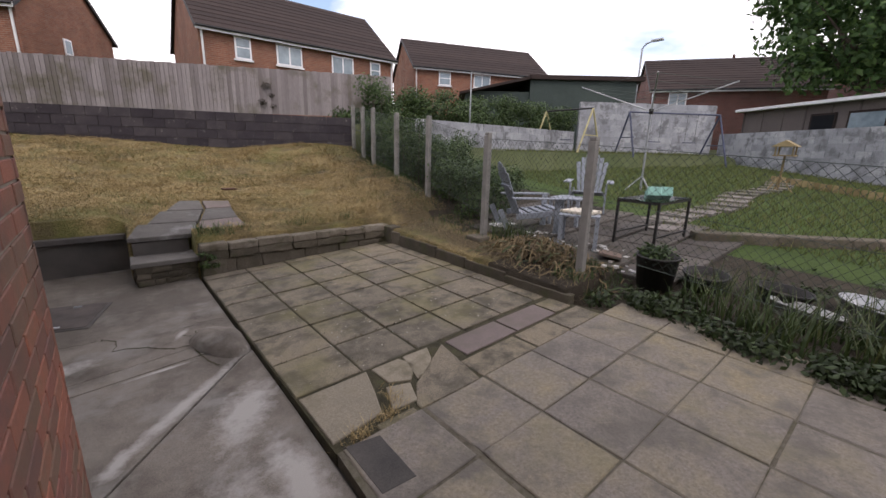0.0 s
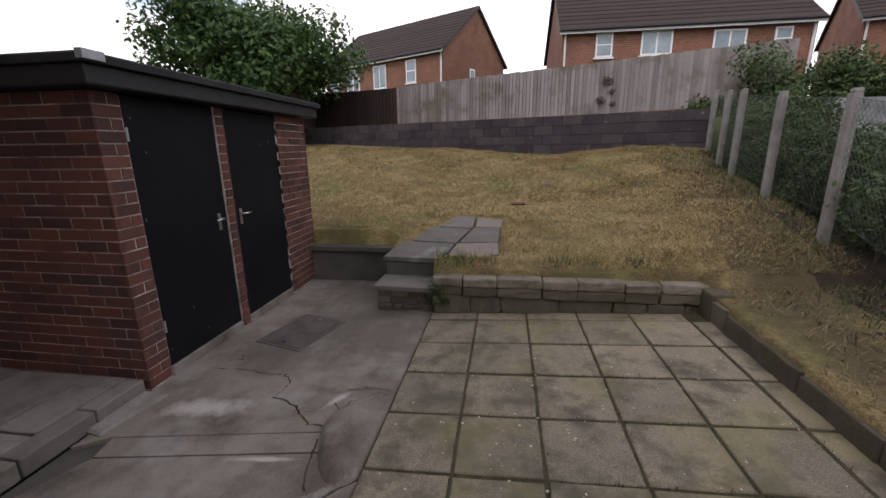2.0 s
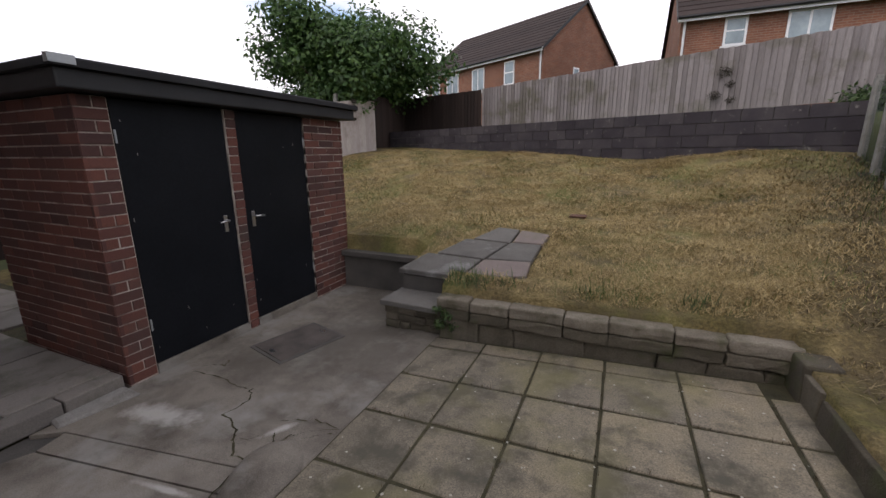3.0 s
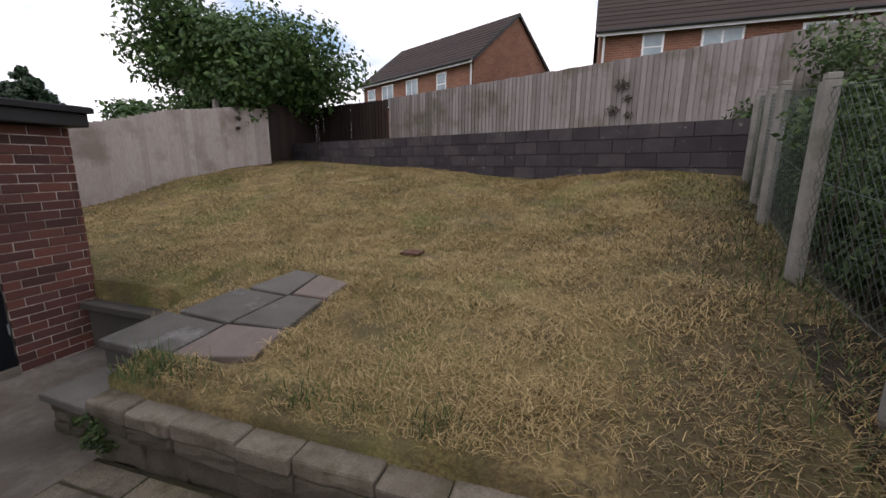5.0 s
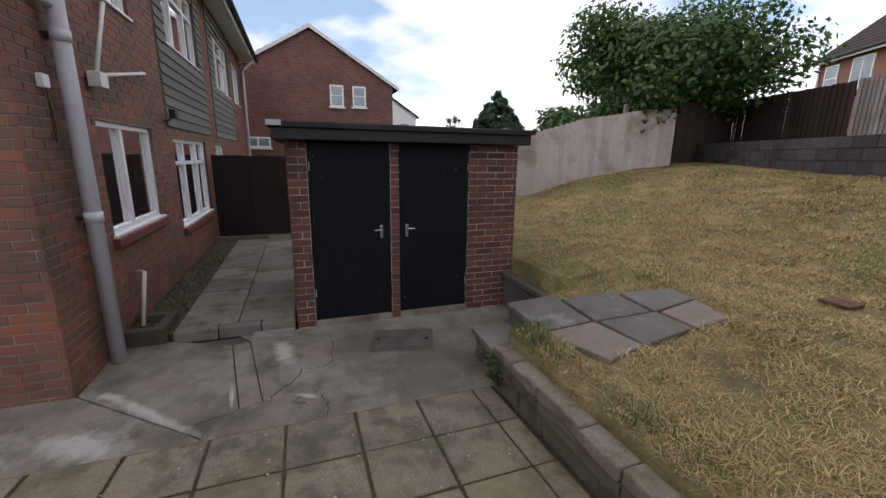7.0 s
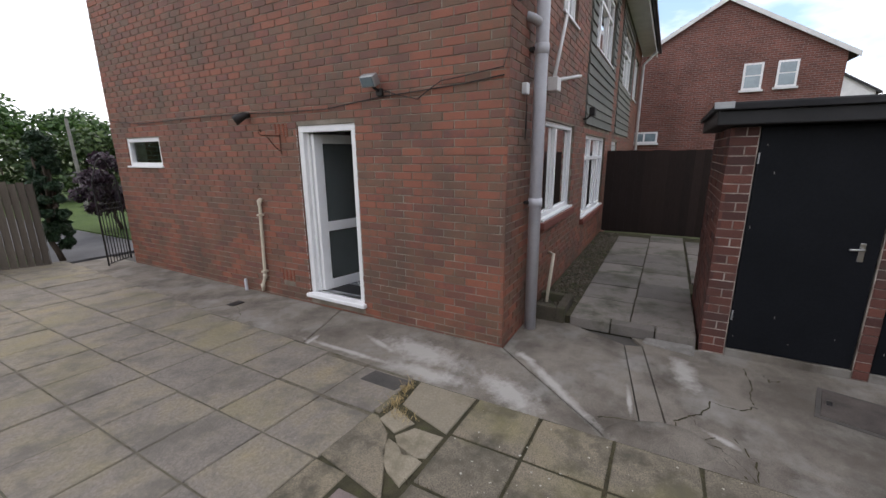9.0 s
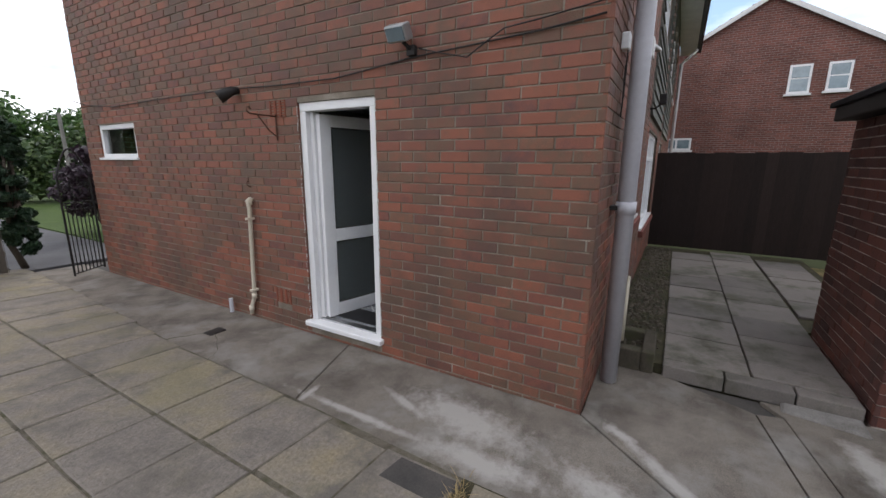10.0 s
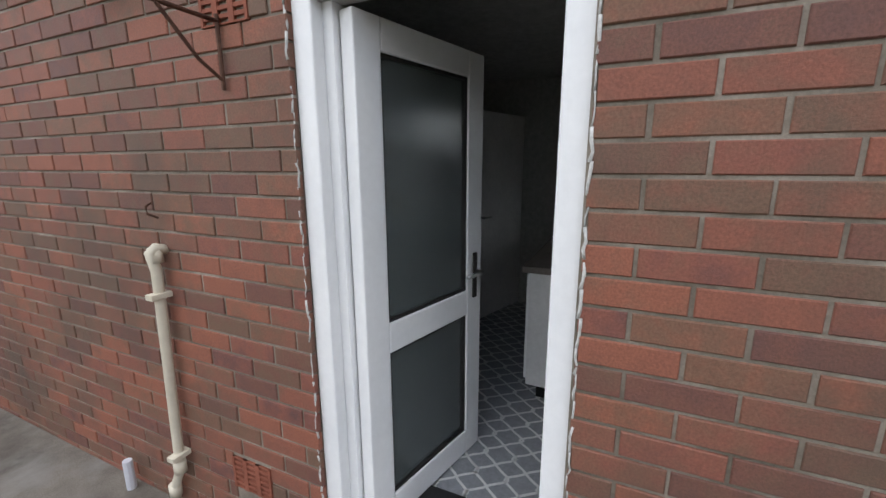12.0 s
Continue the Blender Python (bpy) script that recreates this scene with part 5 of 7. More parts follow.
# ---- houses beyond ----
def gable_house(name, corner, u, width, depth, base, eave, rise, m_wall, label, front=(), side=(), door=None, jut=None, over=0.25):
    """corner: front corner; the front runs along u, the depth goes to u's right-hand normal behind."""
    u = Vector((u[0], u[1], 0)).normalized()
    h = thing(name, (corner[0], corner[1], base), label, "house")
    h.rotation_euler = (0, 0, math.atan2(u.y, u.x))
    hl = Vector((0, 0, 0))

    def loc(sh, nm, mat, parent=h, bevel=0.0, lab="", kind=""):
        me = bpy.data.meshes.new(nm)
        me.from_pydata(sh.v, [], sh.f)
        me.materials.append(mat)
        o = new(nm, me)
        o.parent = parent
        if bevel:
            bb = o.modifiers.new("bevel", "BEVEL")
            bb.width = bevel
        return tagged(o, lab, kind=kind)

    H = eave - base
    w = Shape()
    w.add([(0, 0, 0), (width, 0, 0), (width, depth, 0), (0, depth, 0), (0, 0, H), (width, 0, H), (width, depth, H), (0, depth, H), (0, depth / 2, H + rise), (width, depth / 2, H + rise)],
          [(0, 1, 5, 4), (2, 3, 7, 6), (3, 0, 4, 8, 7), (1, 2, 6, 9, 5), (3, 2, 1, 0), (4, 5, 9, 8), (6, 7, 8, 9)])
    walls = loc(w, "wall", m_wall)
    r, o_ = Shape(), over
    sl = rise / (depth / 2)
    for sgn, y0, y1 in ((1, -o_, depth / 2), (-1, depth + o_, depth / 2)):
        z0, z1 = H - sl * o_ + 0.05, H + rise + 0.05
        r.add([(-0.12, y0, z0), (width + 0.12, y0, z0), (width + 0.12, y1, z1), (-0.12, y1, z1), (-0.12, y0, z0 - 0.09), (width + 0.12, y0, z0 - 0.09), (width + 0.12, y1, z1 - 0.09), (-0.12, y1, z1 - 0.09)],
              [(0, 1, 2, 3), (7, 6, 5, 4), (0, 4, 5, 1), (1, 5, 6, 2), (2, 6, 7, 3), (3, 7, 4, 0)])
    roof_o = loc(r, "roof", m_tile_roof)
    # tile courses
    t = Shape()
    n_c = int(math.hypot(depth / 2 + o_, rise + sl * o_) / 0.34)
    for i in range(n_c):
        f0, f1 = i / n_c, (i + 1) / n_c
        y0, y1 = -o_ + (depth / 2 + o_) * f0, -o_ + (depth / 2 + o_) * f1
        z0, z1 = H - sl * o_ + 0.05 + (rise + sl * o_) * f0, H - sl * o_ + 0.05 + (rise + sl * o_) * f1
        t.add([(-0.12, y0, z0 + 0.03), (width + 0.12, y0, z0 + 0.03), (width + 0.12, y1, z1 + 0.006), (-0.12, y1, z1 + 0.006), (-0.12, y0, z0), (width + 0.12, y0, z0)], [(0, 1, 2, 3), (4, 5, 1, 0)])
    loc(t, "tiling", m_tile_roof, roof_o, kind="stuff")
    loc(Shape().box(-0.12, width + 0.12, -over - 0.03, -over, H - sl * over - 0.13, H - sl * over + 0.04), "fascia", m_white)
    loc(Shape().tube([(-0.12, -over - 0.08, H - sl * over + 0.0), (width + 0.12, -over - 0.08, H - sl * over + 0.0)], 0.05, 6), "gutter", m_black)
    if name == "orange_brick_house":
        for xx in (0.12, width - 0.12):
            loc(Shape().tube([(xx, -0.06, 0), (xx, -0.06, H - sl * over - 0.1), (xx, -over - 0.05, H - sl * over)], 0.045, 6), "downpipe", m_white)
    for xx, sgn in ((-0.12, -1), (width + 0.12, 1)):
        v = Shape()
        for y0, y1 in ((-over, depth / 2), (depth + over, depth / 2)):
            z0, z1 = H - sl * over, H + rise
            v.add([(xx, y0, z0 - 0.1), (xx, y0, z0 + 0.06), (xx, y1, z1 + 0.06), (xx, y1, z1 - 0.1), (xx + sgn * 0.03, y0, z0 - 0.1), (xx + sgn * 0.03, y0, z0 + 0.06), (xx + sgn * 0.03, y1, z1 + 0.06), (xx + sgn * 0.03, y1, z1 - 0.1)],
                  [(0, 1, 2, 3), (7, 6, 5, 4), (0, 4, 5, 1), (1, 5, 6, 2), (2, 6, 7, 3), (3, 7, 4, 0)])
        loc(v, "bargeboard", m_white if name == "brown_brick_house" else m_black)
    for where, items in (("f", front), ("s", side), ("l", door or ())):
        for a, b, z0, z1 in items:
            def B(nm, a0, b0, c0, d0, t0, t1, mat, par):
                if where == "f":
                    return loc(Shape().box(a0, b0, -t1, -t0, c0 - base, d0 - base), nm, mat, par)
                if where == "s":
                    return loc(Shape().box(width + t0, width + t1, a0, b0, c0 - base, d0 - base), nm, mat, par)
                return loc(Shape().box(-t1, -t0, a0, b0, c0 - base, d0 - base), nm, mat, par)
            fr = B("window", a, b, z0, z1, 0.01, 0.05, m_upvc, h)
            tagged(fr, "white-framed window")
            m = (a + b) / 2
            f = 0.07
            if b - a > 0.8:
                B("pane", a + f, m - f / 2, z0 + f, z1 - f, 0.05, 0.056, m_far_glass, fr)
                B("pane", m + f / 2, b - f, z0 + f, z1 - f, 0.05, 0.056, m_far_glass, fr)
            else:
                B("pane", a + f, b - f, z0 + (z1 - z0) * 0.55, z1 - f, 0.05, 0.056, m_far_glass, fr)
                B("pane", a + f, b - f, z0 + f, z0 + (z1 - z0) * 0.5, 0.05, 0.056, m_far_glass, fr)
            B("sill", a - 0.06, b + 0.06, z0 - 0.07, z0, 0.01, 0.1, m_white, fr)
    return h


m_far_glass = surface("sky_lit_pane", [(0.3, (0.12, 0.17, 0.2)), (0.7, (0.3, 0.38, 0.42))], 0.08, 0.6, 3.0, 0.0, spec=0.8)
# front along u with the house's depth on the left of u
gable_house("orange_brick_house", (-9.75, 27.85), (0.883, -0.468), 9.3, 6.3, 2.0, 6.65, 2.45, m_brick_orange, "orange brick semi-detached house with a dark tiled roof beyond the fence",
            front=[(0.5, 1.3, 5.0, 6.2), (2.0, 3.1, 5.0, 6.25), (4.3, 5.3, 5.0, 6.25), (6.8, 7.5, 5.1, 6.25)], side=[(2.4, 2.9, 4.6, 5.9)])
gable_house("orange_brick_house", (3.8, 20.0), (1.0, -0.0), 9.1, 6.4, 2.2, 6.28, 2.5, m_brick_orange, "orange brick pair of houses with white windows behind the board fence",
            front=[(1.3, 1.95, 5.1, 5.98), (3.0, 4.15, 5.1, 5.98), (5.6, 6.75, 5.0, 5.9), (7.7, 8.3, 5.05, 5.9)])
gable_house("orange_brick_house", (15.9, 22.2), (0.934, -0.357), 9.5, 6.2, 2.4, 6.7, 2.1, m_brick_orange, "orange brick house with a dark roof behind the hedge",
            front=[(1.6, 2.4, 5.6, 6.4), (4.0, 5.2, 5.6, 6.4), (7.2, 8.0, 5.6, 6.4)])
gable_house("brown_brick_house", (-26.0, 1.35), (1, 0), 10.0, 7.2, 0.0, 5.15, 2.15, m_brick_far, "brown brick house gable with two small white windows and white bargeboards",
            side=[(4.35, 4.95, 4.05, 4.98), (5.35, 5.95, 4.08, 4.98), (0.75, 1.75, 2.2, 2.65)], over=0.3)
gable_house("cream_house", (-38.0, 6.0), (1, 0), 8.0, 7.6, 0.0, 5.2, 2.4, m_white, "cream rendered house far beyond the brown brick one", side=[(6.2, 7.0, 4.0, 4.6)])


# ---- back door ----
dr = thing("back_door", (-0.06, 0.235, 0.1), "half-glazed white uPVC back door standing open inwards in its frame", "door")
FX0, FX1, FY0, FY1, FZ1 = -0.13, -0.022, -0.19, 0.69, 2.185
Shape().box(FX0, FX1, FY0, FY0 + 0.075, 0.15, FZ1 - 0.075).ob("frame_jamb", m_upvc, dr, bevel=0.006)
Shape().box(FX0, FX1, FY1 - 0.075, FY1, 0.15, FZ1 - 0.075).ob("frame_jamb", m_upvc, dr, bevel=0.006)
Shape().box(FX0, FX1, FY0, FY1, FZ1 - 0.075, FZ1).ob("frame_head", m_upvc, dr, bevel=0.006)
Shape().box(FX0, 0.055, FY0 - 0.025, FY1 + 0.03, 0.1, 0.15).ob("door_sill", m_upvc, dr, bevel=0.01)
Shape().box(FX0, FX1 - 0.03, FY0 + 0.075, FY1 - 0.075, 0.15, 0.165).ob("threshold_strip", m_metal, dr)
for z in (0.45, 1.0, 1.95):
    Shape().tube([(FX0 + 0.03, FY0 + 0.085, z), (FX0 + 0.03, FY0 + 0.085, z + 0.11)], 0.011, 8).ob("hinge", m_metal, dr)
Shape().box(FX0 + 0.04, FX0 + 0.055, FY0 + 0.074, FY0 + 0.08, 0.3, 2.0).ob("lock_strip", m_metal, dr)
Shape().box(FX0 - 0.02, FX1 - 0.05, FY0 + 0.075, FY0 + 0.115, 0.165, FZ1 - 0.075).ob("inner_stop", m_upvc, dr, bevel=0.004)
leaf_m = Matrix.Translation((-0.09, -0.042, 0)) @ pose(0, 0, 0, 0, 0, 166)


def leaf_part(nm, x0, x1, z0, z1, t0=-0.03, t1=0.03, mat=m_upvc, bevel=0.006, parent=None):
    return Shape().box(x0, x1, t0, t1, z0, z1, leaf_m).ob(nm, mat, parent or leaf, bevel=bevel)


leaf = Shape().box(0.0, 0.115, -0.03, 0.03, 0.175, 2.09, leaf_m).ob("door_leaf", m_upvc, dr, bevel=0.006)
leaf_part("stile", 0.62, 0.735, 0.175, 2.09)
leaf_part("top_rail", 0.115, 0.62, 1.985, 2.09)
leaf_part("middle_rail", 0.115, 0.62, 0.925, 1.045)
leaf_part("bottom_rail", 0.115, 0.62, 0.175, 0.3)
for z0, z1 in ((0.3, 0.925), (1.045, 1.985)):
    leaf_part("glazing_pane", 0.11, 0.625, z0 - 0.005, z1 + 0.005, -0.008, 0.008, m_frosted, 0)
    for a, b, c, d in ((0.113, 0.62, z0, z0 + 0.012), (0.113, 0.62, z1 - 0.012, z1), (0.113, 0.125, z0, z1), (0.61, 0.622, z0, z1)):
        leaf_part("gasket", a, b, c, d, -0.02, 0.02, m_iron, 0)
leaf_part("handle_plate", 0.66, 0.69, 1.0, 1.22, -0.04, 0.04, m_iron)
hp = leaf_m @ Vector((0.675, -0.045, 1.13))
for sg in (-1, 1):
    Shape().tube([leaf_m @ Vector((0.675, 0.03 * sg, 1.13)), leaf_m @ Vector((0.675, 0.075 * sg, 1.13)), leaf_m @ Vector((0.56, 0.075 * sg, 1.13))], 0.01, 8).ob("lever_handle", m_iron if sg > 0 else m_metal, leaf, smooth=True)

# ragged sealant beads where the frame meets the brick
sealant = Shape()
rs_ = random.Random(9)
for y in (FY0 - 0.004, FY1 + 0.004):
    for k in range(26):
        z = 0.17 + 2.0 * k / 26
        pts_ = [(0.0 + rs_.uniform(-0.006, 0.002), y + rs_.uniform(-0.004, 0.004), z + 0.078 * f) for f in (0, 0.3, 0.6, 1.0)]
        sealant.tube(pts_, rs_.uniform(0.002, 0.005), 6)
sealant.ob("sealant", m_old_white, dr, "ragged dirty white sealant", smooth=True)

# kitchen seen through the door
box_ob("floor_kitchen", surface("grey_vinyl", [(0.3, (0.24, 0.25, 0.27)), (0.7, (0.3, 0.31, 0.33))], 0.5, 2.0, 40.0, 0.05, 0.001), (-3.9, -0.14, -1.62, 2.1, 0.07, 0.165), kind="structure", label="grey vinyl kitchen floor with a pale trellis print")
tre = Shape()
wd, per = 0.007, 0.15
for i in range(-11, 14):
    for ph in (0, 1):
        prev = None
        for k in range(0, 140):
            x = -0.2 - k * 0.026
            y = i * per + (0.075 if ph else -0.075) * math.cos(x * math.pi / per) + (0.012 if ph else -0.012) * math.cos(x * 3 * math.pi / per)
            if not -1.6 < y < 2.05:
                prev = None
                continue
            if prev:
                (xa, ya), dx, dy = prev, x - prev[0], y - prev[1]
                L = math.hypot(dx, dy)
                ox, oy = -dy / L * wd, dx / L * wd
                tre.add([(xa + ox, ya + oy, 0.166), (xa - ox, ya - oy, 0.166), (x - ox, y - oy, 0.166), (x + ox, y + oy, 0.166)], [(0, 1, 2, 3)])
            prev = (x, y)
tre.ob("floor_print", m_white, None, "pale trellis pattern printed on the kitchen floor", "floor pattern", kind="stuff")
box_ob("door_mat", m_black, (-0.42, -0.16, -0.08, 0.56, 0.166, 0.174), label="near-black mat strip inside the back door", category="door mat")
wall_k = box_ob("wall_kitchen_south", m_room, (-3.9, -0.3, -1.72, -1.62, 0.0, 2.42), kind="structure")
wall_with_holes("wall_kitchen_west", m_room, (-3.1, 2.1, 0), (0, -1, 0), (1, 0, 0), 3.75, 0.0, 2.42, 0.1, [(2.32, 3.1, 0.1, 2.1)])
# added near-black sheet, the unlit hall's darkness is put into its colour
box_ob("wall_hall_unlit", m_dark, (-4.3, -4.2, -1.7, 2.1, 0, 2.42), kind="structure")
idm = Matrix.Translation((-3.1, -0.2, 0)) @ pose(0, 0, 0, 0, 0, -18)
idoor = thing("inner_door", (-3.1, -0.2, 0.17), "plain white inner kitchen door standing ajar", "door")
il = Shape().box(0.0, 0.76, -0.02, 0.02, 0.175, 2.08, idm).ob("door_leaf", m_white, idoor, bevel=0.004)
Shape().tube([idm @ Vector((0.7, 0.02, 1.15)), idm @ Vector((0.7, 0.07, 1.15)), idm @ Vector((0.6, 0.07, 1.15))], 0.009, 8).ob("lever_handle", m_metal, il)
cab = thing("kitchen_unit", (-2.3, 1.2, 0.17), "white kitchen base unit with a grey worktop", "kitchen unit")
cb = Shape().box(-2.95, -1.3, 0.3, 0.9, 0.27, 1.0).ob("carcass", m_white, cab)
for i in range(3):
    d_ = Shape().box(-2.93 + 0.55 * i, -2.42 + 0.55 * i, 0.28, 0.298, 0.3, 0.98).ob("unit_door", m_upvc, cb, bevel=0.003)
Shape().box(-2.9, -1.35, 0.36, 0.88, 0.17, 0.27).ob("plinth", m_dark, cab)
Shape().box(-2.98, -1.27, 0.26, 0.92, 1.0, 1.04).ob("worktop", m_slab_grey, cab, bevel=0.004)

# ---- fittings on the side wall ----
for nm, z0, z1, y0, y1 in (("air_brick", 2.07, 2.22, -0.555, -0.34), ("air_brick", 0.25, 0.4, -0.68, -0.46)):
    v = thing(nm, (0, (y0 + y1) / 2, z0), "square red terracotta air brick in the brick side wall", "air vent", "air bricks")
    # near-black sheet behind the slats, shade of the openings given as colour
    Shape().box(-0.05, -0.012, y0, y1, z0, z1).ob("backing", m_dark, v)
    for i in range(7):
        zz = z0 + (z1 - z0) * i / 6
        Shape().box(-0.012, 0.004, y0 + 0.003, y1 - 0.003, max(z0, zz - 0.006), min(z1, zz + 0.006)).ob("slat", m_terra, v)
    for i in range(4):
        yy = y0 + (y1 - y0) * i / 3
        Shape().box(-0.012, 0.006, max(y0, yy - 0.012), min(y1, yy + 0.012), z0, z1).ob("upright", m_terra, v)

br = thing("hanging_bracket", (0, -0.5, 1.88), "rusty wrought-iron hanging basket bracket on brick", "bracket")
Shape().tube([(0.012, -0.47, 1.87), (0.012, -0.47, 2.1)], 0.007, 6).ob("back_bar", m_rust, br)
Shape().tube([(0.012, -0.47, 2.08), (0.27, -0.47, 2.08), (0.3, -0.47, 2.1), (0.3, -0.47, 2.13), (0.275, -0.47, 2.135), (0.265, -0.47, 2.115)], 0.007, 6).ob("arm", m_rust, br, smooth=True)
Shape().tube([(0.012, -0.47, 1.9), (0.09, -0.47, 1.95), (0.2, -0.47, 2.075)], 0.006, 6).ob("brace", m_rust, br)

wp = thing("waste_pipe", (0.04, -1.0, 0.02), "cream plastic waste pipe running down a brick wall", "waste pipe")
Shape().tube([(-0.01, -0.935, 1.285), (0.04, -0.935, 1.3), (0.056, -0.94, 1.285), (0.036, -0.95, 1.2), (0.036, -1.0, 0.3), (0.036, -1.01, 0.24), (0.036, -1.07, 0.12), (0.036, -1.075, 0.04)], 0.021, 12).ob("pipe", m_cream_pipe, wp, smooth=True)
for z, y in ((1.27, -0.942), (0.26, -1.005), (0.11, -1.07)):
    Shape().tube([(0.036, y - 0.0, z - 0.03), (0.036, y, z + 0.03)], 0.027, 12).ob("collar", m_cream_pipe, wp, smooth=True)
for z in (1.1, 0.33):
    Shape().box(0.0, 0.085, -1.01 + (z - 0.3) * 0.05, -0.965 + (z - 0.3) * 0.05, z - 0.012, z + 0.012).ob("clip", m_cream_pipe, wp, bevel=0.003)
Shape().tube([(0.05, -1.42, 0.0), (0.05, -1.42, 0.16)], 0.022, 10).ob("pipe_stub", m_grey_pipe, None, "short grey plastic pipe stub standing by the wall", "pipe")
Shape().tube([(0.012, -0.93, 1.42), (0.05, -0.93, 1.44), (0.05, -0.93, 1.47), (0.02, -0.95, 1.48)], 0.005, 6).ob("wall_hook", m_rust, None, "small rusty hook screwed into brick", "hook")

CABLE = [(-4.8, 2.5), (-4.4, 2.41), (-3.6, 2.35), (-2.6, 2.37), (-1.7, 2.36), (-1.05, 2.36), (-0.4, 2.35), (0.3, 2.345), (0.7, 2.37), (1.05, 2.41), (1.5, 2.44), (2.0, 2.46), (2.36, 2.49)]
Shape().tube([(0.016 + 0.004 * math.sin(i * 2), y, z + 0.008 * math.sin(i * 1.7)) for i, (y, z) in enumerate(CABLE)], 0.006, 6).ob("cable", m_iron, None, "black cable sagging along the brick wall", "cable", smooth=True)
Shape().tube([(0.02, 1.12, 2.46), (0.035, 1.3, 2.41), (0.03, 1.5, 2.36), (0.03, 1.68, 2.46), (0.03, 1.76, 2.5), (0.03, 2.0, 2.52), (0.03, 2.36, 2.56), (0.02, 2.4, 2.7)], 0.005, 6).ob("cable", m_iron, None, "loose black cable looping from the floodlight", "cable", smooth=True)

fl = thing("floodlight", (0.05, 1.02, 2.5), "small silver-grey floodlight tilted down on the brick wall", "floodlight")
flm = Matrix.Translation((0.1, 1.0, 2.56)) @ pose(0, 0, 0, 0, 28, 0)
Shape().box(-0.045, 0.045, -0.085, 0.085, -0.055, 0.055, flm).ob("housing", m_galv, fl, bevel=0.01)
Shape().box(0.045, 0.05, -0.07, 0.07, -0.042, 0.042, flm).ob("lens", m_far_glass, fl)
Shape().tube([(0.0, 1.05, 2.46), (0.05, 1.05, 2.47), (0.09, 1.03, 2.5)], 0.014, 8).ob("bracket_arm", m_iron, fl)
Shape().box(0.0, 0.04, 1.02, 1.09, 2.42, 2.49).ob("junction_box", m_iron, fl, bevel=0.006)
cn = thing("wall_spotlight", (0.04, -1.05, 2.33), "black cone-shaped outdoor spotlight on a brick wall", "wall lamp")
Shape().tube([(0.0, -1.0, 2.35), (0.05, -1.02, 2.34), (0.1, -1.05, 2.31), (0.15, -1.09, 2.27)], 0.03, 12, 0.062).ob("shade", m_iron, cn, smooth=True)

# ---- fittings on the rear wall ----
dp = thing("drainpipe", (-0.58, 2.5, 0.0), "grey plastic drainpipe down the corner of a brick house", "drainpipe")
Shape().tube([(-0.58, 2.5, 0.0), (-0.58, 2.5, 5.15)], 0.062, 14).ob("pipe", m_grey_pipe, dp, smooth=True)
for z in (1.32, 2.75, 4.2):
    Shape().tube([(-0.58, 2.5, z), (-0.58, 2.5, z + 0.09)], 0.07, 14).ob("collar", m_grey_pipe, dp, smooth=True)
    Shape().box(-0.64, -0.52, 2.39, 2.45, z + 0.03, z + 0.06).ob("bracket", m_iron, dp)
Shape().tube([(-0.58, 2.5, 3.0), (-0.48, 2.46, 3.03), (-0.42, 2.4, 3.05)], 0.04, 10).ob("branch", m_grey_pipe, dp, smooth=True)
for k, (nm, path, r, mt) in enumerate([("overflow_pipe", [(-1.2, 2.47, 2.62), (-1.62, 2.47, 3.35), (-1.75, 2.42, 3.36)], 0.02, m_white), ("overflow_pipe", [(-1.24, 2.49, 2.62), (-2.5, 2.49, 2.85), (-2.58, 2.42, 2.87)], 0.02, m_white),
                                        ("waste_pipe", [(-1.55, 2.42, 0.62), (-1.5, 2.5, 0.62), (-1.18, 2.52, 0.1)], 0.021, m_cream_pipe)]):
    Shape().tube(path, r, 10).ob(nm, mt, None, "slanting pale plastic pipe on the brick rear wall", "pipe", smooth=True)
Shape().box(-1.28, -1.12, 2.42, 2.53, 2.5, 2.64).ob("hopper", m_white, None, "white plastic hopper where the pipes meet", "hopper", bevel=0.01)
Shape().box(-0.42, -0.33, 2.4, 2.45, 2.38, 2.48).ob("junction_box", m_upvc, None, "small white junction box on the brick corner", "junction box", bevel=0.008)
Shape().tube([(-0.37, 2.44, 2.38), (-0.36, 2.44, 2.1), (-0.39, 2.43, 1.98), (-0.42, 2.43, 2.08), (-0.4, 2.43, 2.3)], 0.004, 6).ob("cable", m_iron, None, "thin dark cable hanging from the junction box", "cable")
gully = thing("gully_surround", (-1.15, 2.62, 0.0), "low mossy brick gully surround under the drainpipe", "gully")
for b in ((-1.4, -0.86, 2.7, 2.8), (-0.96, -0.86, 2.42, 2.7), (-1.4, -1.3, 2.42, 2.7)):
    Shape().box(*b, -0.02, 0.17).ob("brick", m_stone, gully, bevel=0.012)
wl2 = thing("floodlight", (-3.35, 2.45, 2.4), "black floodlight on the brick rear wall", "floodlight")
Shape().box(-3.43, -3.27, 2.5, 2.58, 2.4, 2.52).ob("housing", m_iron, wl2, bevel=0.01)
Shape().tube([(-3.35, 2.4, 2.36), (-3.35, 2.46, 2.36), (-3.35, 2.53, 2.42)], 0.012, 6).ob("bracket_arm", m_iron, wl2)
dish = thing("satellite_dish", (-0.1, 2.85, 3.2), "dark grey satellite dish on the corner of the house", "satellite dish")
dc, ring = Vector((0.0, 2.88, 3.27)), []
nd = Vector((0.5, 0.75, 0.45)).normalized()
ta = nd.cross(Vector((0, 0, 1))).normalized()
tb = nd.cross(ta)
dv, df = [tuple(dc - nd * 0.06)], []
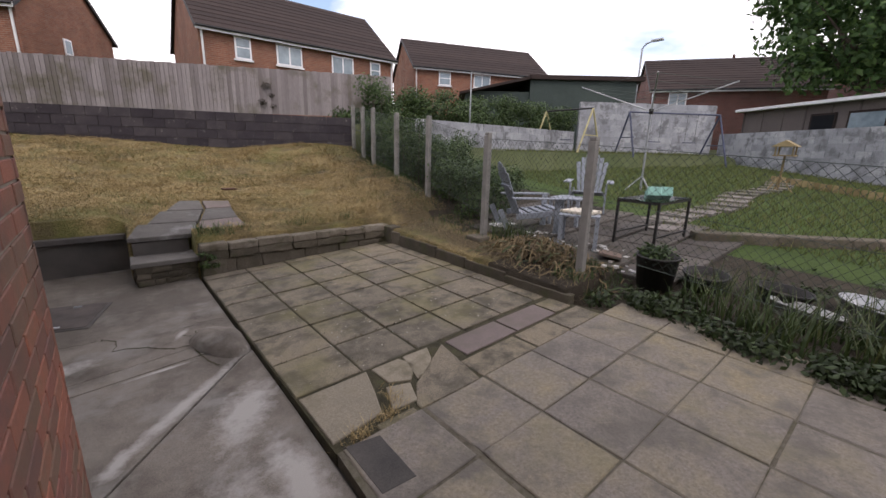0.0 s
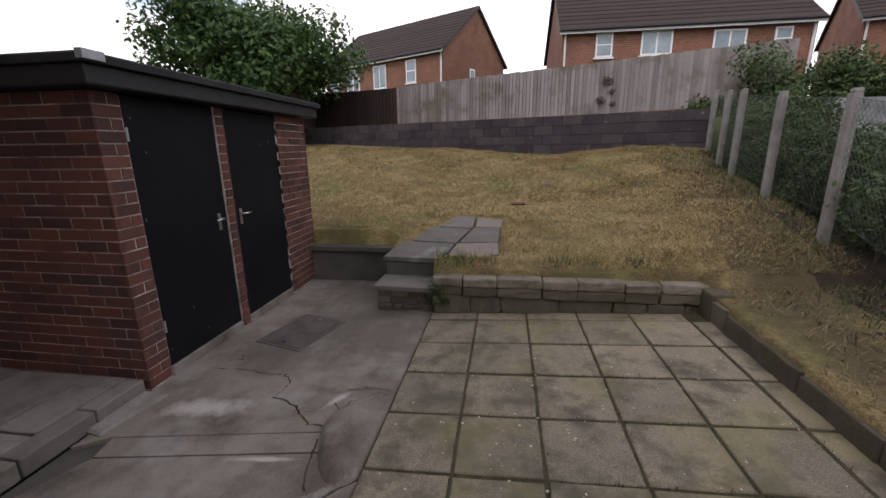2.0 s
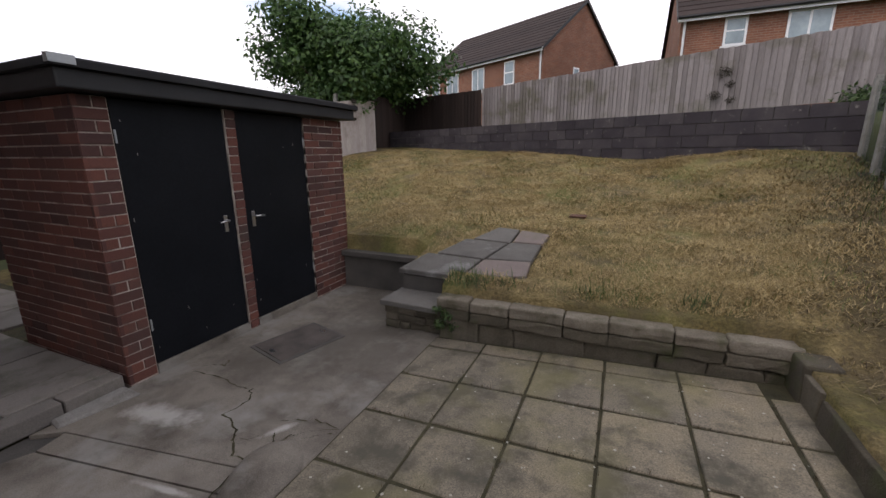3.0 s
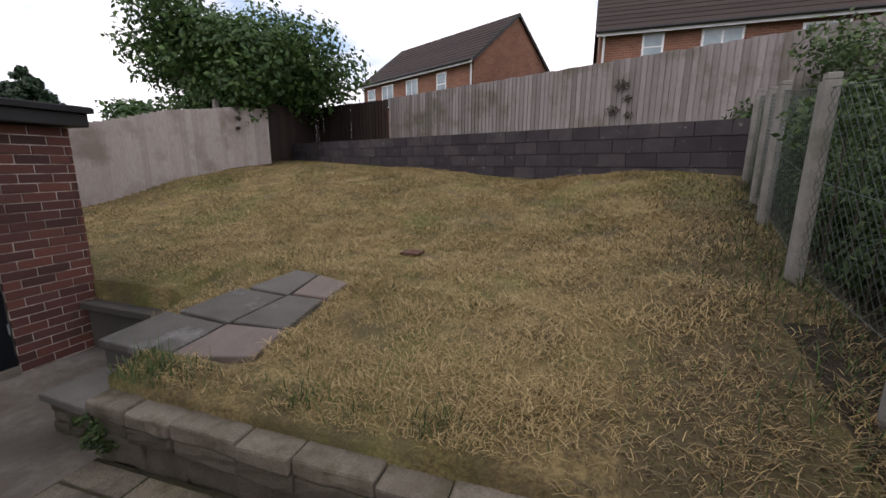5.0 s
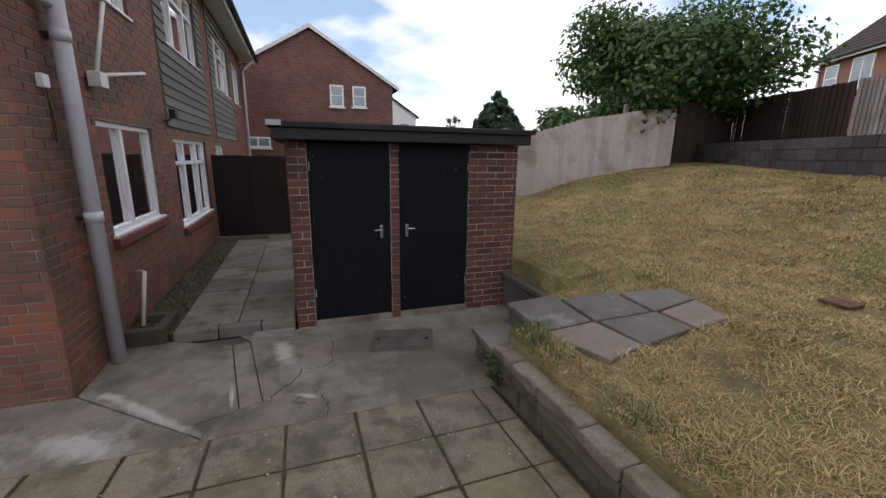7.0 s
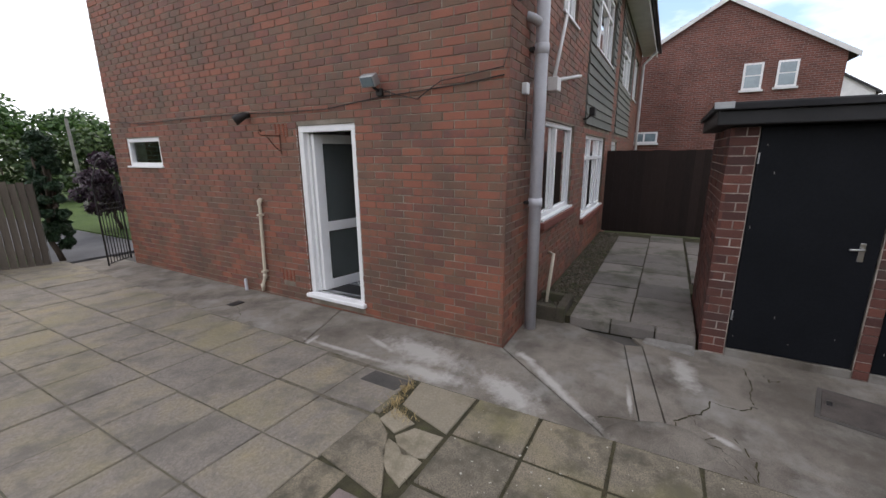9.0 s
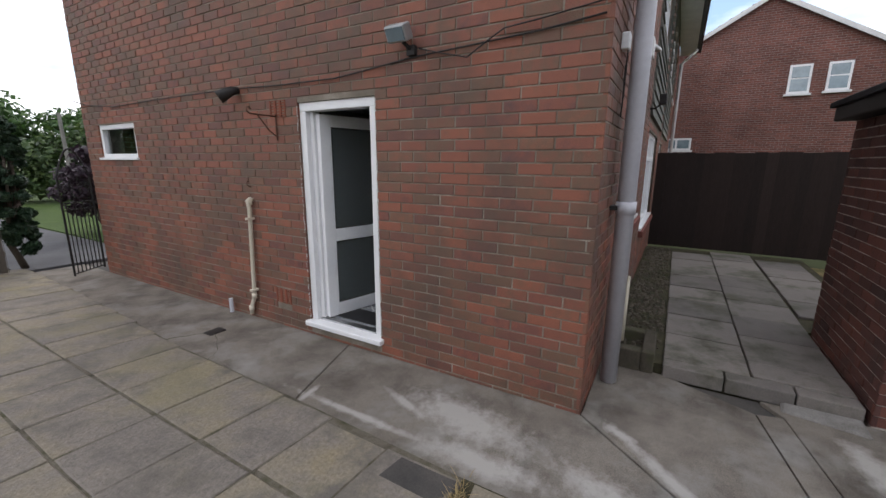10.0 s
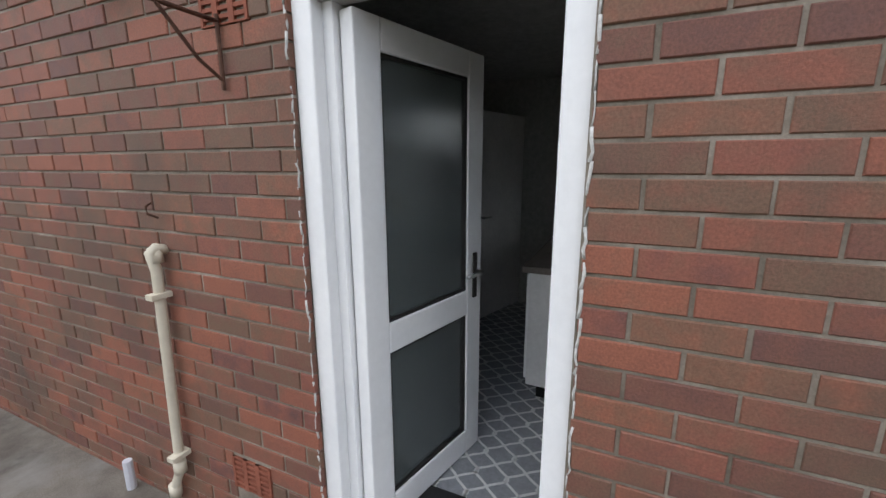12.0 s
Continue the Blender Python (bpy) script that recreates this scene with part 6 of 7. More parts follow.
for k in range(1, 5):
    for j in range(20):
        a = 2 * math.pi * j / 20
        q = 0.3 * k / 4
        dv.append(tuple(dc + (ta * math.cos(a) + tb * math.sin(a) * 0.95) * q - nd * (0.06 - 0.06 * (k / 4) ** 2)))
df += [(0, 1 + j, 1 + (j + 1) % 20) for j in range(20)]
for k in range(3):
    df += [(1 + k * 20 + j, 21 + k * 20 + j, 21 + k * 20 + (j + 1) % 20, 1 + k * 20 + (j + 1) % 20) for j in range(20)]
dd = Shape().add(dv, df).ob("reflector", m_galv, dish, smooth=True)
so = dd.modifiers.new("thickness", "SOLIDIFY")
so.thickness = 0.004
Shape().tube([dc - nd * 0.05, Vector((-0.15, 2.5, 3.1)), Vector((-0.15, 2.39, 3.1))], 0.016, 8).ob("mount_arm", m_galv, dish)
Shape().tube([dc - tb * -0.28, dc + nd * 0.28 + tb * 0.1], 0.01, 6).ob("feed_arm", m_iron, dish)
Shape().tube([dc + nd * 0.24 + tb * 0.1, dc + nd * 0.32 + tb * 0.08], 0.03, 10).ob("receiver", m_iron, dish)
Shape().tube([(-13.2, 2.5, 0.0), (-13.2, 2.5, 4.8), (-13.2, 2.9, 5.2)], 0.05, 10).ob("drainpipe", m_white, None, "white plastic drainpipe at the far end of the house", "drainpipe", smooth=True)

# ---- side gate and the front ----
gate = thing("garden_gate", (0.2, -4.75, 0), "open black wrought-iron garden gate with an arched top against the wall", "gate")
ga, gb = Vector((-0.04, -4.84, 0)), Vector((0.42, -4.55, 0))
gu = gb - ga
Shape().tube([ga + Vector((0, 0, 0.04)), ga + Vector((0, 0, 1.45))], 0.014, 6).ob("stile", m_iron, gate)
Shape().tube([gb + Vector((0, 0, 0.04)), gb + Vector((0, 0, 1.45))], 0.014, 6).ob("stile", m_iron, gate)
arch = [ga + gu * (i / 12) + Vector((0, 0, 1.45 + 0.38 * math.sin(math.pi * i / 12))) for i in range(13)]
Shape().tube(arch, 0.012, 6).ob("arch", m_iron, gate)
for z in (0.07, 0.98, 1.08):
    Shape().tube([ga + Vector((0, 0, z)), gb + Vector((0, 0, z))], 0.009, 6).ob("rail", m_iron, gate)
for i in range(1, 8):
    p = ga + gu * (i / 8)
    Shape().tube([p + Vector((0, 0, 0.07)), p + Vector((0, 0, 1.0 + 0.08 * (i % 2)))], 0.007, 6).ob("bar", m_iron, gate)
for i in range(1, 8, 2):
    p = ga + gu * (i / 8)
    sc = [p + gu * (0.07 * math.cos(t) * (1 - t / 12)) + Vector((0, 0, 1.3 + 0.13 * math.sin(t) * (1 - t / 12))) for t in np.linspace(0, 9, 22)]
    Shape().tube(sc, 0.005, 5).ob("scroll", m_iron, gate)
box_ob("path_front", m_asphalt, (-0.9, 0.75, -30, -5.6, -0.05, 0.02), kind="structure", label="tarmac path leading to the front")
for b, nm in (((0.9, 30, -30, -6.1, -0.05, 0.03), "verge_front"), ((-14, -0.95, -30, -6.1, -0.05, 0.03), "verge_front")):
    box_ob(nm, m_green_lawn, b, kind="structure", label="short green front lawn")

# ---- plants ----


def tree(name, at, height, crown_c, crown_r, clumps, count, size, label, seed=1, mat=m_leaf, trunk_r=0.18, z_flat=0.8):
    r = np.random.default_rng(seed)
    t = thing(name, at, label, "tree")
    base, cc = Vector(at), Vector(crown_c)
    tr = [base + (cc - base) * f + Vector((0.12 * math.sin(f * 5), 0.1 * math.cos(f * 4), 0)) * min(f * 4, 1) for f in np.linspace(0, 1, 7)]
    Shape().tube(tr, trunk_r, 10, trunk_r * 0.35).ob("trunk", m_bark, t, smooth=True)
    cs, rs = [], []
    for i in range(clumps):
        d = r.normal(size=3)
        d /= np.linalg.norm(d)
        q = r.uniform(0.45, 0.9)
        cs.append((cc.x + d[0] * crown_r[0] * q, cc.y + d[1] * crown_r[1] * q, cc.z + d[2] * crown_r[2] * q))
        rs.append(crown_r[0] * r.uniform(0.2, 0.38))
    for c in cs[:14]:
        p = tr[3 + int(r.integers(0, 3))]
        m = (p + Vector(c)) / 2 + Vector((0, 0, -0.15))
        Shape().tube([p, m, Vector(c)], trunk_r * 0.35, 6, 0.02).ob("limb", m_bark, t, smooth=True)
    leaves(r, cs, rs, count, size).ob("crown", mat, t)
    return t


m_conifer = foliage("conifer_leaf", [(0.2, (0.012, 0.035, 0.018)), (0.8, (0.035, 0.07, 0.03))])
m_purple = foliage("purple_leaf", [(0.2, (0.02, 0.012, 0.02)), (0.8, (0.06, 0.035, 0.05))])
tree("broadleaf_tree", (-6.6, 15.2, 1.9), 6.8, (-6.5, 14.9, 4.55), (3.2, 3.1, 2.1), 75, 42000, 0.08, "dense dark green broadleaf tree behind the corner of the fences", 3)
tree("broadleaf_tree", (26.6, 3.0, 0.9), 10, (26.6, 3.0, 7.9), (4.6, 5.0, 3.4), 70, 15000, 0.15, "large green tree over a grey garden building", 5, trunk_r=0.35)
cone_t = thing("conifer_tree", (-30, 21.1, 0), "dark conical conifer far beyond the fence", "tree")
rcn = np.random.default_rng(7)
cone_c, cone_r = [], []
for f in np.linspace(0, 1, 12):
    for k in range(7 if f < 0.85 else 2):
        a = rcn.uniform(0, 6.28)
        q = 2.3 * (1 - f) ** 0.8
        cone_c.append((-30 + q * math.cos(a), 21.1 + q * math.sin(a), 3.4 + 4.0 * f))
        cone_r.append(0.28 + 0.4 * (1 - f))
leaves(rcn, cone_c, cone_r, 20000, 0.15, 0.5, 0.8).ob("crown", m_conifer, cone_t)
Shape().tube([(-30, 21.1, 0), (-30, 21.1, 6.8)], 0.2, 8, 0.04).ob("trunk", m_bark, cone_t)
tree("bare_tree", (-30, 17.2, 0), 5.2, (-30, 17.0, 4.6), (0.9, 1.1, 0.8), 14, 260, 0.12, "small thin-leaved treetop beyond the fence", 8)
tree("broadleaf_tree", (-36, 33, 0), 8, (-36, 34, 5.0), (5, 7, 2.2), 40, 6000, 0.3, "distant green trees beyond a pale fence", 9)
for k, (x, y, z, rr) in enumerate([(-3, -34, 4.0, 5), (4, -30, 4.2, 5), (9, -26, 4.0, 4.5), (-9, -36, 3.5, 4)]):
    tree("broadleaf_tree", (x, y, 0), 7, (x, y, z), (rr, 3, 2.1), 30, 4500, 0.2, "green street tree beyond the front garden", 20 + k)
tree("thin_tree", (6.2, -24, 0), 8, (6.2, -24, 6.6), (2.6, 2, 1.3), 30, 1300, 0.12, "light sparse treetop against the sky", 31)
tree("conifer_bush", (0.6, -5.85, 0), 2.4, (0.6, -5.85, 1.25), (0.27, 0.32, 1.2), 60, 18000, 0.05, "dense dark green conifer bush at the fence's end", 33, m_conifer, trunk_r=0.05)
tree("purple_bush", (-1.5, -8.6, 0), 2.0, (-1.5, -8.6, 1.1), (0.9, 0.8, 0.95), 26, 4000, 0.06, "dark purple-leaved bush behind the garden gate", 34, m_purple, trunk_r=0.05)
rg = np.random.default_rng(12)
leaves(rg, [(x, -8.2 + 0.3 * math.sin(x * 3), 1.25) for x in np.arange(1.6, 8, 0.45)], [0.85] * 15, 11000, 0.06).ob("hedge", m_hedge, None, "bright green garden hedge behind old fence boards", "hedge")
Shape().tube([(-2.75, -14, 0), (-2.7, -14, 3.1)], 0.07, 8, 0.05).ob("telegraph_pole", m_post, None, "slim grey post beyond the gate", "pole")

rb2 = np.random.default_rng(77)
for k in range(6):
    x0 = -9 + 3.4 * k
    if abs(x0) < 0.8:
        continue
    cs = [(x0 + rb2.uniform(-1.6, 1.6), -19 + rb2.uniform(-0.8, 0.8), rb2.uniform(0.5, 2.6)) for q in range(22)]
    hb = thing("garden_shrub", (x0, -19, 0), "tall dark green shrub beyond the front lawn", "shrub", "shrubs beyond the front lawn")
    leaves(rb2, cs, rb2.uniform(0.5, 0.9, 22), 3500, 0.12).ob("foliage", m_hedge, hb)
    Shape().tube([(x0, -19, 0), (x0 + 0.1, -19, 1.8)], 0.05, 6, 0.02).ob("stem", m_bark, hb)

# overgrown bushes along the wire fence
for k in range(8):
    y0 = 5.0 + 0.72 * k
    cs, rs = [], []
    for i in range(13):
        y = rg.uniform(y0, y0 + 0.8)
        x = float(fence_x(y)) + rg.uniform(0.25, 1.5)
        cs.append((x, y, G(x, y) + rg.uniform(0.1, 1.25 if y > 6.2 else 0.75)))
        rs.append(rg.uniform(0.22, 0.4))
    t = thing("bramble_bush", (float(fence_x(y0)) + 0.8, y0 + 0.4, G(float(fence_x(y0)) + 0.8, y0 + 0.4)), "overgrown green bramble bush behind the wire fence", "bush", "bushes along the fence")
    leaves(rg, cs, rs, 5600, 0.03, 0.45).ob("foliage", m_hedge, t)
    st = Shape()
    for c in cs:
        st.tube([(c[0], c[1], G(c[0], c[1]) - 0.05), (c[0] + rg.uniform(-0.15, 0.15), c[1] + rg.uniform(-0.15, 0.15), c[2])], 0.008, 4)
    st.ob("stems", m_bark, t, kind="stuff")
for k in range(7):
    x0 = 5.9 + 1.5 * k
    cs, rs = [], []
    for i in range(20):
        x = x0 + rg.uniform(0, 1.6)
        y = 12.0 - 0.08 * (x - 5.3) + rg.uniform(-0.5, 0.5)
        cs.append((x, y, rg.uniform(2.0, 3.5 if x > 6.6 else 2.75) - 0.02 * (x - 5.9)))
        rs.append(rg.uniform(0.35, 0.55))
    t = thing("hedge_bush", (x0 + 0.8, 11.6, 1.8), "tall unclipped green hedge at the garden's end", "hedge", "hedge bushes")
    leaves(rg, cs, rs, 7000, 0.045).ob("foliage", m_hedge, t)
    Shape().tube([(x0 + 0.8, 11.6, 1.5), (x0 + 0.9, 11.6, 3.0)], 0.04, 6).ob("stem", m_bark, t)
cs = [(x, 10.0 + rg.uniform(-0.4, 0.1), float(neighbour_z(x, 10.0)) + rg.uniform(0, 0.6)) for x in rg.uniform(6.0, 9, 24)]
leaves(rg, cs, [0.3] * 24, 6000, 0.035).ob("weeds", m_hedge, None, "green weeds at the foot of a low grey wall", "weeds", kind="stuff")


def scatter(r, n, x0, x1, y0, y1, keep):
    p = np.stack([r.uniform(x0, x1, n), r.uniform(y0, y1, n)], 1)
    return p[keep(p[:, 0], p[:, 1])]


def on_lawn(x, y):
    beh = (x - WALL_A.x) * -WALL_N.x + (y - WALL_A.y) * -WALL_N.y
    ok = (beh < -0.03) & (x < fence_x(y) + 0.2)
    ok &= ~((x < 3.5) & (y < 5.78)) & ~((x < 0.95) & (y < 6.2)) & ~((x < 0.34) & (y < 6.8)) & ~((y > 5.98) & (y < 7.4) & (x > 0.3 + np.maximum(0, (y - 6.3) * 0.6)) & (x < 1.64))
    ok &= ~((x < -0.8) & (x > -2.5) & (y < 6.85))
    return ok


gz = lambda x, y: ground_z(x, y)
for nm, n, box, h, w, seed in (("dry_grass", 130000, (-0.9, 5.6, 5.5, 9.4), 0.07, 0.0022, 41), ("dry_grass", 80000, (-5.2, 5.8, 7.5, 14.9), 0.09, 0.0045, 42)):
    r = np.random.default_rng(seed)
    p = scatter(r, n, box[0], box[1], box[2], box[3], on_lawn)
    v = np.sin(p[:, 0] * 5.1 + 2 * np.sin(p[:, 1] * 1.9)) * np.sin(p[:, 1] * 4.3 + 2 * np.sin(p[:, 0] * 2.2)) + 0.6 * np.sin(p[:, 0] * 11 + p[:, 1] * 7) * np.sin(p[:, 1] * 13 - p[:, 0] * 5)
    p = p[(v + r.normal(size=len(p)) * 0.55 > -0.35) & ~((((p[:, 0] - 2.3) / 1.3) ** 2 + ((p[:, 1] - 9.6) / 0.5) ** 2 < 1) & (r.random(len(p)) < 0.7))]
    by_fence = r.random(len(p)) < 0.85 * np.clip((p[:, 0] - fence_x(p[:, 1]) + 1.3 + 0.4 * np.sin(p[:, 1] * 2.7) + 0.2 * np.sin(p[:, 1] * 7)) / 1.3, 0, 1)
    blades(r, p[by_fence], gz, h, w, 1.0, flat=True).ob(nm, m_dead, None, "dark trampled dead grass along the wire fence", "grass", kind="stuff")
    p = p[~by_fence]
    blades(r, p, gz, h, w, 1.0, flat=True).ob(nm, m_straw, None, "cut straw-coloured grass lying on the lawn", "grass", kind="stuff")
r = np.random.default_rng(43)
p = scatter(r, 90000, -5.2, 5.8, 5.6, 14.9, on_lawn)
v = np.exp(-((p[:, 0] - 1.5) ** 2 / 0.4 + (p[:, 1] - 9.0) ** 2 / 0.12)) + 0.5 * np.exp(-((p[:, 0] + 0.4) ** 2 + (p[:, 1] - 8.6) ** 2 / 0.3)) + np.sin(p[:, 0] * 1.3 + 1.0) * np.cos(p[:, 1] * 1.7) + 0.5 * np.sin(p[:, 0] * 3.1 + p[:, 1] * 2.3) + r.normal(size=len(p)) * 0.35
blades(r, p[v > 0.62], gz, 0.045, 0.0028, 0.9).ob("grass", m_blade, None, "green tufts growing through cut grass", "grass", kind="stuff")
r = np.random.default_rng(44)
strip = scatter(r, 9000, 3.5, 5.4, 2.3, 10.6, lambda x, y: (x < fence_x(y) + 0.3) & (x > fence_x(y) - 0.9 + 0.25 * np.sin(y * 3)) & (x > 3.52))
blades(r, strip, gz, 0.12, 0.0035, 0.9, flat=True).ob("dry_grass", m_dead, None, "heaps of cut straw along the wire fence", "grass", kind="stuff")
r = np.random.default_rng(45)
edge = np.concatenate([scatter(r, 500, 0.97, 3.5, 5.8, 5.95, lambda x, y: np.sin(x * 9) + r.normal(size=len(x)) * 0.5 > 0.4), scatter(r, 220, 0.98, 1.4, 5.74, 5.98, lambda x, y: x > 0), scatter(r, 500, 3.7, 4.5, 2.2, 2.7, lambda x, y: x > 0), scatter(r, 5000, 3.9, 5.6, 4.0, 10.4, lambda x, y: (x > fence_x(y) - 0.1 - 0.5 * r.random(len(x)) ** 1.5) & (x < fence_x(y) + 0.2))])
blades(r, edge, gz, 0.085, 0.003, 0.8).ob("weeds", m_hedge, None, "green weeds and grass at the fence and wall", "weeds", kind="stuff")
r = np.random.default_rng(46)
tuft = np.concatenate([np.stack([r.normal(1.3, 0.05, 110), r.normal(2.07, 0.02, 110)], 1), np.stack([r.normal(1.43, 0.025, 90), r.normal(2.2, 0.06, 90)], 1), np.stack([r.normal(1.1, 0.05, 90), r.normal(2.03, 0.02, 90)], 1)])
blades(r, tuft, lambda x, y: patio_z(x), 0.045, 0.0016, 1.4).ob("weeds", m_straw, None, "tuft of grass growing between broken slabs", "weeds", kind="stuff")
r = np.random.default_rng(47)
jx = np.concatenate([np.stack([0.955 + 0.4715 * r.integers(1, 6, 2200) + r.normal(0, 0.012, 2200), r.uniform(2.6, 5.5, 2200)], 1),
                     np.stack([r.uniform(0.97, 3.4, 2200), 2.58 + 0.4745 * r.integers(0, 6, 2200) + r.normal(0, 0.011, 2200)], 1)])
jx = jx[np.sin(jx[:, 0] * 23 + 4 * np.sin(jx[:, 1] * 9)) + np.sin(jx[:, 1] * 31) + r.normal(size=len(jx)) * 0.6 > -0.3]
blades(r, jx, lambda x, y: patio_z(x) - 0.012, 0.022, 0.0028, 0.8).ob("moss", foliage("dry_moss", [(0.2, (0.035, 0.028, 0.016)), (0.8, (0.085, 0.068, 0.035))], 0.9, 0.0), None, "moss and dead grass in the paving joints", "moss", kind="stuff")
r = np.random.default_rng(49)
hp_c = np.stack([r.uniform(-1.5, 4.6, 220), r.uniform(5.9, 13.0, 220)], 1)
hp_k = r.integers(0, 220, 40000)
hp = hp_c[hp_k] + r.normal(size=(40000, 2)) * np.array([0.16, 0.1])
hp_ok = on_lawn(hp[:, 0], hp[:, 1])
hp, hp_d = hp[hp_ok], np.linalg.norm(hp[hp_ok] - hp_c[hp_k][hp_ok], axis=1)
blades(r, hp, lambda x, y: ground_z(x, y) + 0.035 * np.exp(-(hp_d / 0.15) ** 2) + r.uniform(0, 0.012, len(x)), 0.09, 0.0026, 1.0, flat=True).ob("dry_grass", m_straw, None, "small heaps of raked straw on the lawn", "grass", kind="stuff")
m_vine = foliage("dead_vine", [(0.2, (0.03, 0.025, 0.02)), (0.8, (0.08, 0.07, 0.05))], 0.9, 0.0)
leaves(rg, [(4.15, 13.08, 3.25), (4.25, 13.06, 3.0), (4.0, 13.1, 2.8), (4.3, 13.05, 2.7)], [0.16, 0.1, 0.13, 0.1], 1500, 0.012).ob("dead_creeper", m_vine, None, "patch of dead creeper clinging to the board fence", "creeper")
leaves(rg, [(-4.93, 12.8, 3.15), (-4.93, 12.83, 2.9), (-4.93, 12.78, 2.65)], [0.1, 0.08, 0.07], 800, 0.012).ob("creeper", m_vine, None, "thin dark creeper hanging on the pale fence", "creeper")
# pale lichen spots and grit on the paving
r = np.random.default_rng(61)
m_lichen = surface("pale_lichen", [(0.3, (0.3, 0.29, 0.24)), (0.7, (0.42, 0.4, 0.34))], 1.0, 9.0, 90.0, 0.2, 0.002)
spots = Shape()
for k in range(260):
    x, y, q = r.uniform(1.0, 3.35), r.uniform(2.62, 5.5), r.uniform(0.003, 0.009)
    spots.add([(x + q * r.uniform(0.6, 1.3) * math.cos(t_), y + q * r.uniform(0.6, 1.3) * math.sin(t_), float(patio_z(x)) + 0.006) for t_ in np.linspace(0, 5.3, 6)], [tuple(range(6))])
spots.ob("lichen_spots", m_lichen, None, "pale lichen spots and grit on the paving", "lichen", kind="stuff")
# neighbour's lawn blades
r = np.random.default_rng(48)
nb = scatter(r, 60000, 6.5, 19, -1.5, 10, lambda x, y: ((x > fence_x(y) + 3.0) | (y < 3)) & (x > 7 + 0.3 * y * (y > 3)))
blades(r, nb, gz, 0.07, 0.006, 0.4).ob("grass", m_blade, None, "short green lawn of the neighbouring garden", "grass", kind="stuff")

# planting bed beside the paving
r = np.random.default_rng(50)
cs = [(3.68 + 0.75 * r.random() ** 1.6, r.uniform(-2.2, 2.2), 0.18 + r.uniform(0, 0.08)) for k in range(70)] + [(r.uniform(5.3, 6.3), r.uniform(-2.0, 2.6), 0.2 + r.uniform(0, 0.08)) for k in range(40)]
leaves(r, cs, [0.17] * 110, 15000, 0.026, 0.6).ob("ground_cover", m_bed, None, "low green ground-cover plants spilling over the paving", "plants", kind="stuff")
iris = Shape()
for k in range(620):
    g = r.integers(0, 12)
    gx0, gy0 = [(4.15, 1.15), (4.25, 0.7), (4.0, 0.3), (4.35, 1.5), (4.1, -0.2), (4.3, -0.7), (4.0, 0.85), (4.4, 0.2), (4.15, -1.2), (4.75, 1.25), (4.6, 0.4), (4.7, -0.5)][g]
    x, y = gx0 + r.normal() * 0.09, gy0 + r.normal() * 0.11
    h, a, ln = r.uniform(0.25, 0.5), r.uniform(0, 6.28), r.uniform(0.05, 0.28)
    w = r.uniform(0.007, 0.012)
    dx, dy = math.cos(a), math.sin(a)
    pts_ = []
    for f in (0, 0.35, 0.7, 1.0):
        ww = w * (1 - f * 0.85)
        cx_, cy_, cz_ = x + dx * ln * f * f, y + dy * ln * f * f, 0.17 + h * f - 0.1 * ln * f * f
        pts_ += [(cx_ - dy * ww, cy_ + dx * ww, cz_), (cx_ + dy * ww, cy_ - dx * ww, cz_)]
    iris.add(pts_, [(0, 1, 3, 2), (2, 3, 5, 4), (4, 5, 7, 6)])
iris.ob("iris_leaves", m_iris, None, "clumps of upright sword-shaped green leaves in the bed", "plants", kind="stuff")

r = np.random.default_rng(54)
leaves(r, [(1.0, 5.585, 0.2), (1.07, 5.58, 0.28), (0.98, 5.6, 0.33), (1.12, 5.59, 0.18)], [0.07, 0.06, 0.06, 0.05], 260, 0.018).ob("wall_weed", m_hedge, None, "small leafy green weed growing out of the stone wall", "weed")
# heap of cut stalks between the kerb and the posts
r = np.random.default_rng(52)
stalks, stems_g = Shape(), Shape()
for k in range(620):
    green = k % 9 == 0
    x, y = r.normal(4.12, 0.22), r.normal(3.12, 0.34)
    if x < 3.62:
        continue
    d2 = ((x - 4.12) / 0.45) ** 2 + ((y - 3.12) / 0.6) ** 2
    top = float(ground_z(x, y)) + 0.02 + 0.24 * math.exp(-d2 * 1.3) * r.random()
    a, ln, w = r.uniform(0, 6.28), r.uniform(0.14, 0.34), r.uniform(0.003, 0.008)
    dx, dy, rise = math.cos(a), math.sin(a), r.uniform(0.0, 0.07)
    pts_ = []
    for f in (-1, -0.4, 0.3, 1):
        px_, py_ = x + dx * ln * f * 0.5, y + dy * ln * f * 0.5 + 0.03 * f * f
        pz_ = top + rise * (1 - f * f) - 0.07 * abs(f)
        pz_ = max(pz_, float(ground_z(px_, py_)) + 0.006)
        pts_ += [(px_ - dy * w, py_ + dx * w, pz_), (px_ + dy * w, py_ - dx * w, pz_ + w)]
    (stems_g if green else stalks).add(pts_, [(0, 1, 3, 2), (2, 3, 5, 4), (4, 5, 7, 6)])
stalks.ob("dead_stalks", m_dead, None, "heap of dead brown stalks raked beside the wire fence", "dead stalks", kind="stuff")
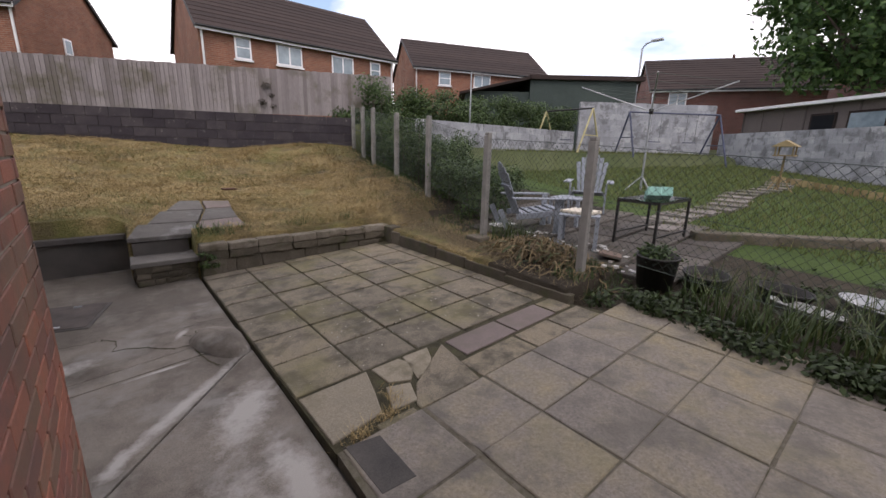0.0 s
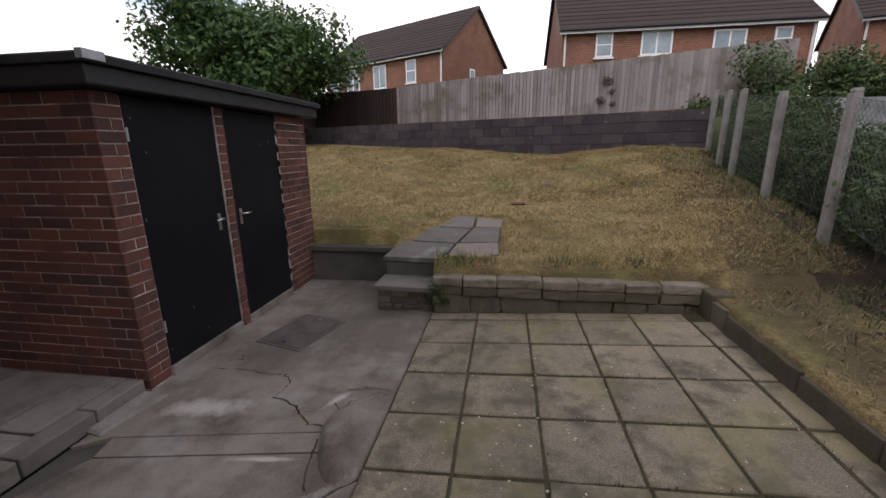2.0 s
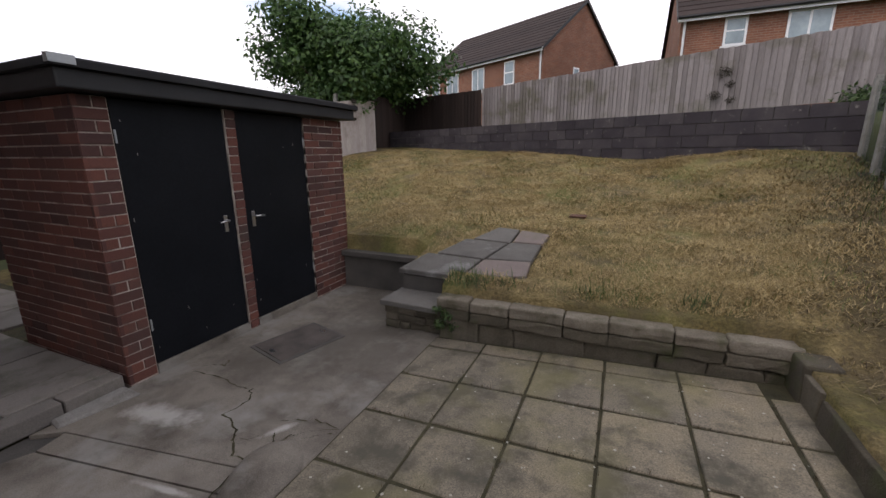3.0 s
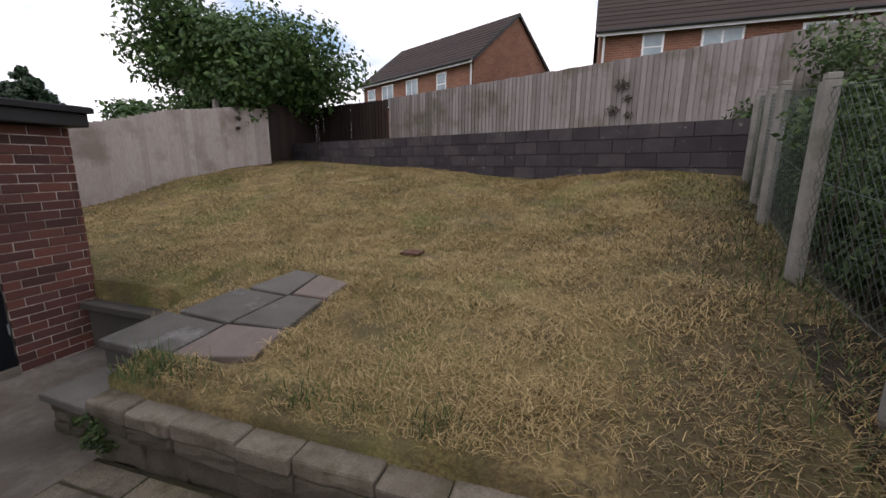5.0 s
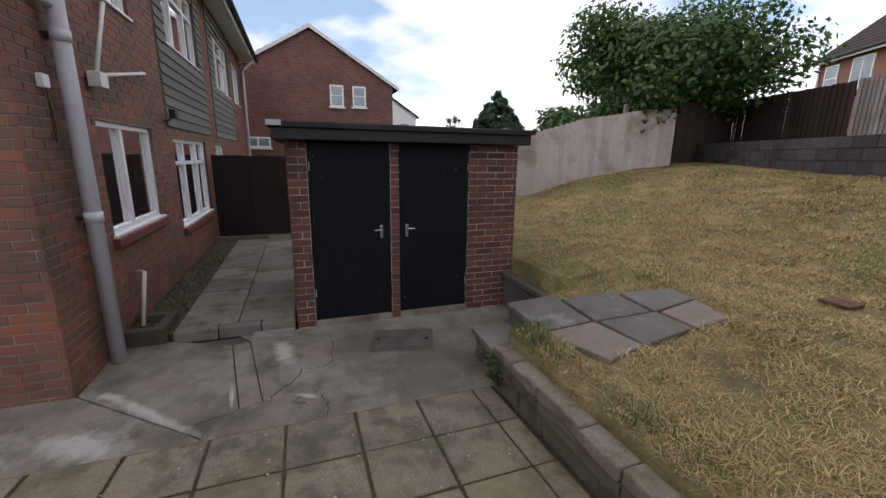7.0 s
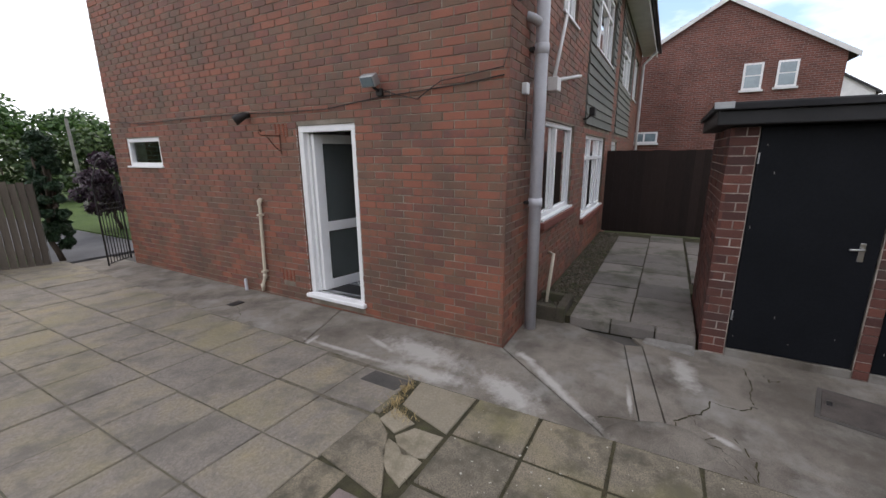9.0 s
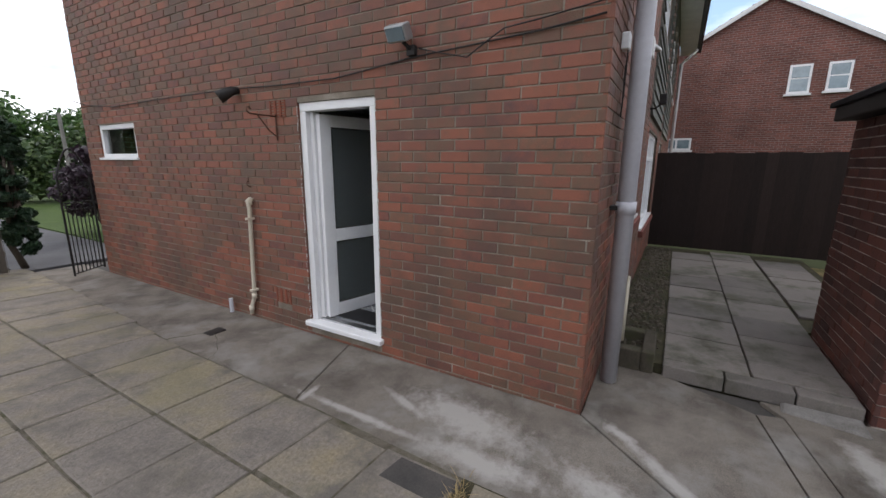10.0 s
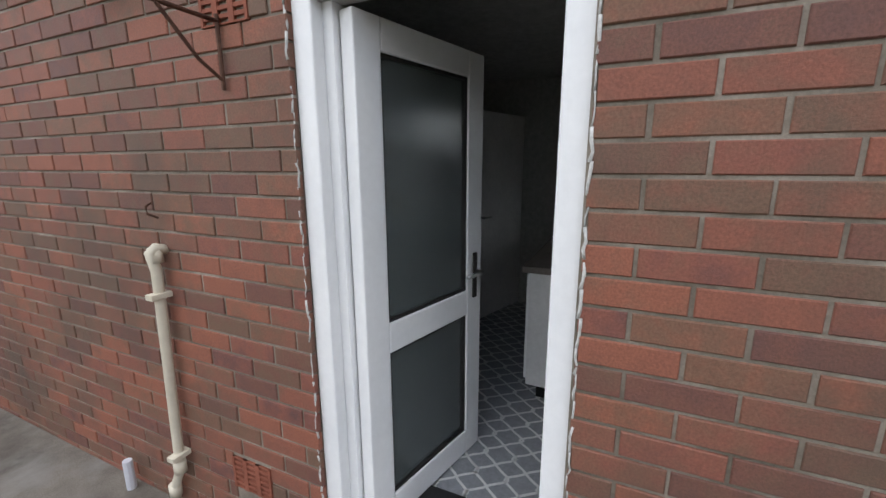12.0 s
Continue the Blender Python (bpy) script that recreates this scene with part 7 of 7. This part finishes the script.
for k in range(130):
    x, y, a, h = r.normal(4.5, 0.14), r.normal(3.95, 0.16), r.uniform(0, 6.28), r.uniform(0.12, 0.34)
    z0, dx, dy, w = float(ground_z(x, y)), math.cos(a), math.sin(a), 0.005
    stems_g.add([(x - dy * w, y + dx * w, z0), (x + dy * w, y - dx * w, z0), (x + dx * h * 0.3 - dy * w, y + dy * h * 0.3 + dx * w, z0 + h * 0.7), (x + dx * h * 0.3 + dy * w, y + dy * h * 0.3 - dx * w, z0 + h * 0.7), (x + dx * h * 0.75, y + dy * h * 0.75, z0 + h)],
                [(0, 1, 3, 2), (2, 3, 4)])
stems_g.ob("green_weeds", m_iris, None, "long green weeds growing beside a concrete post", "weeds", kind="stuff")
flakes = Shape()
for k in range(40):
    cx_, cy_ = ((5.0, 3.8), (4.9, 3.25), (4.62, 2.42), (5.1, 2.9))[k % 4]
    x, y, q = r.normal(cx_, 0.14), r.normal(cy_, 0.14), r.uniform(0.012, 0.035)
    flakes.stone(x - q, x + q, y - q * 0.8, y + q * 0.8, G(x, y) + 0.02, G(x, y) + 0.02 + q, random.Random(k), 0.005)
flakes.ob("white_rubble", m_old_white, None, "white chips and flakes scattered on the garden paving", "rubble", kind="stuff")
Shape().box(-0.2, 0.2, -0.13, 0.13, 0, 0.035, Matrix.Translation((4.78, 2.62, G(4.78, 2.62) + 0.06)) @ pose(0, 0, 0, 8, 6, 25)).ob("slab_piece", m_dead_board, None, "broken brown board lying among white rubble", "board", bevel=0.008)

# ---- the neighbouring garden ----
m_chair = surface("pale_grey_plastic", [(0.3, (0.2, 0.225, 0.26)), (0.7, (0.27, 0.295, 0.33))], 0.55, 3.0, 30.0, 0.05, 0.001, grain=0.1)


def garden_chair(at, turn):
    c = thing("garden_chair", (0, 0, 0), "pale grey plastic slatted garden armchair on the paving", "garden chair", "chairs in the garden")
    back = Matrix.Translation((0, -0.25, 0.26)) @ pose(0, 0, 0, 22, 0, 0)
    for i in range(7):
        k = i - 3
        top = 0.82 - 0.018 * k * k
        x0, x1 = 0.058 * k, 0.084 * k
        p = [back @ Vector(q) for q in ((x0 - 0.025, -0.012, 0), (x0 + 0.025, -0.012, 0), (x0 + 0.025, 0.012, 0), (x0 - 0.025, 0.012, 0),
                                        (x1 - 0.038, -0.012, top), (x1 + 0.038, -0.012, top), (x1 + 0.038, 0.012, top), (x1 - 0.038, 0.012, top))]
        Shape().add(p, [(3, 2, 1, 0), (4, 5, 6, 7), (0, 1, 5, 4), (1, 2, 6, 5), (2, 3, 7, 6), (3, 0, 4, 7)]).ob("back_slat", m_chair, c, bevel=0.01)
    Shape().box(-0.26, 0.26, -0.035, -0.012, 0.42, 0.48, back).ob("back_rail", m_chair, c, bevel=0.006)
    for i in range(5):
        y = -0.22 + 0.11 * i
        Shape().box(-0.26, 0.26, y, y + 0.095, 0.28 + 0.02 * i, 0.3 + 0.02 * i).ob("seat_slat", m_chair, c, bevel=0.006)
    for sx in (-1, 1):
        Shape().box(sx * 0.36 - 0.06, sx * 0.36 + 0.06, -0.42, 0.34, 0.52, 0.545).ob("arm", m_chair, c, bevel=0.01)
        Shape().box(sx * 0.3 - 0.015, sx * 0.3 + 0.015, 0.22, 0.31, 0.0, 0.52).ob("leg", m_chair, c, bevel=0.006)
        Shape().box(sx * 0.3 - 0.015, sx * 0.3 + 0.015, -0.08, 0.0, -0.02, 0.42, pose(0, -0.36, 0, 25, 0, 0)).ob("leg", m_chair, c, bevel=0.006)
        Shape().box(sx * 0.28 - 0.015, sx * 0.28 + 0.015, -0.3, 0.3, 0.25, 0.33, pose(0, 0, 0.0, 6, 0, 0)).ob("side_rail", m_chair, c, bevel=0.006)
    c.location, c.rotation_euler = at, (0, 0, turn)
    return c


chair = garden_chair((5.1, 4.05, G(5.1, 4.05)), radians(-125))
copy_thing(chair, Matrix.Translation((7.0, 4.3, G(7.0, 4.3) + 0.02)) @ pose(0, 0, 0, 0, 0, -118 + 236))
chair2_t = thing("side_table", (0, 0, 0), "pale grey slatted side table", "table")
for i in range(5):
    Shape().box(-0.25 + 0.102 * i, -0.155 + 0.102 * i, -0.25, 0.25, 0.42, 0.445).ob("top_slat", m_chair, chair2_t, bevel=0.005)
for sx in (-0.22, 0.22):
    for sy in (-0.22, 0.22):
        Shape().box(sx - 0.025, sx + 0.025, sy - 0.025, sy + 0.025, 0, 0.42).ob("leg", m_chair, chair2_t, bevel=0.005)
chair2_t.location = (5.0, 3.2, G(5.0, 3.2))
chair2_t.rotation_euler = (0, 0, 0.5)
copy_thing(chair2_t, Matrix.Translation((5.9, 3.95, G(5.9, 3.95))) @ pose(0, 0, 0, 0, 0, 10))
Shape().box(4.82, 5.18, 3.0, 3.4, G(5.0, 3.2) + 0.447, G(5.0, 3.2) + 0.487).ob("board", m_cream_pipe, None, "cream square board lying on a side table", "board", bevel=0.01)
zt = G(6.0, 2.7)
gt = thing("garden_table", (6.0, 2.7, zt), "black metal-framed garden table with a glass top", "table")
Shape().box(5.5, 6.5, 2.42, 2.98, zt + 0.6, zt + 0.612).ob("glass_top", m_glass, gt)
for a in (5.5, 6.48):
    Shape().box(a, a + 0.03, 2.42, 2.98, zt + 0.57, zt + 0.6).ob("rim", m_iron, gt)
    for b in (2.42, 2.95):
        Shape().box(a, a + 0.03, b, b + 0.03, zt - 0.05, zt + 0.57).ob("leg", m_iron, gt)
for b in (2.42, 2.95):
    Shape().box(5.53, 6.48, b, b + 0.03, zt + 0.57, zt + 0.6).ob("rim", m_iron, gt)
    Shape().box(5.53, 6.48, b, b + 0.02, zt + 0.14, zt + 0.16).ob("stretcher", m_iron, gt)
m_mint = surface("mint_plastic", [(0.3, (0.2, 0.42, 0.36)), (0.7, (0.28, 0.52, 0.45))], 0.5, 3.0, 20.0, 0.0)
for x, y, c_, l_ in ((5.72, 2.62, 0.16, "mint green plastic planter box tipped on the glass table"), (5.9, 2.55, 0.14, "small mint green plastic box on the glass table")):
    Shape().box(-c_, c_, -0.08, 0.08, 0, 0.12, Matrix.Translation((x, y, zt + 0.63)) @ pose(0, 0, 0, 0, 18, 30)).ob("planter_box", m_mint, None, l_, "planter", bevel=0.01)
r = np.random.default_rng(60)
leaves(r, [(6.05, 2.7, zt + 0.72), (6.2, 2.75, zt + 0.7)], [0.12, 0.1], 500, 0.022).ob("pot_plant", m_hedge, None, "small leafy plant on the glass table", "plant")


m_old_plastic = surface("dirty_white_plastic", [(0.3, (0.3, 0.31, 0.3)), (0.7, (0.45, 0.46, 0.45))], 0.55, 6.0, 60.0, 0.1, 0.002, grain=0.2)


def basin(nm, x, y, lx, ly, h, mat, lab, fill=m_soil, turn=0.4):
    z = G(x, y) - 0.02
    b = thing(nm, (x, y, z), lab, "planter")
    n = 20
    def ringp(s, zz):
        return [(x + (math.cos(a) * lx * math.cos(turn) - math.sin(a) * ly * math.sin(turn)) * s, y + (math.cos(a) * lx * math.sin(turn) + math.sin(a) * ly * math.cos(turn)) * s, z + zz) for a in [2 * math.pi * i / n for i in range(n)]]
    v_ = ringp(0.82, 0) + ringp(1.0, h) + ringp(1.06, h) + ringp(1.06, h + 0.015) + ringp(0.96, h + 0.015) + ringp(0.8, 0.03)
    f_ = [(k * n + i, k * n + (i + 1) % n, (k + 1) * n + (i + 1) % n, (k + 1) * n + i) for k in range(5) for i in range(n)] + [tuple(reversed(range(n)))]
    Shape().add(v_, f_).ob("tub", mat, b, smooth=True)
    Shape().add(ringp(0.88, h * 0.6), [tuple(range(n))]).ob("soil", fill, b)
    return b


basin("plant_tub", 4.45, 1.95, 0.24, 0.2, 0.34, m_iron, "black plastic tub of leafy plants")
leaves(r, [(4.45, 1.95, 0.56), (4.4, 2.0, 0.62), (4.5, 1.9, 0.66)], [0.2, 0.12, 0.08], 420, 0.028).ob("pot_plant", m_hedge, None, "leafy plant growing in a black tub", "plant")
basin("washing_up_bowl", 4.8, 1.6, 0.28, 0.2, 0.16, m_iron, "black oval plastic basin in the bed")
basin("washing_up_bowl", 4.95, 1.0, 0.24, 0.17, 0.15, m_iron, "black oval plastic basin beside white pots", turn=1.0)
basin("white_trough", 4.65, 0.8, 0.28, 0.1, 0.13, m_old_plastic, "white plastic trough among the plants", turn=1.2)
basin("white_trough", 5.1, 0.4, 0.3, 0.18, 0.17, m_galv, "grey translucent basin among the plants", turn=0.8)
basin("white_trough", 4.8, 0.05, 0.26, 0.15, 0.14, m_old_plastic, "white plastic basin at the bed's end", turn=1.4)
Shape().box(4.75, 5.1, 4.35, 4.6, G(4.9, 4.4), G(4.9, 4.4) + 0.06, ).ob("white_grid", m_upvc, None, "white plastic tray lying by the fence post", "tray", bevel=0.01)
Shape().box(3.98, 4.2, 4.05, 4.32, G(4.1, 4.2) - 0.05, G(4.1, 4.2) + 0.05).ob("stone_block", m_stone, None, "flat stone at the foot of a post", "stone", bevel=0.015)
# path and edging stones
for k in range(16):
    x = 6.9 + 0.6 * k
    y = 3.0 + 0.12 * math.sin(k)
    z = G(x, y)
    Shape().box(x - 0.28, x + 0.28, y - 0.32, y + 0.3, z - 0.04, z + 0.03).ob("stepping_slab", m_slab_grey, None, "grey stepping slab in the neighbouring lawn", "paving slab", "stepping slabs", bevel=0.01)
for k in range(14):
    x, y = 6.7 + 0.22 * k, 2.2 - 0.24 * k
    z = G(x, y)
    Shape().box(-0.2, 0.2, -0.11, 0.11, -0.06, 0.13, Matrix.Translation((x, y, z)) @ pose(0, 0, 0, 0, 0, -48 + r.uniform(-6, 6))).ob("edging_stone", m_stone, None, "rough edging stone along the lawn", "stone", "edging stones", bevel=0.02)
patio_n = None
for i in range(5):
    for j in range(6):
        x, y = 4.75 + 0.6 * i, 2.1 + 0.6 * j
        if x < float(fence_x(y)) + 0.35:
            continue
        q = Shape().prism([(x - 0.29, y - 0.29), (x + 0.29, y - 0.29), (x + 0.29, y + 0.29), (x - 0.29, y + 0.29)], -0.08, 0, top=lambda a, b_: G(x, y) + 0.03 + 0.05 * (a - x), inset=0.01)
        q.ob("paving_slab", m_slab_damp, None, "dark damp paving slab under the garden furniture", "paving slab", "slabs under the furniture")

# rotary dryer
zd = G(10.2, 4.8)
dry = thing("rotary_dryer", (10.2, 4.8, zd), "open metal rotary clothes dryer on the lawn", "clothes dryer")
Shape().tube([(10.2, 4.8, zd), (10.2, 4.8, 2.75)], 0.024, 8).ob("pole", m_galv, dry)
Shape().tube([(10.2, 4.8, 2.5), (10.2, 4.8, 2.62)], 0.05, 8).ob("hub", m_iron, dry)
tips = []
for k in range(4):
    a = radians(25 + 90 * k)
    tip = Vector((10.2 + 1.6 * math.cos(a), 4.8 + 1.6 * math.sin(a), 3.15))
    tips.append(tip)
    Shape().tube([(10.2, 4.8, 2.56), tip], 0.014, 6).ob("arm", m_galv, dry)
for f in (0.4, 0.6, 0.8, 0.98):
    q = [Vector((10.2, 4.8, 2.56)).lerp(t, f) for t in tips]
    Shape().tube(q + [q[0]], 0.004, 4).ob("line", m_wire, dry)
for k in range(3):
    a = 2.1 * k
    Shape().tube([(10.2, 4.8, zd + 0.35), (10.2 + 0.35 * math.cos(a), 4.8 + 0.35 * math.sin(a), zd)], 0.014, 6).ob("foot", m_galv, dry)

m_yellow = surface("faded_yellow_paint", [(0.3, (0.38, 0.33, 0.16)), (0.7, (0.5, 0.45, 0.24))], 0.6, 4.0, 30.0, 0.1, 0.001)
m_pine = surface("weathered_pine", [(0.3, (0.2, 0.15, 0.075)), (0.7, (0.32, 0.25, 0.13))], 0.8, 6.0, 40.0, 0.2, 0.002, pieces=True)
m_blue = surface("dark_blue_paint", [(0.3, (0.05, 0.06, 0.1)), (0.7, (0.09, 0.1, 0.15))], 0.5, 4.0, 30.0, 0.1, 0.001)


def swing_set(a, b, top, mat, bar_mat, lab, seats, spread=0.75):
    s = thing("swing_set", ((a[0] + b[0]) / 2, (a[1] + b[1]) / 2, G(a[0], a[1])), lab, "swing set")
    A, B = Vector((*a, top)), Vector((*b, top))
    u = (B - A).normalized()
    n = Vector((-u.y, u.x, 0))
    Shape().tube([A, B], 0.03, 8).ob("top_bar", bar_mat, s)
    for P in (A, B):
        for sg in (-1, 1):
            q = P + n * spread * sg
            Shape().tube([P, (q.x, q.y, G(q.x, q.y))], 0.032, 8).ob("leg", mat, s)
        q0, q1 = P + n * spread * 0.6, P - n * spread * 0.6
        g_ = G(P.x, P.y)
        Shape().tube([(q0.x, q0.y, g_ + (top - g_) * 0.4), (q1.x, q1.y, g_ + (top - g_) * 0.4)], 0.02, 6).ob("cross_bar", mat, s)
    for f in seats:
        c = A.lerp(B, f)
        z_ = G(c.x, c.y) + 0.45
        for d in (-0.2, 0.2):
            Shape().tube([c + u * d, (c.x + u.x * d, c.y + u.y * d, z_)], 0.006, 4).ob("rope", m_wire, s)
        Shape().box(-0.22, 0.22, -0.09, 0.09, 0, 0.03, Matrix.Translation((c.x, c.y, z_)) @ pose(0, 0, 0, 0, 0, math.degrees(math.atan2(u.y, u.x)))).ob("seat", m_blue, s, bevel=0.008)
    return s


swing_set((13.9, 8.5), (13.9, 10.5), 3.15, m_yellow, m_iron, "childrens swing frame with faded yellow legs on the lawn", (0.5,))
swing_set((15.4, 7.9), (18.4, 5.9), 3.1, m_blue, m_blue, "dark blue metal garden swing frame before a white wall", (0.3, 0.7))
zb = G(12.9, 2.7)
bt = thing("bird_table", (12.9, 2.7, zb), "small wooden bird table on a tripod foot", "bird table")
Shape().tube([(12.9, 2.7, zb), (12.9, 2.7, zb + 0.85)], 0.025, 6).ob("post", m_pine, bt)
Shape().box(12.7, 13.1, 2.5, 2.9, zb + 0.85, zb + 0.88).ob("tray", m_pine, bt)
for sx in (12.72, 13.05):
    for sy in (2.52, 2.85):
        Shape().box(sx, sx + 0.03, sy, sy + 0.03, zb + 0.88, zb + 1.08).ob("upright", m_pine, bt)
Shape().add([(12.65, 2.45, zb + 1.07), (13.15, 2.45, zb + 1.07), (13.15, 2.7, zb + 1.22), (12.65, 2.7, zb + 1.22), (12.65, 2.95, zb + 1.07), (13.15, 2.95, zb + 1.07)], [(0, 1, 2, 3), (3, 2, 5, 4), (0, 3, 4), (1, 5, 2), (0, 4, 5, 1)]).ob("roof", m_pine, bt)
for k in range(3):
    a = 2.1 * k + 0.4
    Shape().tube([(12.9, 2.7, zb + 0.4), (12.9 + 0.3 * math.cos(a), 2.7 + 0.3 * math.sin(a), zb)], 0.016, 5).ob("foot", m_pine, bt)
pk = thing("picket_edging", (14.6, 3.2, G(14.6, 3.2)), "low yellow wooden picket edging on the lawn", "edging fence")
for k in range(26):
    x, y = 14.8 - 0.085 * k, 3.2 - 0.13 * k
    z = G(x, y)
    Shape().prism([(x - 0.035, y - 0.05), (x + 0.0, y - 0.05), (x + 0.0, y + 0.05), (x - 0.035, y + 0.05)], z - 0.02, z + 0.18).ob("picket", m_pine, pk)

# walls and buildings beyond the neighbouring garden


def block_run(nm, a, b, z0, z1, mat, lab, bl=0.45, bh=0.225, thick=0.15, seed=1, pitch=0.0):
    A, B = Vector((*a, 0)), Vector((*b, 0))
    L = (B - A).length
    u = (B - A) / L
    n = Vector((u.y, -u.x, 0))
    if n.dot(Vector((2, 2, 0)) - A) < 0:
        n = -n

    def slabp(s0, s1, t0, t1, c, d):
        p = [tuple(A + u * s_ + n * t_ + Vector((0, 0, z))) for z in (c, d) for s_, t_ in ((s0, t0), (s1, t0), (s1, t1), (s0, t1))]
        return Shape().add(p, [(3, 2, 1, 0), (4, 5, 6, 7), (0, 1, 5, 4), (1, 2, 6, 5), (2, 3, 7, 6), (3, 0, 4, 7)])
    w = slabp(0, L, -thick, -0.012, z0, z1 - 0.01).ob(nm, mat, None, lab, kind="structure")
    rr = random.Random(seed)
    k, z = 0, z1 - bh
    while z > z0:
        s_ = -bl / 2 * (k % 2)
        while s_ < L:
            c, d = max(0, s_) + 0.006, min(L, s_ + bl) - 0.006
            s_ += bl
            if d - c > 0.05:
                slabp(c, d, -0.06, rr.uniform(-0.006, 0.006), z + 0.006, z + bh - 0.006).ob("block", mat, w)
        z -= bh
        k += 1
    return w


block_run("wall_white", (15.6, 10.1), (20.2, 6.6), 1.4, 3.64, m_white_block, "flaking white-painted block wall")
block_run("wall_garden_block", (20.4, 6.4), (16.3, 0.9), 0.7, 2.5, m_white_block, "patchy grey-white block garden wall", seed=2)
block_run("wall_garden_block", (16.3, 0.9), (13.4, -4.0), 0.6, 2.2, m_white_block, "patchy grey-white block garden wall", seed=3)
block_run("wall_low_grey", (7.4, 10.15), (15.5, 10.2), 1.2, 2.45, m_white_block, "low grey-white block wall under a hedge", seed=4)
m_green = surface("dark_green_sheet", [(0.3, (0.035, 0.05, 0.045)), (0.7, (0.055, 0.075, 0.065))], 0.7, 1.0, 20.0, 0.1, 0.003)
gs = thing("garden_workshop", (19, 12, 1.5), "dark green low-pitched workshop building behind a white wall", "outbuilding")
gm = Matrix.Translation((17.0, 13.9, 1.2)) @ pose(0, 0, 0, 0, 0, -41)
Shape().box(0, 5.2, 0, 6, 0, 3.85, gm).ob("wall", m_green, gs)
Shape().box(-3.2, 0.0, 0.2, 6, 0, 3.3, gm).ob("lean_to_wall", m_green, gs)
Shape().box(-0.1, 5.5, -0.2, 6.2, 3.85, 4.05, gm).ob("flat_roof", m_tile_roof, gs)
Shape().add([tuple(gm @ Vector(p_)) for p_ in ((-3.5, -0.2, 3.2), (0, -0.2, 4.0), (0, 6.2, 4.0), (-3.5, 6.2, 3.2), (-3.5, -0.2, 3.1), (0, -0.2, 3.86), (0, 6.2, 3.86), (-3.5, 6.2, 3.1))],
            [(0, 1, 2, 3), (7, 6, 5, 4), (0, 4, 5, 1), (1, 5, 6, 2), (2, 6, 7, 3), (3, 7, 4, 0)]).ob("sloping_roof", m_tile_roof, gs)
m_grey_timber = surface("grey_brown_timber", [(0.2, (0.09, 0.075, 0.07)), (0.8, (0.16, 0.135, 0.125))], 0.85, 1.5, 30.0, 0.3, 0.005, pieces=True)
sh_ = thing("garden_room", (21, 3, 0.8), "long grey-brown timber garden building with dark windows", "outbuilding")
sm = Matrix.Translation((24.0, 6.6, 0.8)) @ pose(0, 0, 0, 0, 0, -124)
Shape().box(0, 11, 0, 4, 0, 2.85, sm).ob("wall", m_grey_timber, sh_)
Shape().box(-0.2, 11.2, -0.35, 4.2, 2.85, 2.97, sm).ob("flat_roof", m_white, sh_)
for k in range(11):
    Shape().box(k * 1.0, k * 1.0 + 0.06, -0.03, 0.0, 0, 2.85, sm).ob("batten", m_grey_timber, sh_)
for k, (a, b) in enumerate(((3.3, 4.3), (4.7, 6.0), (6.4, 7.6), (8.0, 9.4))):
    wf = Shape().box(a, b, -0.05, -0.03, 1.45, 2.5, sm).ob("window", m_fence_dark, sh_)
    Shape().box(a + 0.08, b - 0.08, -0.06, -0.05, 1.53, 2.42, sm).ob("pane", m_far_glass if k == 1 else m_door_black, wf)
gable_house("brown_roof_house", (27.0, 12.5), (0.55, -0.84), 9, 7, 1.0, 5.6, 2.2, m_brick_far, "brown-roofed house behind garden sheds", front=[(1, 2, 4.3, 5.3)])
gable_house("brown_roof_house", (31.0, 3.0), (0.4, -0.92), 9, 7, 1.0, 7.0, 2.6, m_brick_far, "house with a tall dark roof behind the trees")
lp = thing("street_lamp", (30, 14.9, 1), "tall grey street lamp beyond the roofs", "street lamp")
Shape().tube([(30, 14.9, 1), (30, 14.9, 8.7), (29.9, 14.6, 8.95), (29.7, 14.1, 9.0)], 0.07, 8, 0.05).ob("column", m_galv, lp)
Shape().box(29.5, 29.8, 13.4, 14.15, 8.93, 9.07).ob("lantern", m_galv, lp, bevel=0.03)
Shape().tube([(9.6, 10.3, 2.0), (9.6, 10.3, 4.0)], 0.025, 6).ob("washing_pole", m_galv, None, "thin grey metal pole at a low wall", "pole")
Shape().tube([(33, 10.2, 1), (33, 10.2, 8.1)], 0.08, 6).ob("chimney_flue", m_rust, None, "slim dark flue above distant roofs", "flue")
# posts behind the pale fence
for y in (9.0, 12.6, 13.6):
    x = -5.42
    Shape().box(x - 0.05, x + 0.05, y - 0.05, y + 0.05, 0.8, float(lawn_z(x, y)) + 1.72).ob("fence_post", m_post, None, "grey concrete post behind the pale fence", "fence post", "posts behind the fence", bevel=0.01)
